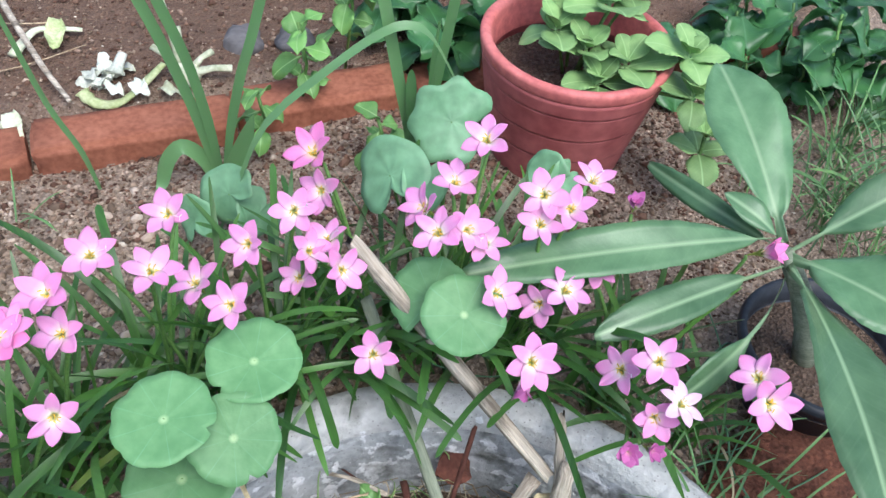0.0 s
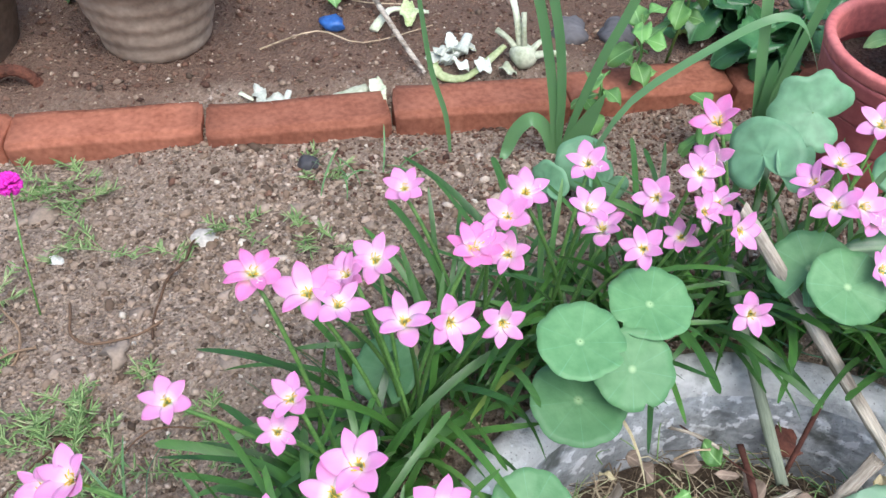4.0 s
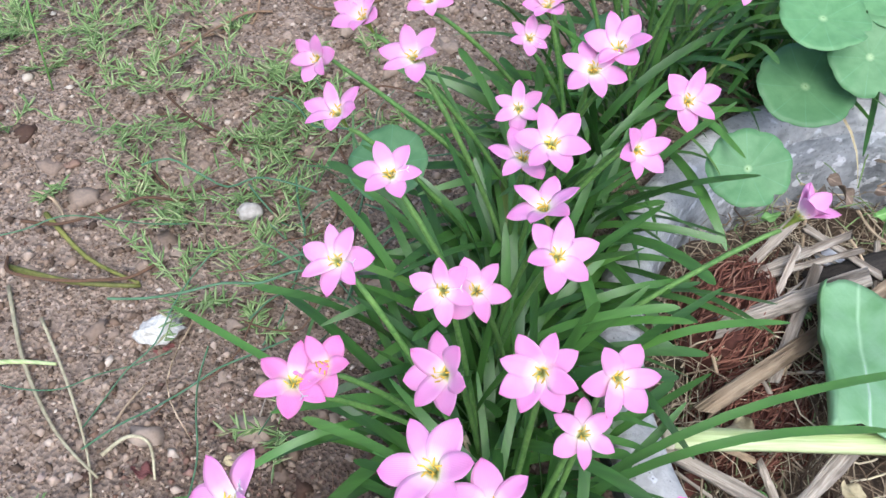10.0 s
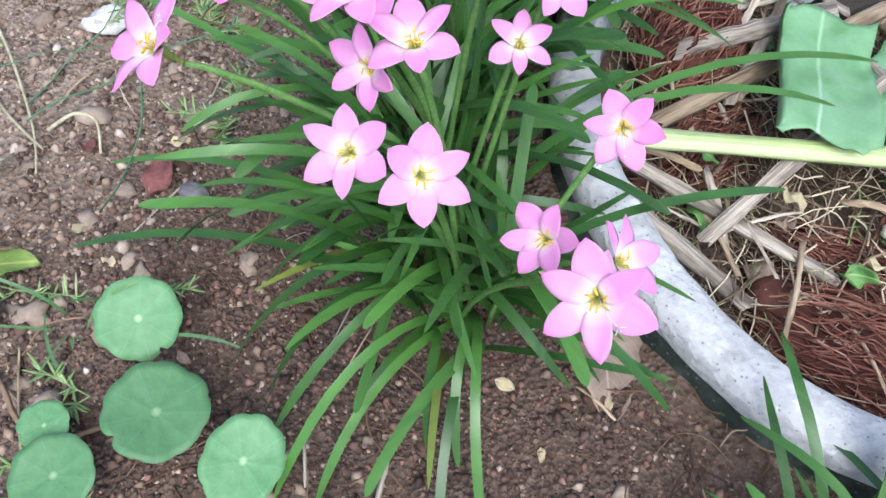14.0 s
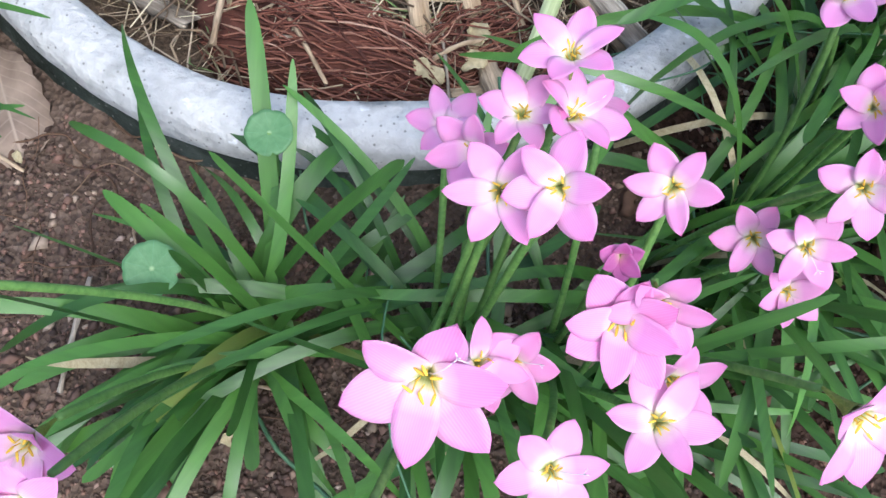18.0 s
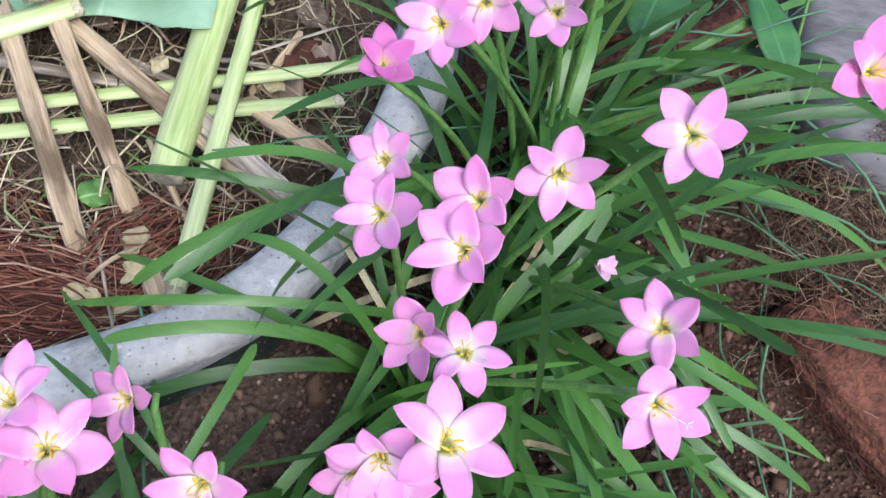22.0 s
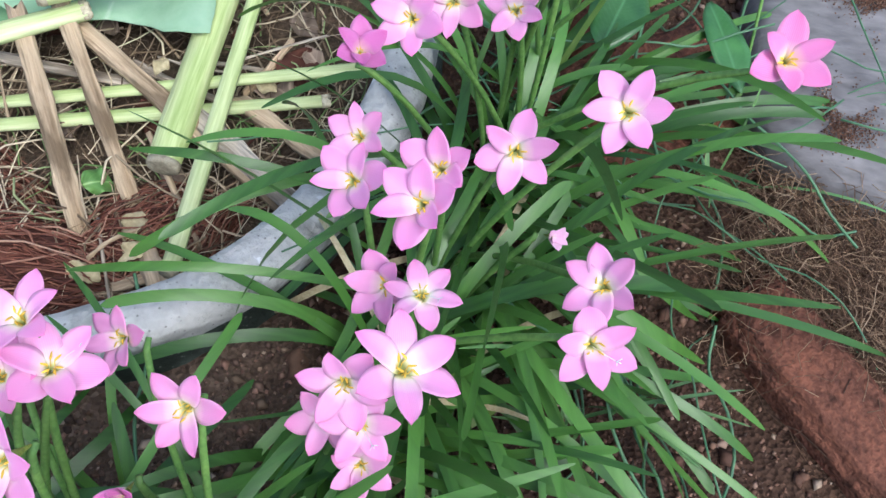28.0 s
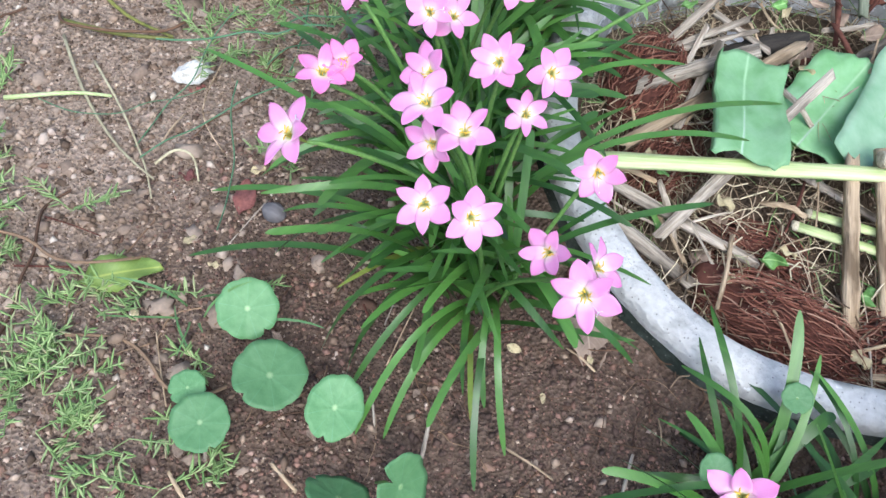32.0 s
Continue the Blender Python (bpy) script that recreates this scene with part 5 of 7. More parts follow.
def strap_leaf(owner, points, half, blunt=0.6, foot=0.55, material=ONION):
    """A strap leaf through given places, its flat side towards the planter."""
    key = [Vector(p) - owner.location for p in points]
    cs = smooth_line(key)
    n = len(cs) - 1
    face = Vector((0.1, -0.8, 0.6)).normalized()
    sides, ups = [], []
    for i in range(n + 1):
        t = (cs[min(n, i + 1)] - cs[max(0, i - 1)]).normalized()
        q = t.cross(face).normalized()
        sides.append(q)
        ups.append(q.cross(t))
    part("leaf", ribbon(cs, sides, ups, [half * min(1, foot + 2 * i / n) * (1 if i / n < blunt else max(0.06, 1 - ((i / n - blunt) / (1 - blunt)) ** 2)) for i in range(n + 1)], 0.25), material, owner)


def strap_plants():
    ob = root("strap_plant", (-0.196, 0.724, ground(-0.196, 0.724)), "strap-leaved bulb plant with a bent leaf before the bricks", "plant")
    for pts, half, blunt in (
        (((-0.198, 0.724, 0.03), (-0.209, 0.722, 0.112), (-0.227, 0.719, 0.193), (-0.247, 0.716, 0.262), (-0.258, 0.714, 0.29)), 0.0058, 0.75),
        (((-0.194, 0.725, 0.03), (-0.201, 0.723, 0.121), (-0.214, 0.721, 0.202), (-0.232, 0.719, 0.266), (-0.241, 0.717, 0.3)), 0.0055, 0.75),
        (((-0.192, 0.725, 0.03), (-0.178, 0.727, 0.112), (-0.162, 0.729, 0.182), (-0.149, 0.731, 0.224), (-0.135, 0.734, 0.275), (-0.128, 0.735, 0.3)), 0.0052, 0.7),
        (((-0.2, 0.722, 0.03), (-0.213, 0.72, 0.072), (-0.232, 0.716, 0.089), (-0.249, 0.712, 0.07), (-0.258, 0.705, 0.04), (-0.262, 0.69, 0.034)), 0.0085, 0.6),
        (((-0.19, 0.722, 0.03), (-0.178, 0.723, 0.055), (-0.164, 0.725, 0.095), (-0.152, 0.727, 0.132)), 0.012, 0.35),
    ):
        strap_leaf(ob, pts, half, blunt)
    ob = root("strap_plant", (0.022, 0.705, ground(0.022, 0.705)), "tall strap-leaved bulb plant beside the red pot", "plant")
    for pts, half, blunt in (
        (((0.022, 0.7, 0.03), (0.02, 0.7, 0.115), (0.017, 0.7, 0.167), (0.015, 0.701, 0.206), (0.014, 0.701, 0.225)), 0.0055, 0.7),
        (((0.024, 0.705, 0.03), (0.021, 0.702, 0.121), (0.001, 0.703, 0.215), (-0.015, 0.705, 0.291), (-0.024, 0.706, 0.33)), 0.006, 0.8),
    ):
        strap_leaf(ob, pts, half, blunt)
    ob = root("strap_plant", (0.04, 0.758, ground(0.04, 0.758)), "narrow-leaved bulb plant against the red pot", "plant")
    for pts, half, blunt in (
        (((0.04, 0.758, 0.03), (0.042, 0.757, 0.151), (0.05, 0.756, 0.236), (0.054, 0.756, 0.28), (0.056, 0.756, 0.31)), 0.0055, 0.7),
        (((0.038, 0.758, 0.03), (0.038, 0.757, 0.145), (0.038, 0.756, 0.21), (0.041, 0.756, 0.25)), 0.0032, 0.5),
    ):
        strap_leaf(ob, pts, half, blunt)
    ob = root("strap_plant", (-0.327, 0.7, ground(-0.327, 0.7)), "single thin grass blade leaning before the bricks", "plant")
    strap_leaf(ob, ((-0.327, 0.7, 0.03), (-0.335, 0.697, 0.09), (-0.354, 0.692, 0.156), (-0.372, 0.688, 0.266), (-0.378, 0.687, 0.3)), 0.0032, 0.4)


strap_plants()


def broad_leaves(name, label, spots, material, size, wide):
    shape = [leaf_mesh("leaf", size * (0.85 + 0.15 * i), wide, 0.5 + 0.3 * i, material, 0.28, 0.25, i, 0.05, 26, 0.15) for i in range(3)]
    for i, (x, y, z, a, n) in enumerate(spots):
        r = random.Random(i * 7 + int(100 * x))
        g = ground(x, y)
        ob = root(name, (x, y, g), label, "plant")
        part("stem", tube([(0, 0, 0), (0.01, 0, (z - g) * 0.6), (0.0, 0.01, z - g)], 0.0022, 6), STALK, ob)
        for k in range(n):
            h = (z - g) * (0.25 + 0.75 * (k + 1) / n)
            put("leaf", shape[r.randrange(3)], ob, Matrix.Translation((0.004, 0.006, h)) @ Matrix.Rotation(radians(a + 137 * k), 4, "Z") @ Matrix.Rotation(radians(r.uniform(-40, 20)), 4, "Y") @ Matrix.Rotation(r.uniform(-0.4, 0.4), 4, "X") @ Matrix.Scale(r.uniform(0.7, 1.15), 4))


broad_leaves("leafy_weed", "light green broad-leaved weed behind the bricks", [(-0.12, 0.86, 0.16, 20, 9), (-0.07, 0.93, 0.22, 70, 10), (-0.16, 0.78, 0.12, 140, 7), (-0.56, 0.95, 0.12, 10, 6), (-0.02, 0.77, 0.1, 200, 6)], LIGHTLEAF, 0.043, 0.0145)
broad_leaves("creeping_vine", "dark glossy creeping vine behind the bed", [(0.02 + 0.11 * i + 0.03 * math.sin(i * 5), 1.02 + 0.1 * math.sin(i * 3.3), 0.12 + 0.03 * (i % 3), i * 50, 8) for i in range(9)] + [(-0.8 + 0.12 * i, 1.22 + 0.07 * math.sin(i * 2.1), 0.13, i * 70, 11) for i in range(8)] + [(0.47 + 0.075 * (i % 4), 0.96 + 0.08 * (i // 4), 0.1 + 0.02 * (i % 3), i * 77, 6) for i in range(8)] + [(-0.78, 0.95, 0.12, 40, 9), (-0.9, 0.9, 0.13, 90, 9), (0.05, 0.95, 0.12, 10, 9), (-0.02, 1.02, 0.13, 60, 9)], VINE, 0.068, 0.029)


# kitchen scraps behind the bricks
WHITEPEEL = mottled("white_peel", (0.5, 0.53, 0.43), (0.72, 0.73, 0.63), 50, 0.6)
GREENPEEL = mottled("green_peel", (0.3, 0.38, 0.12), (0.58, 0.62, 0.36), 40, 0.6)


def peelings():
    r = random.Random(12)

    def stalk(pts, half, material, label, flat=0.5):
        line = smooth_line([Vector((x, y, ground(x, y) + 0.006 + h)) for x, y, h in pts])
        base = line[0].copy()
        n = len(line) - 1
        vf = tube([p - base for p in line], [half * (1.25 - 0.5 * i / n) * r.uniform(0.85, 1.12) for i in range(n + 1)], 9, flat)
        tagged(put("vegetable_stalk", mesh("vegetable_stalk", *vf, material), None, Matrix.Translation(base)), label, "scrap", "vegetable scraps")

    def curl(x, y, turn, length, wide, material, lift, bend=0.6, label="curled white vegetable peel on the soil"):
        me = leaf_mesh("peel", length, wide, bend, material, 0.5, 0.35, int(1000 * abs(x)), 0.06, 16, 0.0, 0.35)
        tagged(put("vegetable_peel", me, None, Matrix.Translation((x, y, ground(x, y) + lift)) @ Matrix.Rotation(radians(turn), 4, "Z") @ Matrix.Rotation(radians(r.uniform(-14, 4)), 4, "Y") @ Matrix.Rotation(radians(r.uniform(-25, 25)), 4, "X")), label, "scrap", "vegetable scraps")

    stalk(((-0.475, 0.885, 0.0), (-0.466, 0.929, 0.004), (-0.449, 0.944, 0.008), (-0.412, 0.956, 0.002)), 0.006, PEEL, "bent pale vegetable stalk on the red soil")
    curl(-0.441, 0.96, -80, 0.062, 0.012, GREENPEEL, 0.016, 0.2, "flat pale green leaf rib on the red soil")
    stalk(((-0.38, 0.836, 0.0), (-0.362, 0.827, 0.0), (-0.33, 0.832, 0.004), (-0.29, 0.882, 0.012)), 0.0075, GREENPEEL, "pale green trimmed stalk beside the bricks")
    for i in range(15):
        a, b = r.choice(((-0.365, 0.872), (-0.365, 0.868), (-0.305, 0.85), (-0.345, 0.875)))
        curl(a + r.gauss(0, 0.011), b + r.gauss(0, 0.011), r.uniform(0, 360), r.uniform(0.022, 0.042), r.uniform(0.006, 0.01), WHITEPEEL if r.random() < 0.75 else PEEL, 0.006 + 0.0014 * (i % 8), r.uniform(0.2, 1.4))
    stalk(((-0.347, 0.866, 0.008), (-0.342, 0.892, 0.02)), 0.008, WHITEPEEL, "short white stalk stub in the peelings")
    stalk(((-0.532, 0.726, 0.004), (-0.51, 0.736, 0.004), (-0.485, 0.752, 0.004), (-0.455, 0.775, 0.006)), 0.0115, PEEL, "thick pale stalk end lying behind the bricks", 0.6)
    curl(-0.447, 0.79, -70, 0.055, 0.011, PEEL, 0.012, 0.9, "limp pale peel hanging over a brick")
    curl(-0.585, 0.712, 20, 0.05, 0.012, WHITEPEEL, 0.008)
    curl(-0.575, 0.722, 160, 0.035, 0.01, WHITEPEEL, 0.01)
    stalk(((-0.61, 0.72, 0.0), (-0.59, 0.714, 0.002)), 0.003, PEEL, "thin pale stalk scrap behind the bricks")
    stalk(((-0.552, 0.724, 0.0), (-0.55, 0.74, 0.006)), 0.005, WHITEPEEL, "short white stalk stub behind the bricks")
    at = (-0.262, 0.875)
    ob = root("cabbage_stump", (*at, ground(*at) - 0.004), "pale trimmed cabbage stump lying on the soil", "scrap")
    part("core", moved(rock(4, 0.3), Matrix.Translation((0, 0, 0.016)) @ Matrix.Diagonal((0.02, 0.016, 0.016, 1))), PEEL, ob)
    for tip, w in (((-0.032, 0.045, 0.075), 0.0055), ((-0.008, 0.02, 0.055), 0.0055), ((-0.042, 0.016, 0.026), 0.005), ((0.056, 0.008, 0.008), 0.006), ((0.03, 0.025, 0.02), 0.005)):
        t = Vector(tip)
        c = Vector((0, 0, 0.015))
        part("stub", tube([c + t * 0.1, c + t * 0.6 + Vector((0, 0, 0.004)), c + t], [w * 1.4, w * 0.85, w], 8, 0.7), PEEL, ob)
    vf = rock(8, 0.5)
    tagged(put("plastic_scrap", mesh("plastic_scrap", *moved(vf, Matrix.Diagonal((0.018, 0.013, 0.01, 1))), BLUE), None, Matrix.Translation((-0.536, 0.885, ground(-0.536, 0.885) + 0.008))), "crumpled blue plastic scrap on the soil", "litter")
    for x, y, k in ((-0.207, 0.965, 31), (-0.14, 0.975, 32)):
        vf = moved(rock(k, 0.3, 3), Matrix.Diagonal((0.026, 0.03, 0.02, 1)))
        tagged(put("grey_stone", mesh("grey_stone", *vf, SLATE), None, Matrix.Translation((x, y, ground(x, y) + 0.004))), "dull grey stone behind the bricks", "stone", "stones behind the bricks")


peelings()

# ---- stones and bricks ----
def stone(name, x, y, z, size, material, label, seed, turn=0, rough=0.25):
    vf = moved(rock(seed, rough, 3), Matrix.Diagonal((*size, 1)))
    ob = put(name, mesh(name, *vf, material), None, pose(x, y, z, 0, 0, turn))
    return tagged(ob, label, "stone")


def slab(x, y, top, rx, ry, turn):
    """A flat worn flagstone with a rounded rim and a faintly uneven face."""
    vs, fs, n = [], [], 64
    rings = ((0.0, 0.0), (0.3, 0.0), (0.6, -0.001), (0.82, -0.002), (0.93, -0.006), (0.985, -0.014), (1.0, -0.026), (0.97, -0.05), (0.9, -0.07))
    for u, z in rings:
        for j in range(n):
            a = 2 * math.pi * j / n
            c, q = math.cos(a), math.sin(a)
            k = (abs(c) ** 2.7 + abs(q) ** 2.7) ** (-1 / 2.7) * (1 + 0.07 * noise.noise(Vector((c * 1.4, q * 1.4, 5))) + 0.02 * noise.noise(Vector((c * 5, q * 5, 8))))
            p = Vector((u * k * c * rx, u * k * q * ry, 0))
            vs.append((p.x, p.y, top + z + 0.003 * noise.noise(p * 14) + 0.0012 * noise.noise(p * 60)))
    for i in range(len(rings) - 1):
        for j in range(n):
            a, b = i * n + j, i * n + (j + 1) % n
            fs.append((a, a + n, b + n, b))
    tagged(put("stone_slab", mesh("stone_slab", vs, fs, SLATE), None, pose(x, y, 0, 0, 0, turn)), "flat grey stone slab sprinkled with soil", "stone")


slab(0.705, 0.064, 0.05, 0.09, 0.125, -14)
stone("pale_stone", 0.6, 0.222, 0.014, (0.07, 0.045, 0.034), ROUGHSTONE, "pale rough lump of old cement beside the slab", 5, -18, 0.5)
stone("dark_rock", 0.74, 0.24, 0.02, (0.09, 0.05, 0.05), DARKSTONE, "dark weathered rock behind the slab", 7, -10)
stone("dark_rock", 0.83, 0.13, 0.01, (0.05, 0.05, 0.035), DARKSTONE, "dark weathered rock beside the slab", 9, 20)
stone("black_stone", -0.492, 0.635, 0.03, (0.014, 0.012, 0.011), DARKSTONE, "small black stone before the bricks", 3, 20)
stone("grey_pebble", -0.42, -0.175, 0.006, (0.012, 0.01, 0.009), SLATE, "smooth purple-grey pebble on the soil", 4, 0, 0.1)
stone("grey_pebble", -0.44, 0.06, 0.008, (0.016, 0.013, 0.011), SLATE, "rough grey pebble beside the lilies", 14, 0)
stone("buff_stone", -0.562, 0.069, 0.008, (0.012, 0.009, 0.008), PALESTONE, "small buff stone on the soil", 11, 30)
stone("white_chip", -0.567, -0.067, 0.008, (0.017, 0.011, 0.009), CHIP, "white flaky chip lying on the soil", 15, 40, 0.8)
stone("white_chip", -0.72, 0.429, 0.012, (0.01, 0.008, 0.006), CHIP, "small white chip lying on the soil", 16, 10, 0.4)
stone("buff_stone", -0.57, 0.5, 0.012, (0.022, 0.017, 0.012), PALESTONE, "flat buff stone in the bed", 17, 10)


def loose_brick(x, y, z, turn, tip, label, lx=0.2, ly=0.1, lz=0.06, seed=1):
    vf = block(lx, ly, lz, seed, 0.007)
    tagged(put("brick", mesh("brick", *vf, OLDBRICK), None, pose(x, y, z, tip, 0, turn)), label, "brick", "loose bricks")


loose_brick(0.632, -0.212, -0.032, -60, 0, "worn red brick set in the soil", 0.22, 0.06, 0.06, 2)
loose_brick(0.53, 0.045, -0.042, 20, 0, "worn red brick under the lily leaves", 0.2, 0.1, 0.06, 3)
loose_brick(0.47, 0.19, -0.025, -60, 0, "worn red brick beside the planter", 0.2, 0.09, 0.06, 4)
loose_brick(0.41, 0.4, -0.02, -30, 0, "worn red brick beside the black pot", 0.12, 0.09, 0.06, 5)
loose_brick(0.36, 0.35, -0.03, -30, 0, "worn red brick at the planter's edge", 0.12, 0.09, 0.06, 6)


# ---- what lies in the planter ----
def pole(name, a, b, r, material, label, category, flat=0.75, n=10, bow=0.0, group="", wob=0.06, seed=0, ribs=0.0):
    a, b = Vector(a), Vector(b)
    rr = random.Random(seed + int(1000 * abs(a.x)))
    d = b - a
    L = d.length
    pts = [(L * i / 10, 0, bow * math.sin(math.pi * i / 10)) for i in range(11)]
    vs, fs = tube(pts, [r * (1 + rr.uniform(-wob, wob)) for _ in pts], n, flat)
    if ribs:
        vs = [Vector((v.x, v.y * (1 + ribs * (1 if (i % n) % 2 else -1)), v.z * (1 + ribs * (1 if (i % n) % 2 else -1)))) for i, v in enumerate(vs)]
    ends = None
    if material is STEM:
        ends = []
        for s, x0 in ((-1, 0), (1, L)):
            vf = tube([(x0 - s * 0.003, 0, 0), (x0, 0, 0), (x0 + s * 0.0012, 0, 0), (x0 + s * 0.0016, 0, 0)], [r * 1.02, r * 1.03, r * 0.9, r * 0.5], n, flat)
            ends.append(([Vector((v.x + s * rr.uniform(0, 0.003) * (k >= n), v.y, v.z)) for k, v in enumerate(vf[0])], vf[1]))
    else:
        torn = min(0.016, 1.9 * r)
        m = len(vs)
        vs = [Vector((v.x + (-rr.random() * torn if i < n else rr.random() * torn if i >= m - n else 0), v.y, v.z)) for i, v in enumerate(vs)]
    q = d.to_track_quat("X", "Z").to_matrix().to_4x4()
    ob = put(name, mesh(name, vs, fs, material), None, Matrix.Translation(a) @ q)
    for vf in ends or ():
        part("cut_end", vf, CUT, ob, "frayed pale brown cut end")
    return tagged(ob, label, category, group)


pole("leafstalk_cutting", (0.258, 0.3, 0.018), (0.183, -0.01, 0.012), 0.0118, STEM, "thick pale green cut leaf stem across the planter", "stem", 0.8, 14, ribs=0.04)
pole("leafstalk_cutting", (0.276, 0.27, 0.026), (0.194, -0.093, 0.02), 0.006, STEM, "long pale ribbed leaf stem across the planter", "stem", 0.8, 12, ribs=0.06)
pole("leafstalk_cutting", (0.1, 0.105, 0.05), (0.34, 0.198, 0.035), 0.0085, STEM, "pale green leaf stem lying over other stems", "stem", 0.8, 12, ribs=0.05)
pole("leafstalk_cutting", (-0.162, -0.008, 0.036), (0.125, 0.108, 0.032), 0.0085, STEM, "pale green leaf stem across the planter", "stem", 0.6, 12, ribs=0.06)
pole("leafstalk_cutting", (0.06, 0.05, 0.0), (0.323, 0.072, 0.012), 0.005, STEM, "thin pale leaf stem in the planter", "stem", 0.7, 10)
pole("leafstalk_cutting", (0.05, 0.03, 0.0), (0.295, 0.048, 0.004), 0.0055, STEM, "thin pale leaf stem in the planter", "stem", 0.7, 10)
STICKS = (
    ((0.11, 0.11, 0.02), (0.27, -0.04, -0.005), 0.008, DRY, "dry brown stick in the planter"),
    ((0.2, 0.035, 0.005), (0.275, -0.042, 0.006), 0.01, GREYWOOD, "weathered grey stick with torn ends"),
    ((0.08, 0.1, 0.03), (0.125, -0.045, -0.008), 0.0085, DRY, "dry split stick in the planter"),
    ((0.105, 0.12, 0.035), (0.16, -0.03, -0.012), 0.007, DRY, "dry split stick in the planter"),
    ((-0.072, -0.04, 0.01), (0.03, 0.178, 0.05), 0.007, GREYWOOD, "bleached dry stick in the planter"),
    ((-0.135, 0.045, 0.008), (0.0, 0.24, 0.012), 0.0078, DRY, "dry tan stick in the planter"),
    ((-0.16, -0.01, 0.02), (0.02, -0.025, -0.005), 0.006, GREYWOOD, "bleached dry stick in the planter"),
    ((-0.13, -0.045, 0.012), (-0.03, -0.07, -0.01), 0.007, GREYWOOD, "bleached dry stick in the planter"),
)
MORE_STICKS = (
    ((-0.14, 0.12, 0.012), (-0.045, 0.205, 0.02), 0.009, GREYWOOD, "weathered grey stick in the planter"),
    ((-0.09, 0.1, 0.0), (-0.08, 0.2, 0.015), 0.006, GREYWOOD, "weathered grey stick in the planter"),
    ((0.135, -0.098, -0.01), (0.176, -0.086, -0.006), 0.0045, DRY, "hollow dry stalk in the planter"),
    ((0.166, -0.05, -0.012), (0.185, -0.1, 0.004), 0.0085, DRY, "hollow dry stalk in the planter"),
    ((0.237, 0.046, 0.0), (0.298, -0.006, 0.004), 0.007, DRY, "dry stick in the planter"),
    ((0.03, 0.1, -0.005), (0.2, 0.055, 0.0), 0.0045, GREYWOOD, "thin bleached stick in the planter"),
    ((-0.13, 0.2, 0.0), (-0.09, 0.28, 0.03), 0.005, GREYWOOD, "bent grey twig against the planter wall"),
)
for a, b, r, m_, lab in STICKS + MORE_STICKS:
    pole("dry_stick", a, b, r, m_, lab, "stick", 0.7, 8, group="dry sticks in the planter", wob=0.16, ribs=0.12)
pole("long_cane", (-0.022, 0.47, 0.208), (0.155, 0.37, 0.035), 0.0075, GREYWOOD, "bleached split cane leaning over the planter rim", "stick", 0.7, 10, wob=0.1, ribs=0.08)
pole("green_cane", (-0.012, 0.48, 0.12), (0.065, 0.345, 0.0), 0.006, CANE, "grey-green cane leaning on the planter rim", "stick", 0.9, 8, wob=0.08)
pole("dry_stick", (0.172, 0.362, 0.045), (0.165, 0.33, -0.03), 0.009, GREYWOOD, "broken dry stump by the planter wall", "stick", 0.7, 8, wob=0.2, ribs=0.15)
pole("dry_stick", (0.165, 0.4, 0.075), (0.168, 0.36, 0.03), 0.005, GREYWOOD, "broken dry stalk by the planter wall", "stick", 0.7, 8, wob=0.2, ribs=0.15)
pole("dry_stick", (0.14, 0.36, 0.02), (0.08, 0.29, -0.02), 0.008, GREYWOOD, "splintered dry stick by the planter wall", "stick", 0.7, 8, wob=0.2, ribs=0.15)
pole("dry_stick", (0.09, 0.4, 0.05), (0.075, 0.36, -0.01), 0.0025, HUSK, "thin red-brown twig on the planter rim", "stick", 0.9, 6)


def limp_leaf(x, y, z, turn, length, wide, seed, label, material=BANLEAF):
    """A broad limp leaf lying in folds over the mulch."""
    vs, fs = sheet(lambda u: wide * (1 + 0.06 * math.sin(u * 5 + seed)) * (1 if u < 0.6 or seed == 1 else math.sqrt(max(0.05, 1 - ((u - 0.6) / 0.42) ** 2))), lambda u, v: 0, 26, 14, 0.0006)
    def laid(u, w, h):
        q = w / wide
        ragged = 1 + (0.025 if seed == 1 else 0.09) * noise.noise(Vector((u * 7, seed, math.copysign(2, q))))
        slant = 0.006 * math.sin(4 * q + seed) + 0.005 * noise.noise(Vector((q * 6, seed, 4 + round(u))))
        fold = max(0, q - 0.8) if seed == 1 else 0
        return (u * length + slant, w * ragged - 1.5 * fold * wide, h + 0.9 * fold * wide * (1 - fold) + 0.006 * math.sin(u * 5 + seed) + wide * 0.16 * q * q + (0.001 if seed == 1 else 0.0025) * math.sin(7 * q + 6 * u) + 0.004 * noise.noise(Vector((u * 5, q * 3, seed))))

    ob = put("limp_leaf", mesh("limp_leaf", [laid(*v) for v in vs], fs, material), None, pose(x, y, z, 0, 0, turn))
    tagged(ob, label, "leaf")
    part("midrib", tube([laid(k / 20, 0, 0) for k in range(20)], [0.0016 * (1.1 - k / 20) for k in range(20)], 6, 0.6), GREYLEAF, ob, "pale raised midrib")


limp_leaf(-0.03, 0.046, 0.044, 99, 0.132, 0.042, 1, "broad limp green leaf folded in the planter")
limp_leaf(0.135, 0.105, 0.013, 82, 0.24, 0.075, 2, "broad limp grey-green leaf under the stems", GREYLEAF)
limp_leaf(0.03, 0.12, 0.005, 70, 0.15, 0.05, 3, "broad limp green leaf under dry sticks")


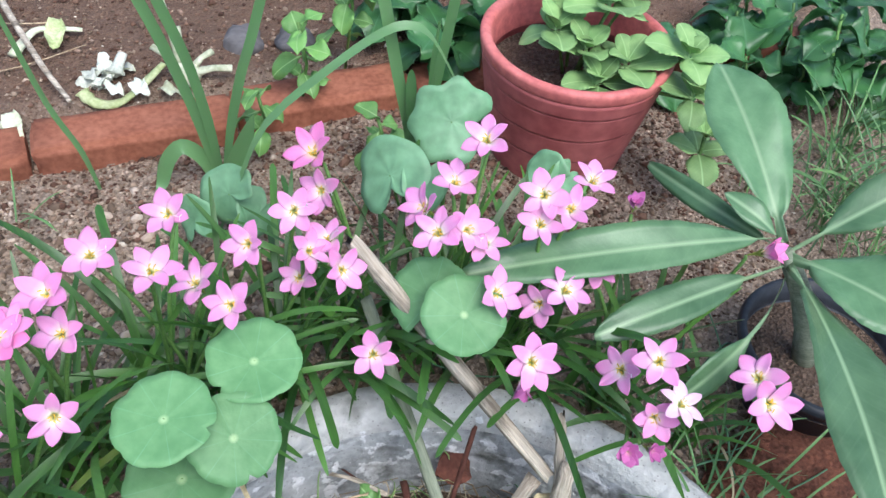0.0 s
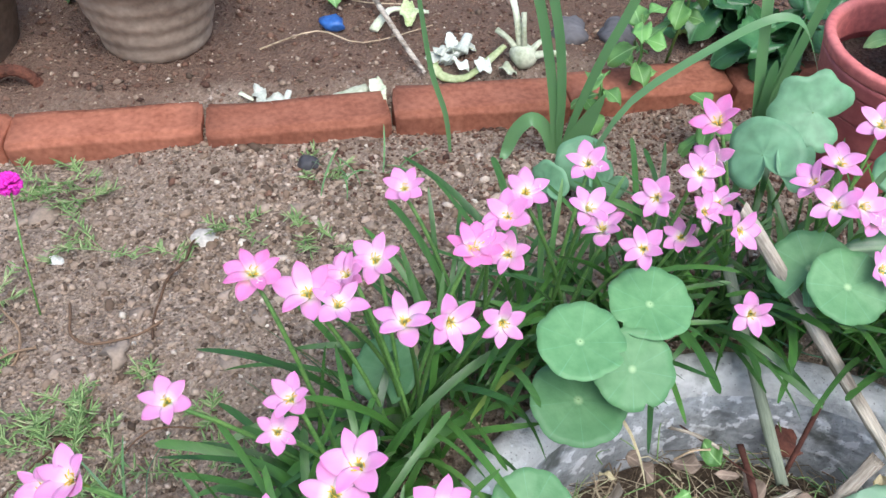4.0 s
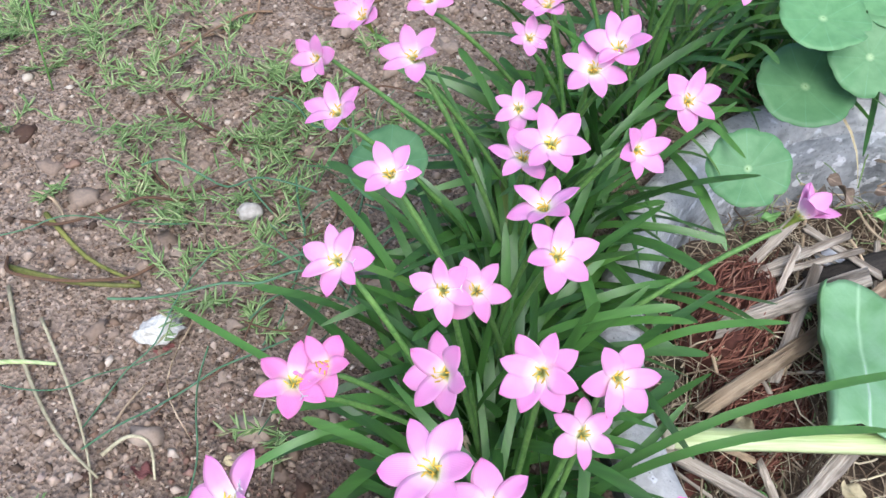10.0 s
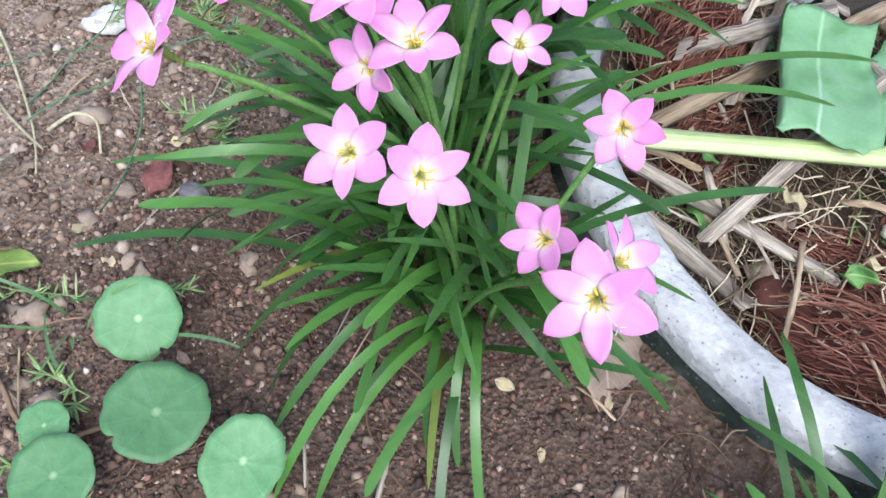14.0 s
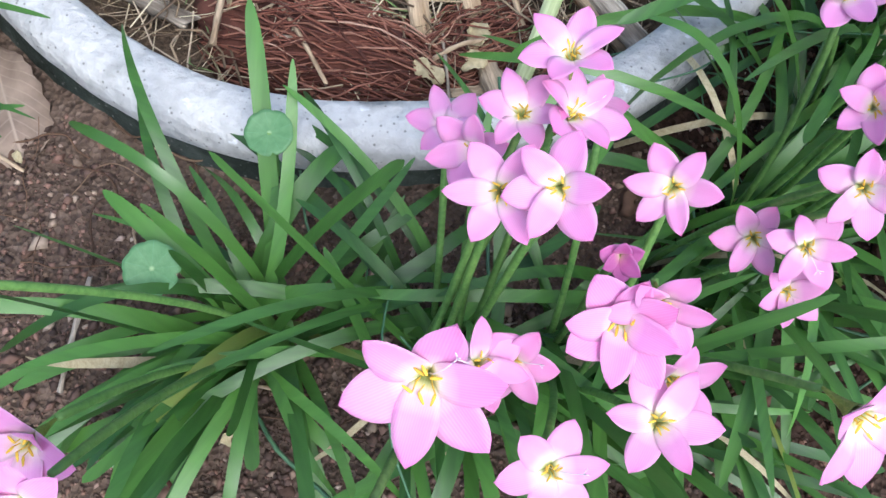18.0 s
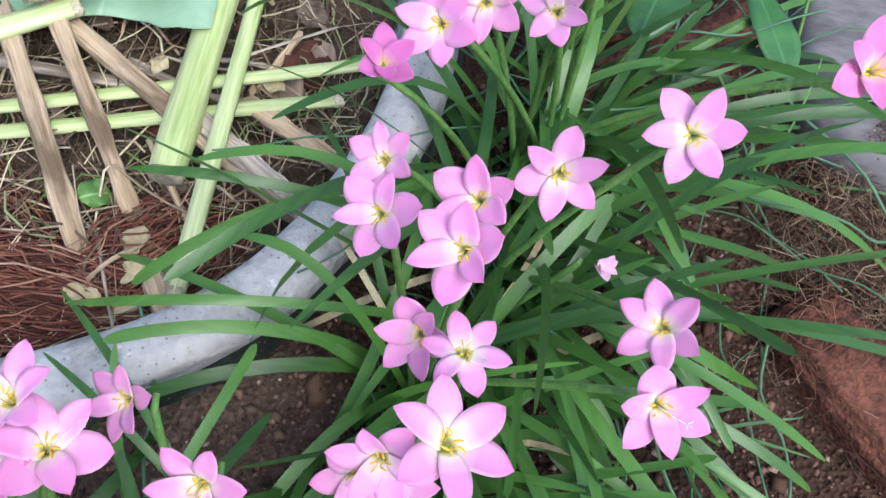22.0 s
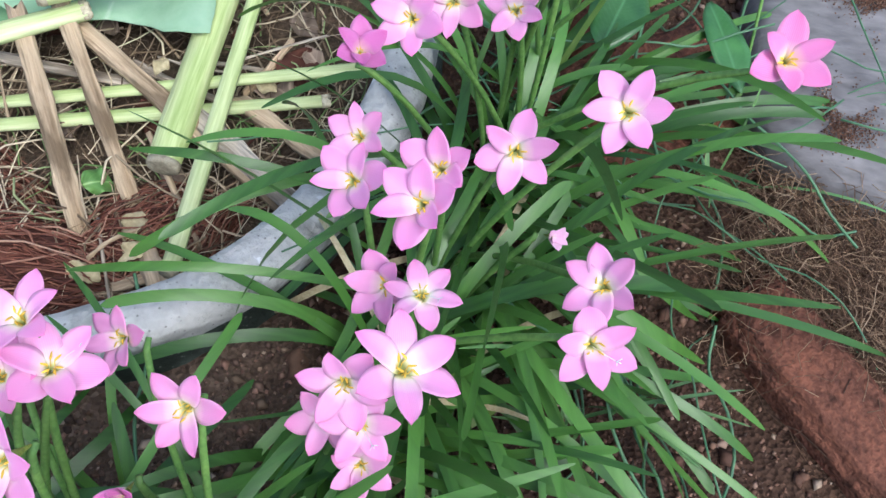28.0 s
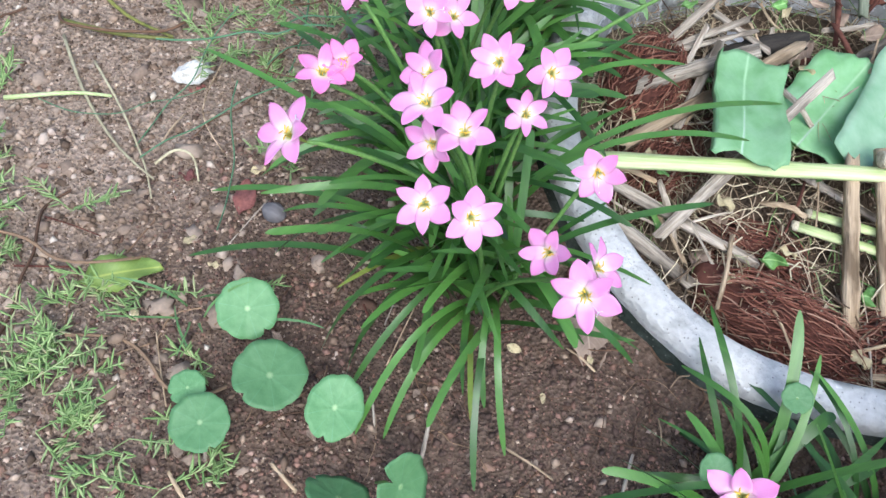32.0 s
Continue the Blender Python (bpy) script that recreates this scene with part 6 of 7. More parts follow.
def husk(x, y, z, size, turn, seed, label):
    ob = root("coconut_husk", (x, y, z), label, "husk", turn=Matrix.Rotation(radians(turn), 4, "Z"))
    part("body", moved(rock(seed, 0.3, 3), Matrix.Diagonal((*size, 1))), HUSK, ob)
    r = random.Random(seed)
    bits = []
    for i in range(360):
        a, u = r.uniform(0, math.pi), r.uniform(-0.95, 0.8)
        L = r.uniform(0.25, 0.9)
        w = math.sqrt(max(0.05, 1 - u * u))
        pts = []
        drift, lift = r.gauss(0, 0.4), r.choice((r.uniform(1.0, 1.12), r.uniform(1.0, 1.3)))
        for k in range(5):
            s = u + L * k / 4
            ww = math.sqrt(max(0.04, 1 - min(1, s * s)))
            aa = a + drift * k / 4
            pts.append((s * size[0], ww * math.cos(aa) * size[1] * lift + r.gauss(0, 0.0018), ww * math.sin(aa) * size[2] * lift + 0.003 * k * r.random()))
        bits.append(tube(pts, [0.0005, 0.0009, 0.0008, 0.0006, 0.0002], 4, cap=False))
    fib = part("fibre_mat", join(bits), FIBRE, ob)
    fib["kind"] = "stuff"


husk(0.065, -0.075, -0.026, (0.095, 0.038, 0.034), -8, 1, "torn red-brown coconut husk with loose fibres")
husk(0.17, -0.05, -0.035, (0.06, 0.035, 0.03), 25, 2, "torn red-brown coconut husk with loose fibres")
husk(-0.14, 0.15, -0.02, (0.06, 0.04, 0.034), 75, 3, "tangle of red-brown coconut fibre by the rim")
husk(0.03, -0.01, -0.04, (0.07, 0.04, 0.028), -20, 4, "dark coconut husk under straw")
husk(-0.1, 0.06, -0.035, (0.06, 0.04, 0.03), 60, 5, "dark coconut husk under straw")


def straw():
    r = random.Random(31)
    bits = []
    for i in range(2300):
        rad, a = 0.262 * math.sqrt(r.random()), r.uniform(0, 2 * math.pi)
        x, y = CX + rad * math.cos(a), CY + rad * math.sin(a)
        L, h = r.uniform(0.015, 0.1), r.uniform(0, math.pi)
        if x > CX + 0.09 and y > 0.02 and r.random() < 0.5:
            continue
        b = r.gauss(0, 0.7)
        z = -0.027 + r.uniform(0, 0.03) - 0.055 * max(0, min(1, (y - CY - 0.06) / 0.12))
        pts = []
        for k in range(4):
            s = (k / 3 - 0.5) * L
            px, py = x + s * math.cos(h + b * k / 3), y + s * math.sin(h + b * k / 3)
            e = math.hypot(px - CX, py - CY)
            if e > 0.265:
                px, py = CX + (px - CX) * 0.265 / e, CY + (py - CY) * 0.265 / e
            pts.append((px, py, z + r.gauss(0, 0.003)))
        bits.append(tube(pts, r.choice((0.0003, 0.0003, 0.0004, 0.0005, 0.0006, 0.0009)), 4, r.choice((0.4, 1.0)), cap=False))
    ob = put("straw", mesh("straw", *join(bits), STRAW))
    tagged(ob, "dry straw, twigs and grass scattered in the planter", "straw", kind="stuff")
    bits = []
    for i in range(230):
        rad, a = 0.255 * math.sqrt(r.random()), r.uniform(0, 2 * math.pi)
        p = Vector((CX + rad * math.cos(a), CY + rad * math.sin(a), -0.02))
        h, e, L = r.uniform(0, 6.28), r.uniform(0.1, 0.9), r.uniform(0.02, 0.07)
        pts = [p]
        for k in range(4):
            h += r.gauss(0, 0.5)
            p = p + Vector((math.cos(h), math.sin(h), e - 0.3 * k)) * L / 4
            q = math.hypot(p.x - CX, p.y - CY)
            if q > 0.265:
                p.x, p.y = CX + (p.x - CX) * 0.265 / q, CY + (p.y - CY) * 0.265 / q
            p.z = max(p.z, -0.024)
            pts.append(p.copy())
        bits.append(tube(pts, [0.0007, 0.0008, 0.0007, 0.0005, 0.0002], 4, 0.5, cap=False))
    tagged(put("grass_strands", mesh("grass_strands", *join(bits), WEED)), "thin green weed strands growing through the straw", "grass", kind="stuff")


straw()


def wood_chips():
    r = random.Random(77)
    for i in range(46):
        rad, a = 0.25 * math.sqrt(r.random()), r.uniform(0, 2 * math.pi)
        x, y = CX + rad * math.cos(a), CY + rad * math.sin(a)
        L = r.uniform(0.02, 0.05)
        me = leaf_mesh("flake", L, L * r.uniform(0.2, 0.4), r.uniform(-0.8, 1.2), r.choice((DEADLEAF, DEADLEAF, HUSK)), 0.4, 0.3, i)
        ob = put("dead_leaf_flake", me, None, Matrix.Translation((x, y, -0.018 + r.uniform(0, 0.012))) @ Matrix.Rotation(r.uniform(0, 6.28), 4, "Z") @ Matrix.Rotation(r.gauss(0, 0.3), 4, "X"))
        tagged(ob, "curled brown dead leaf piece in the planter", "leaf", "dead leaf pieces in the planter")


wood_chips()

def litter():
    """Twigs, pale stalk ends and papery scraps strewn over the straw."""
    r = random.Random(41)
    for i in range(64):
        rad, a = 0.235 * math.sqrt(r.random()), r.uniform(0, 2 * math.pi)
        x, y = CX + rad * math.cos(a), CY + rad * math.sin(a)
        L, h = r.uniform(0.03, 0.09), r.uniform(0, 6.28)
        p, q = Vector((x, y, -0.012 + r.uniform(0, 0.02))), Vector((x + L * math.cos(h), y + L * math.sin(h), -0.012 + r.uniform(0, 0.024)))
        e = math.hypot(q.x - CX, q.y - CY)
        if e > 0.262:
            q.x, q.y = CX + (q.x - CX) * 0.262 / e, CY + (q.y - CY) * 0.262 / e
        pole("twig", p, q, r.choice((0.0012, 0.0016, 0.0022, 0.0034)), r.choice((DRY, GREYWOOD, GREYWOOD, DRY, HUSK)), "dry broken twig among the straw", "twig", 0.8, 6, r.uniform(-0.004, 0.008), "twigs in the planter", 0.2, i)
    for i in range(34):
        rad, a = 0.24 * math.sqrt(r.random()), r.uniform(0, 2 * math.pi)
        L = r.uniform(0.014, 0.034)
        me = leaf_mesh("scrap", L, L * r.uniform(0.22, 0.45), r.uniform(-1.0, 1.4), r.choice((STRAWLEAF, STRAWLEAF, LIGHTLEAF)), 0.5, 0.3, i)
        tagged(put("leaf_scrap", me, None, Matrix.Translation((CX + rad * math.cos(a), CY + rad * math.sin(a), -0.002 + r.uniform(0, 0.012))) @ Matrix.Rotation(r.uniform(0, 6.28), 4, "Z") @ Matrix.Rotation(r.gauss(0, 0.4), 4, "X")), "papery leaf scrap among the straw", "leaf", "leaf scraps in the planter")


litter()

# torn papery leaf base at the foot of the long stems
for i, (x, y, a, L) in enumerate(((0.16, -0.062, 70, 0.026), (0.157, -0.078, 40, 0.022), (0.146, -0.09, 160, 0.024))):
    me = leaf_mesh("scrap", L, L * 0.3, 0.9 - 0.4 * i, STRAWLEAF, 0.6, 0.3, i, 0.1, 16)
    tagged(put("leaf_scrap", me, None, Matrix.Translation((x, y, 0.0)) @ Matrix.Rotation(radians(a), 4, "Z") @ Matrix.Rotation(-0.4, 4, "Y")), "torn papery leaf scrap beside the cut stems", "leaf", "leaf scraps in the planter")

# ---- on the soil ----
def flat_leaf(name, x, y, turn, length, wide, material, label, bend=0.3, tip=0.0):
    ob = put(name, leaf_mesh(name, length, wide, bend, material, 0.4, 0.2, 3, 0.05, 20), None, Matrix.Translation((x, y, ground(x, y) + 0.008)) @ Matrix.Rotation(radians(turn), 4, "Z") @ Matrix.Rotation(radians(tip), 4, "Y"))
    return tagged(ob, label, "leaf")


flat_leaf("dead_leaf", -0.132, -0.122, -62, 0.092, 0.023, DEADLEAF, "large pinkish brown dead leaf on damp soil")
flat_leaf("yellow_leaf", -0.545, -0.31, 35, 0.075, 0.017, OLIVELEAF, "fallen olive yellow leaf on the soil", 0.3, -10)
flat_leaf("red_leaf", -0.455, -0.155, -80, 0.035, 0.011, REDLEAF, "small dry reddish leaf on the soil")
flat_leaf("dead_leaf", -0.176, -0.124, 30, 0.022, 0.009, STRAWLEAF, "shrivelled pale dead leaf beside the tuft", 1.2)
flat_leaf("dead_leaf", -0.134, -0.135, 100, 0.03, 0.007, REDLEAF, "shrivelled brown dead leaf beside the tuft", 1.0, -20)
flat_leaf("dead_leaf", -0.14, -0.1, 60, 0.04, 0.006, DEADLEAF, "curled narrow dead leaf beside the tuft", 1.0, -30)
flat_leaf("dead_leaf", -0.05, -0.09, 40, 0.03, 0.01, DEADLEAF, "small dry leaf at the planter rim")


def soil_litter():
    """Small dead leaf pieces and twig ends lying on the damp soil."""
    r = random.Random(61)
    shapes = [leaf_mesh("leaf_piece", 1.0, r.uniform(0.22, 0.4), r.uniform(-0.6, 1.0), (DEADLEAF, REDLEAF, DEADLEAF, STRAWLEAF)[i % 4], 0.5, 0.3, i, 0.1, 10) for i in range(8)]
    for i in range(85):
        x, y = r.uniform(-0.62, 0.2), r.uniform(-0.5, -0.05)
        if math.hypot(x - CX, y - CY) < 0.35 or (x < -0.3 and r.random() < 0.4):
            continue
        ob = put("leaf_piece", shapes[r.randrange(8)], None, Matrix.Translation((x, y, ground(x, y) + 0.003)) @ Matrix.Rotation(r.uniform(0, 6.28), 4, "Z") @ Matrix.Rotation(r.gauss(0, 0.3), 4, "X") @ Matrix.Scale(r.uniform(0.008, 0.02), 4))
        tagged(ob, "small dry leaf piece on damp soil", "leaf", "leaf pieces on the soil")
    for i in range(34):
        x, y = r.uniform(-0.6, 0.2), r.uniform(-0.48, -0.1)
        a, L = r.uniform(0, 6.28), r.uniform(0.02, 0.07)
        q = (x + L * math.cos(a), y + L * math.sin(a))
        if math.hypot(x - CX, y - CY) < 0.36 or math.hypot(q[0] - CX, q[1] - CY) < 0.36:
            continue
        pole("twig", (x, y, ground(x, y) + 0.003), (*q, ground(*q) + 0.004), r.choice((0.0007, 0.0011, 0.0016)), r.choice((DRY, HUSK, GREYWOOD)), "thin dry twig on damp soil", "twig", 0.8, 6, r.uniform(0, 0.004), "twigs on the soil", 0.2, i)


soil_litter()


def succulent(x, y, seed):
    r = random.Random(seed)
    ob = root("rosette_weed", (x, y, ground(x, y)), "small pale green fleshy rosette weed", "plant")
    shape = leaf_mesh("leaf", 0.018, 0.0046, 0.5, JADE, 0.0, 0.12, 1, 0, 14, 0.12, 0.6, 1.5)
    for cx, cy, cz in ((0, 0, 0.06), (0.02, -0.012, 0.052), (-0.016, -0.018, 0.045)):
        stem = part("stem", tube([(cx * 0.2, cy * 0.2, 0), (cx, cy, cz)], 0.0015, 6), STALK, ob)
        for k in range(9):
            put("leaf", shape, stem, Matrix.Translation((cx, cy, cz)) @ Matrix.Rotation(k * 0.7 + r.uniform(-0.2, 0.2), 4, "Z") @ Matrix.Rotation(radians(-12 - 25 * (k % 2)), 4, "Y") @ Matrix.Scale(r.uniform(0.7, 1.1), 4))


succulent(-0.158, -0.39, 1)


def globe_flower(x, y, z, foot, material, label):
    g = Vector((*foot, ground(*foot)))
    ob = root("globe_flower", g, label, "flower")
    h = Vector((x, y, z)) - g
    part("stalk", tube([(0, 0, 0), h * 0.4 + Vector((0, 0, 0.015)), h], 0.0011, 6), STALK, ob)
    r = random.Random(int(1000 * abs(x)))
    bits = []
    for i in range(190):
        t = Vector((r.gauss(0, 1), r.gauss(0, 1), r.gauss(0.4, 1))).normalized()
        bits.append(tube([t * 0.004, t * 0.011, t * 0.0135], [0.0014, 0.0021, 0.0006], 5))
    part("head", moved(join(bits), Matrix.Translation(h)), material, ob)


globe_flower(-0.739, 0.433, 0.119, (-0.7, 0.36), MAGENTA, "magenta globe-shaped bloom on a thin stalk")
globe_flower(-0.9, 0.475, 0.12, (-0.76, 0.33), PINKBLOOM, "pink globe-shaped bloom on a thin stalk")
globe_flower(-0.88, 0.2, 0.12, (-0.83, 0.13), MAGENTA, "magenta globe-shaped bloom on a thin stalk")


def sprig(r, x, y, size):
    bits = []
    g = ground(x, y)
    for s in range(r.randrange(2, 5)):
        a, L = r.uniform(0, 6.28), size * r.uniform(0.6, 1.3)
        d = Vector((math.cos(a), math.sin(a), r.uniform(0.15, 0.7)))
        pts = [Vector((x, y, g)) + d * L * k / 3 for k in range(4)]
        bits.append(tube(pts, 0.0006, 4, cap=False))
        for k in range(16):
            p = Vector((x, y, g)) + d * L * (0.25 + 0.75 * k / 15)
            b = a + r.uniform(-2, 2)
            t = Vector((math.cos(b), math.sin(b), r.uniform(0.1, 0.9))).normalized() * r.uniform(0.007, 0.017)
            bits.append(tube([p, p + t * 0.5, p + t], [0.0006, 0.0012, 0.0003], 4, 0.5, cap=False))
    return bits


def weeds():
    r = random.Random(5)
    bits = []
    for i in range(700):
        x, y = r.uniform(-1.15, -0.36), r.uniform(-0.5, 0.6)
        dens = noise.noise(Vector((x * 3.3, y * 3.3, 1.7)))
        if r.random() > 0.3 + 1.2 * dens + 0.5 * max(0, -0.62 - x) * 3 or beyond(x, y) > -0.02 or (y > 0.3 and x > -0.72 and r.random() < 0.85) or x > -0.4 + 0.12 * r.random() or r.random() > min((x + 1.15) / 0.25, (y + 0.5) / 0.15, 1):
            continue
        bits += sprig(r, x, y, r.uniform(0.018, 0.055))
    for x, y in ((-0.656, 0.074), (-0.65, 0.06), (-0.744, 0.12), (-0.553, 0.049), (-0.56, 0.06), (-0.576, -0.024), (-0.63, 0.26), (-0.91, 0.19), (-0.9, 0.21), (-0.75, 0.3), (-0.57, 0.17), (-0.7, 0.148), (-0.58, 0.107), (-0.64, 0.085)):
        bits += sprig(r, x, y, 0.06) + sprig(r, x + 0.012, y - 0.01, 0.05)
    for x, y in ((-0.41, -0.25), (-0.4, -0.33), (-0.36, -0.4), (-0.5, 0.63), (-0.47, 0.62), (-0.44, -0.1), (-0.49, -0.38), (-0.46, -0.42)):
        bits += sprig(r, x, y, 0.03)
    for k in range(30):
        bits += sprig(r, r.uniform(-0.8, -0.5), r.uniform(-0.45, -0.22), r.uniform(0.035, 0.07))
    ob = put("weeds", mesh("weeds", *join(bits), WEED))
    tagged(ob, "small feathery green seedlings and weeds on the soil", "weeds", kind="stuff")


weeds()


def gravel(n, seed, x0, x1, y0, y1, material, label, scale=1.0, lumpy=0):
    r = np.random.RandomState(seed)
    x, y = r.uniform(x0, x1, n), r.uniform(y0, y1, n)
    keep = np.hypot(x - CX, y - CY) > 0.334
    rim = np.minimum(np.minimum(x - x0, x1 - x), np.minimum(y - y0, y1 - y))
    keep &= r.rand(n) < rim / 0.12
    keep &= (x < 0.36) | (y > 0.2) | (r.rand(n) < (0.8 if material is REDGRIT else 0.15))
    keep &= (-0.367 * x + 0.93 * y < 0.86) | (r.rand(n) < 0.3)
    if material is GRAVEL:
        keep &= (np.hypot(x - 0.05, y + 0.32) > 0.5) | (r.rand(n) < (0.1 if lumpy else 0.3))
    x, y = x[keep], y[keep]
    s = scale * (0.0009 + 0.0017 * r.rand(len(x)) ** 2 + 0.0042 * (r.rand(len(x)) ** 12))
    base = np.array([(1, 0, 0), (-1, 0, 0), (0, 1, 0), (0, -1, 0), (0, 0, 1), (0, 0, -1)], float)
    tri = np.array([(0, 2, 4), (2, 1, 4), (1, 3, 4), (3, 0, 4), (2, 0, 5), (1, 2, 5), (3, 1, 5), (0, 3, 5)])
    forms = []
    if lumpy:
        for k in range(8):
            vf = rock(k + seed, 0.55 if lumpy == 1 else 1.1, lumpy)
            forms.append(np.array([tuple(v) for v in vf[0]]))
            tri = np.array(vf[1])
    size = len(forms[0]) if lumpy else 6
    vs, fs = [], []
    for i in range(len(x)):
        a = r.rand() * 6.28
        c, q = math.cos(a), math.sin(a)
        p = (forms[i % 8] if lumpy else base * (0.65 + 0.7 * r.rand(6, 1))) * s[i] * np.array((1.25, 0.9, 0.75 if lumpy < 2 else 0.5))
        vs.append(np.c_[p[:, 0] * c - p[:, 1] * q + x[i], p[:, 0] * q + p[:, 1] * c + y[i], p[:, 2] + ground(x[i], y[i]) + (0.05 if lumpy else 0.25) * s[i]])
        fs.append(tri + size * i)
    me = bpy.data.meshes.new("gravel")
    me.from_pydata(np.concatenate(vs).tolist(), [], np.concatenate(fs).tolist())
    me.materials.append(material)
    me.polygons.foreach_set("use_smooth", [True] * len(me.polygons))
    tagged(put("gravel", me), label, "gravel", kind="stuff")


gravel(66000, 3, -1.0, 0.85, -0.55, 1.1, GRAVEL, "coarse reddish grit and small pebbles over the soil")
gravel(34000, 7, -1.05, 0.5, 0.55, 1.25, REDGRIT, "red-brown soil crumbs behind the brick edging", 1.1)
gravel(14000, 31, 0.26, 0.9, -0.42, 0.42, REDGRIT, "red-brown soil crumbs beside the planter", 1.0)
gravel(46000, 4, -0.55, 0.65, -0.52, -0.08, DAMPGRIT, "dark damp crumbs and reddish grit before the planter", 0.72)
gravel(3000, 9, -1.0, 0.65, -0.52, 0.68, GRAVEL, "scattered reddish pebbles on the soil", 1.3, 1)
gravel(26000, 12, -1.0, -0.2, -0.52, 0.62, GRAVEL, "fine grit over the open soil", 0.85)
gravel(500, 10, -0.9, 0.4, -0.52, 0.3, CRUMB, "scattered lumps of soil", 1.4, 2)
gravel(700, 21, -0.95, -0.3, -0.45, 0.6, CLOD, "crumbly clods of brown soil", 2.4, 2)
gravel(9000, 6, -0.66, 0.1, 0.36, 0.72, GRAVEL, "pinkish beige pebbles before the brick edging", 1.3, 1)


def tendrils(name, label, spots, count, radius, reach, material, seed, category, thin=0.0006, lift=0.02, wig=0.7):
    r = random.Random(seed)
    bits = []
    for x0, y0 in spots:
        for i in range(count):
            a = r.uniform(0, 6.28)
            p = Vector((x0 + r.gauss(0, radius), y0 + r.gauss(0, radius), 0))
            p.z = ground(p.x, p.y) + r.uniform(0.002, lift)
            pts = [p.copy()]
            for k in range(6):
                a += r.gauss(0, wig)
                p = p + Vector((math.cos(a), math.sin(a), r.gauss(0, 0.35))) * reach / 6
                p.z = max(p.z, ground(p.x, p.y) + 0.001)
                pts.append(p.copy())
            bits.append(tube(smooth_line(pts, 3) if thin > 0.0004 else pts, thin * r.uniform(0.6, 1.5), 4, cap=False))
    tagged(put(name, mesh(name, *join(bits), material)), label, category, kind="stuff")


tendrils("root_tangle", "tangle of dry tan roots pulled up beside the bricks", [(0.62, -0.08), (0.66, -0.12), (0.61, -0.13), (0.65, -0.06), (0.69, -0.14), (0.67, -0.03), (0.7, -0.05)], 230, 0.022, 0.07, ROOT, 4, "roots", 0.00026, 0.035, 1.0)
tendrils("dry_runners", "dry brown runners lying over the soil", [(-0.55, 0.2), (-0.5, 0.05), (-0.62, -0.1), (-0.6, 0.3), (-0.5, -0.3), (-0.65, -0.3)], 4, 0.07, 0.16, ROOT, 6, "runners", 0.0013, 0.006, 0.4)
tendrils("dry_runners", "thin dry grass and rootlets on damp soil", [(-0.1, -0.22), (-0.15, -0.3), (0.0, -0.2), (-0.03, -0.35), (-0.3, -0.3), (-0.35, -0.2), (0.1, -0.36), (0.28, -0.36)], 9, 0.035, 0.06, ROOT, 8, "runners", 0.0005, 0.004, 0.5)
tendrils("green_runners", "thin blue-green grass runners among the lilies", [(0.4, -0.02), (0.5, -0.05), (0.6, 0.0), (0.45, -0.2), (0.2, -0.36), (-0.48, 0.1), (0.25, 0.4), (0.3, 0.36), (0.34, 0.33), (0.56, 0.05), (0.5, -0.14), (-0.5, -0.02)], 10, 0.04, 0.17, BLUEGRASS, 9, "grass", 0.0009, 0.06, 0.25)


def grass_tuft(x, y, count, length, seed):
    r = random.Random(seed)
    ob = root("grass_tuft", (x, y, ground(x, y)), "wild green grass tuft at the bed's edge", "grass")
    for i in range(count):
        L = length * r.uniform(0.5, 1.2)
        put("blade", GRASSES[r.randrange(8)], ob, Matrix.Translation((r.gauss(0, 0.015), r.gauss(0, 0.015), 0)) @ Matrix.Rotation(r.uniform(0, 6.28), 4, "Z") @ Matrix.Rotation(radians(r.uniform(-5, 30)), 4, "Y") @ Matrix.Diagonal((L, 0.06, L, 1)))


GRASSES = [blade_mesh("grass_blade", 0.4 + 0.25 * (i % 5), 0.4 + 0.3 * (i % 3), 80 + i, 0.02, GRASS, 0.4) for i in range(8)]
GRASS_SPOTS = ((0.52, 0.72, 30, 0.14), (0.56, 0.66, 26, 0.13), (0.6, 0.74, 26, 0.14), (0.47, 0.79, 18, 0.12), (0.58, 0.84, 26, 0.15), (0.65, 0.8, 26, 0.15), (0.62, 0.9, 24, 0.14), (0.55, 0.77, 20, 0.13), (0.16, 0.36, 10, 0.1), (0.24, 0.39, 12, 0.1), (0.3, 0.41, 12, 0.1), (0.2, 0.375, 16, 0.12), (0.26, 0.36, 16, 0.13), (0.31, 0.35, 16, 0.13), (0.35, 0.31, 14, 0.12))
MORE_GRASS = ((0.11, 0.4, 8, 0.08), (0.22, 0.34, 9, 0.09), (0.05, 0.31, 8, 0.07), (0.27, 0.3, 9, 0.07), (-0.47, 0.62, 6, 0.06), (-0.4, 0.63, 6, 0.07), (0.45, -0.2, 10, 0.12), (0.58, -0.02, 8, 0.1), (-0.5, 0.14, 8, 0.1), (-0.46, 0.02, 6, 0.1), (-0.42, -0.3, 8, 0.08), (0.28, -0.36, 8, 0.08))
for i, (x, y, c, L) in enumerate(GRASS_SPOTS + MORE_GRASS):
    grass_tuft(x, y, c, L, i)

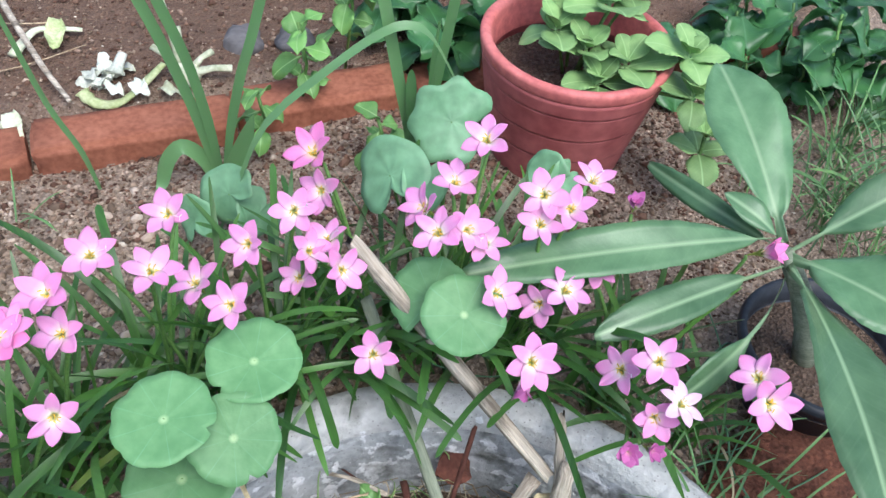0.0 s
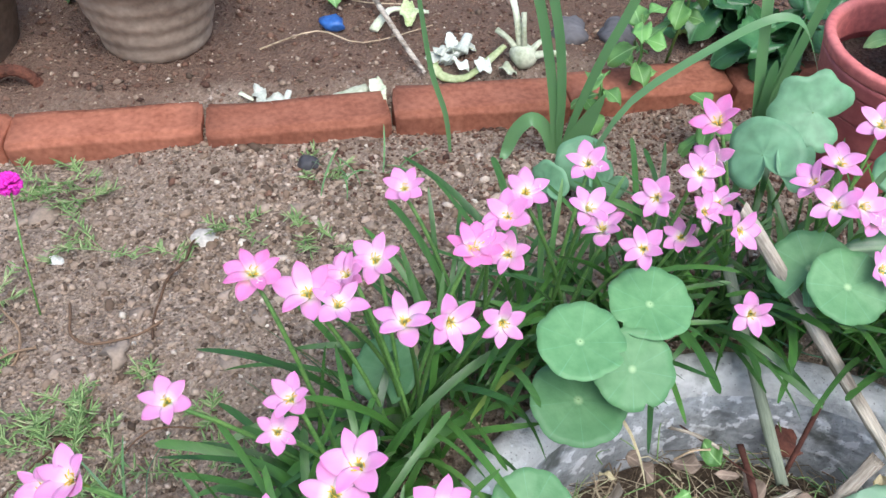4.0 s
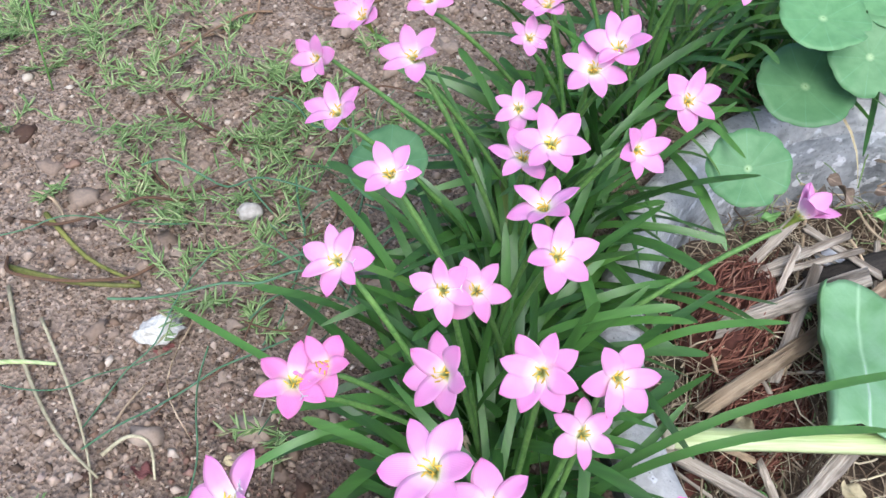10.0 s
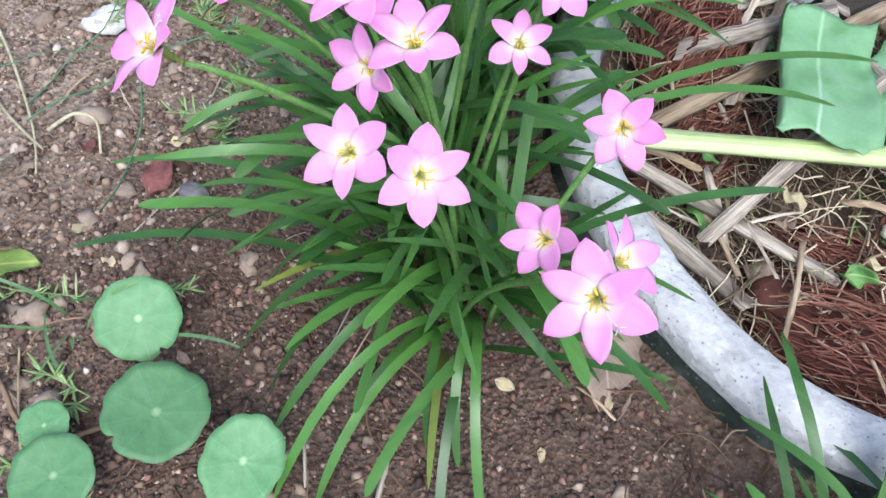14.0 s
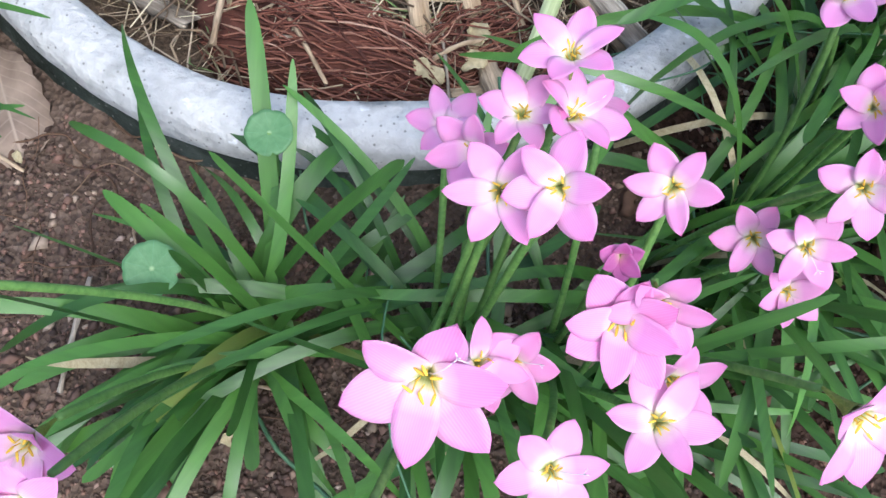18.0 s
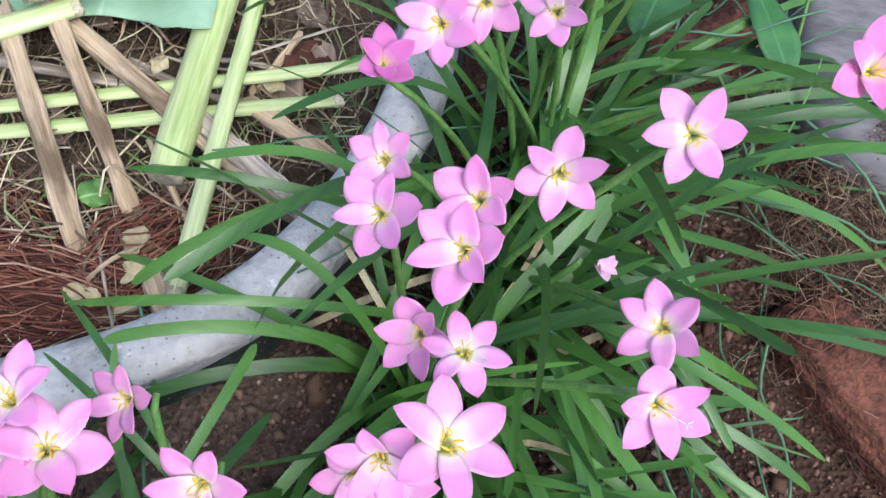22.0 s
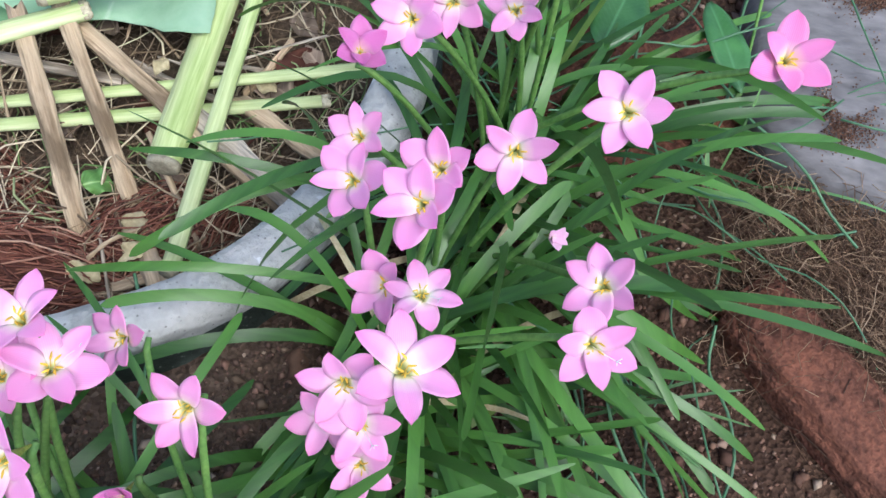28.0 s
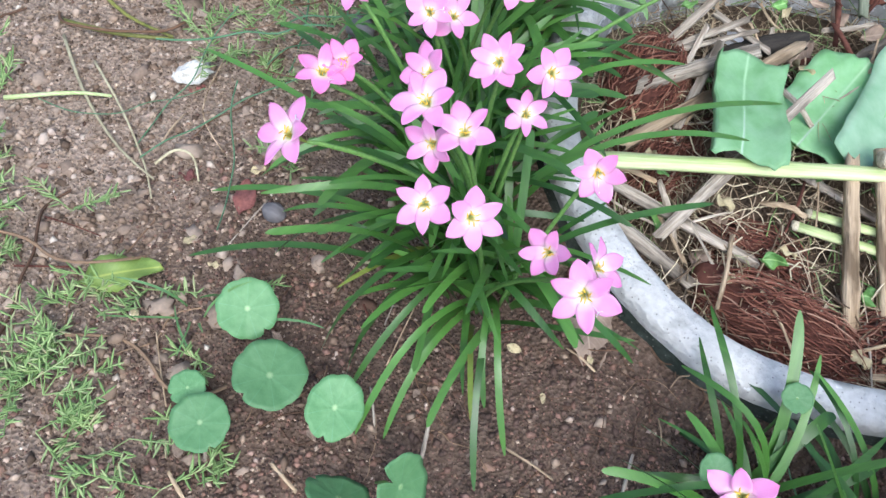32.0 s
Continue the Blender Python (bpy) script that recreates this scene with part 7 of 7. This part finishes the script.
# soil crumbs strewn on the slab
def crumbs():
    r = random.Random(9)
    bits = []
    for i in range(15000):
        px, py = r.choice(((0.7, 0.15), (0.73, 0.14), (0.735, 0.115), (0.715, 0.12), (0.75, 0.085), (0.745, 0.06), (0.66, 0.0)))
        x, y = px + r.gauss(0.0, 0.014), py + r.gauss(0, 0.014)
        if noise.noise(Vector((x * 34, y * 34, 2))) < -0.12 + 0.2 * r.random():
            continue
        bits.append(moved(([(1, 0, 0), (-0.6, 0.8, 0), (-0.5, -0.9, 0), (0, 0, 1)], [(0, 1, 3), (1, 2, 3), (2, 0, 3), (0, 2, 1)]), Matrix.Translation((x, y, 0.0505 + r.uniform(0, 0.003))) @ Matrix.Rotation(r.uniform(0, 6), 4, "Z") @ Matrix.Scale(r.uniform(0.0005, 0.0013), 4)))
    tagged(put("soil_crumbs", mesh("soil_crumbs", *join(bits), REDGRIT, False)), "brown soil crumbs strewn on the stone slab", "soil", kind="stuff")


crumbs()


# ---- kidney-shaped leaves beside the red pot ----
def kidney_mesh(seed, lobes):
    r = random.Random(seed)
    vs, fs, n, k = [], [], 48, 5
    for s in (1, -1):
        for i in range(k + 1):
            u = i / k
            for j in range(n):
                a = 2 * math.pi * j / n
                notch = max(0, 1 - abs(a - math.pi) / 0.5)
                edge = (1 + 0.05 * lobes * math.cos(7 * a + seed) + 0.12 * noise.noise(Vector((math.cos(a), math.sin(a), seed)))) * (1 - 0.62 * notch)
                up = 0.18 * u * u * math.sin(2 * a + seed) + 0.018 * u * math.cos(8 * a)
                vs.append((u * edge * math.cos(a), u * edge * math.sin(a), up + s * 0.008))
    o = (k + 1) * n
    for i in range(k):
        for j in range(n):
            a, b = i * n + j, i * n + (j + 1) % n
            fs += [(a, a + n, b + n, b), (o + a, o + b, o + b + n, o + a + n)]
    fs += [(k * n + j, o + k * n + j, o + k * n + (j + 1) % n, k * n + (j + 1) % n) for j in range(n)]
    return vs, fs


for i, (x, y, z, rad, out, turn, lobes, foot) in enumerate((
    (0.0, 0.57, 0.2, 0.038, (-0.5, -0.45, 0.6), 60, 0.3, (0.03, 0.6)), (0.032, 0.566, 0.195, 0.026, (0.5, -0.5, 0.6), 150, 0.3, (0.03, 0.6)),
    (0.057, 0.661, 0.195, 0.042, (0.0, -0.7, 0.6), 80, 1.6, (0.06, 0.66)), (0.162, 0.656, 0.14, 0.024, (-0.4, -0.6, 0.6), 80, 0.5, (0.165, 0.66)), (0.182, 0.652, 0.138, 0.02, (0.4, -0.6, 0.6), 120, 0.5, (0.165, 0.66)),
    (-0.165, 0.635, 0.1, 0.032, (-0.3, -0.7, 0.5), 80, 0.6, (-0.16, 0.65)), (-0.2, 0.62, 0.075, 0.026, (-0.5, -0.7, 0.4), 40, 0.6, (-0.19, 0.64)), (-0.135, 0.63, 0.08, 0.028, (0.5, -0.6, 0.5), 120, 0.8, (-0.15, 0.645)),
)):
    ob = root("kidney_leaf_plant", (foot[0], foot[1], ground(*foot)), "soft green kidney-shaped leaf on a thin stem", "plant", "kidney leaves in the bed")
    h = Vector((x, y, z)) - ob.location
    part("stem", tube([(0, 0, 0), h * 0.5 + Vector((0, 0, 0.015)), h], 0.0014, 6), STALK, ob)
    part("leaf", moved(kidney_mesh(i + 2, lobes), Matrix.Translation(h) @ frame_of(out) @ Matrix.Rotation(radians(turn), 4, "Z") @ Matrix.Scale(rad, 4)), KIDNEY, ob)


# ---- one strap leaf that arches over towards the red pot ----
def arched_leaf():
    ob = root("arched_leaf", (-0.185, 0.63, ground(-0.185, 0.63)), "long strap leaf bent over in an arch", "plant")
    key = [Vector(p) - ob.location for p in ((-0.185, 0.63, ob.location.z), (-0.16, 0.64, 0.1), (-0.126, 0.656, 0.179), (-0.06, 0.677, 0.24), (-0.015, 0.69, 0.272), (0.012, 0.697, 0.277), (0.033, 0.7, 0.262), (0.06, 0.7, 0.215), (0.08, 0.7, 0.18))]
    cs = smooth_line(key, 3)
    n = len(cs) - 1
    side = Vector((-0.25, 0.8, 0.55)).normalized()
    part("leaf", ribbon(cs, [side] * len(cs), [Vector((-0.5, -0.3, 0.8))] * len(cs), [0.0048 * taper(i / n, 0.6) for i in range(n + 1)]), ONION, ob)


arched_leaf()


# ---- runners and fallen stems on the open soil ----
def runner(name, label, category, pts, r, material, lift=0.004):
    base = Vector((pts[0][0], pts[0][1], ground(*pts[0])))
    line = []
    for i, (x, y) in enumerate(pts):
        line.append(Vector((x, y, ground(x, y) + lift + 0.006 * math.sin(i * 1.9) ** 2)) - base)
    fine = smooth_line(line)
    k = len(fine) - 1
    ob = put(name, mesh(name, *tube(fine, [r * (1 - 0.45 * i / k) for i in range(k + 1)], 7), material), None, Matrix.Translation(base))
    tagged(ob, label, category)


OLIVESTEM = mottled("olive_stem", (0.13, 0.15, 0.03), (0.27, 0.27, 0.07), 40, 0.5)
runner("fallen_stem", "thick olive green stem lying on the soil", "stem", ((-0.722, -0.066), (-0.659, -0.058), (-0.607, -0.037)), 0.0032, OLIVESTEM)
runner("fallen_stem", "olive green stem lying on the soil", "stem", ((-0.731, -0.005), (-0.668, -0.03), (-0.61, -0.035)), 0.0026, OLIVESTEM)
runner("fallen_stem", "pale green cut stem lying on the soil", "stem", ((-0.72, -0.17), (-0.66, -0.14), (-0.625, -0.126)), 0.0026, STEM)
for pts, r in ((((-0.71, -0.081), (-0.651, -0.134), (-0.59, -0.173), (-0.54, -0.19)), 0.0019), (((-0.664, -0.096), (-0.607, -0.136), (-0.558, -0.178), (-0.53, -0.21)), 0.0014), (((-0.549, -0.174), (-0.537, -0.155), (-0.518, -0.154), (-0.5, -0.175)), 0.0017)):
    runner("pale_runner", "pale greenish runner creeping over the soil", "runner", pts, r, RUNNER)
for pts, r in ((((-0.646, 0.049), (-0.595, 0.038), (-0.58, 0.018), (-0.582, -0.011)), 0.0013), (((-0.761, 0.279), (-0.705, 0.256), (-0.679, 0.253), (-0.666, 0.213), (-0.672, 0.18)), 0.0016), (((-0.551, -0.033), (-0.535, -0.105), (-0.489, -0.14)), 0.0009), (((-0.551, -0.033), (-0.513, -0.011), (-0.474, 0.004), (-0.376, 0.028)), 0.0008), (((-0.752, 0.01), (-0.73, 0.008), (-0.714, -0.001)), 0.0022)):
    runner("dry_twig", "dry tan stem lying on the soil", "stem", pts, r, DRY)
for pts in (((0.735, 0.165), (0.69, 0.13), (0.644, 0.101), (0.6, 0.07)), ((0.694, 0.129), (0.69, 0.07), (0.696, 0.028), (0.7, -0.021)), ((0.664, 0.011), (0.64, -0.005), (0.619, -0.015), (0.59, -0.02)), ((0.658, -0.005), (0.7, -0.021), (0.74, 0.0), (0.76, 0.04)), ((0.55, 0.02), (0.64, 0.06), (0.7, 0.03), (0.77, 0.06))):
    runner("grass_runner", "thin blue-green grass runner lying over the slab", "grass", pts, 0.0009, BLUEGRASS, 0.06)
runner("pale_runner", "pale pinkish runner creeping over the soil", "runner", ((-0.23, -0.47), (-0.214, -0.452), (-0.199, -0.433), (-0.173, -0.43), (-0.144, -0.419)), 0.002, RUNNER)

# broad leaves between the lilies and the slab
for i, (a, b, w) in enumerate((((0.485, 0.043, 0.07), (0.521, 0.106, 0.085), 0.021), ((0.584, 0.012, 0.065), (0.575, 0.088, 0.08), 0.015))):
    a, b = Vector(a), Vector(b)
    base = Vector((a.x - 0.02, a.y - 0.01, ground(a.x - 0.02, a.y - 0.01)))
    ob = root("broad_leaf_weed", base, "single broad dark green leaf beside the slab", "plant")
    part("stem", tube([(0, 0, 0), (a - base) * 0.6 + Vector((0, 0, 0.01)), a - base], 0.0018, 6), STALK, ob)
    put("leaf", leaf_mesh("leaf", (b - a).length, w, 0.3, VINE, 0.12, 0.15, i, 0.02, 14, 0.02), ob, Matrix.Translation(a - base) @ (b - a).to_track_quat("X", "Z").to_matrix().to_4x4())
runner("dry_twig", "long pale dry stalk lying on the red soil", "stem", ((-0.535, 1.01), (-0.502, 0.955), (-0.427, 0.854), (-0.385, 0.81)), 0.0052, GREYWOOD, 0.02)
runner("dry_twig", "thin dry twig lying on the red soil", "stem", ((-0.7, 0.98), (-0.6, 1.0), (-0.52, 0.95), (-0.44, 0.97)), 0.0016, DRY, 0.005)
runner("dry_twig", "thin dry twig lying on the red soil", "stem", ((-0.62, 0.82), (-0.55, 0.86), (-0.48, 0.85), (-0.4, 0.93)), 0.0014, DRY, 0.005)
pole("rotten_stick", (-0.07, 0.212, -0.01), (0.0, 0.262, 0.0), 0.012, CHAR, "black rotten stick by the planter wall", "stick", 0.7, 12, 0.004, wob=0.15, ribs=0.05)
for i, (a, b) in enumerate((((-0.125, 0.185, 0.0), (-0.05, 0.235, 0.02)), ((-0.12, 0.195, 0.004), (-0.06, 0.25, 0.018)), ((-0.105, 0.165, 0.0), (-0.1, 0.21, 0.026)), ((-0.09, 0.25, 0.01), (-0.03, 0.225, 0.012)))):
    pole("dry_stick", a, b, 0.0035 + 0.001 * (i % 2), GREYWOOD, "frayed pale dry stalk by the planter wall", "stick", 0.5, 8, group="dry sticks in the planter", wob=0.2, seed=i, ribs=0.12)
vf = rock(21, 0.6)
tagged(put("foil_scrap", mesh("foil_scrap", *moved(vf, Matrix.Diagonal((0.014, 0.01, 0.005, 1))), POTWHITE), None, Matrix.Translation((-0.06, 0.245, -0.012))), "crumpled white plastic scrap in the planter", "litter")
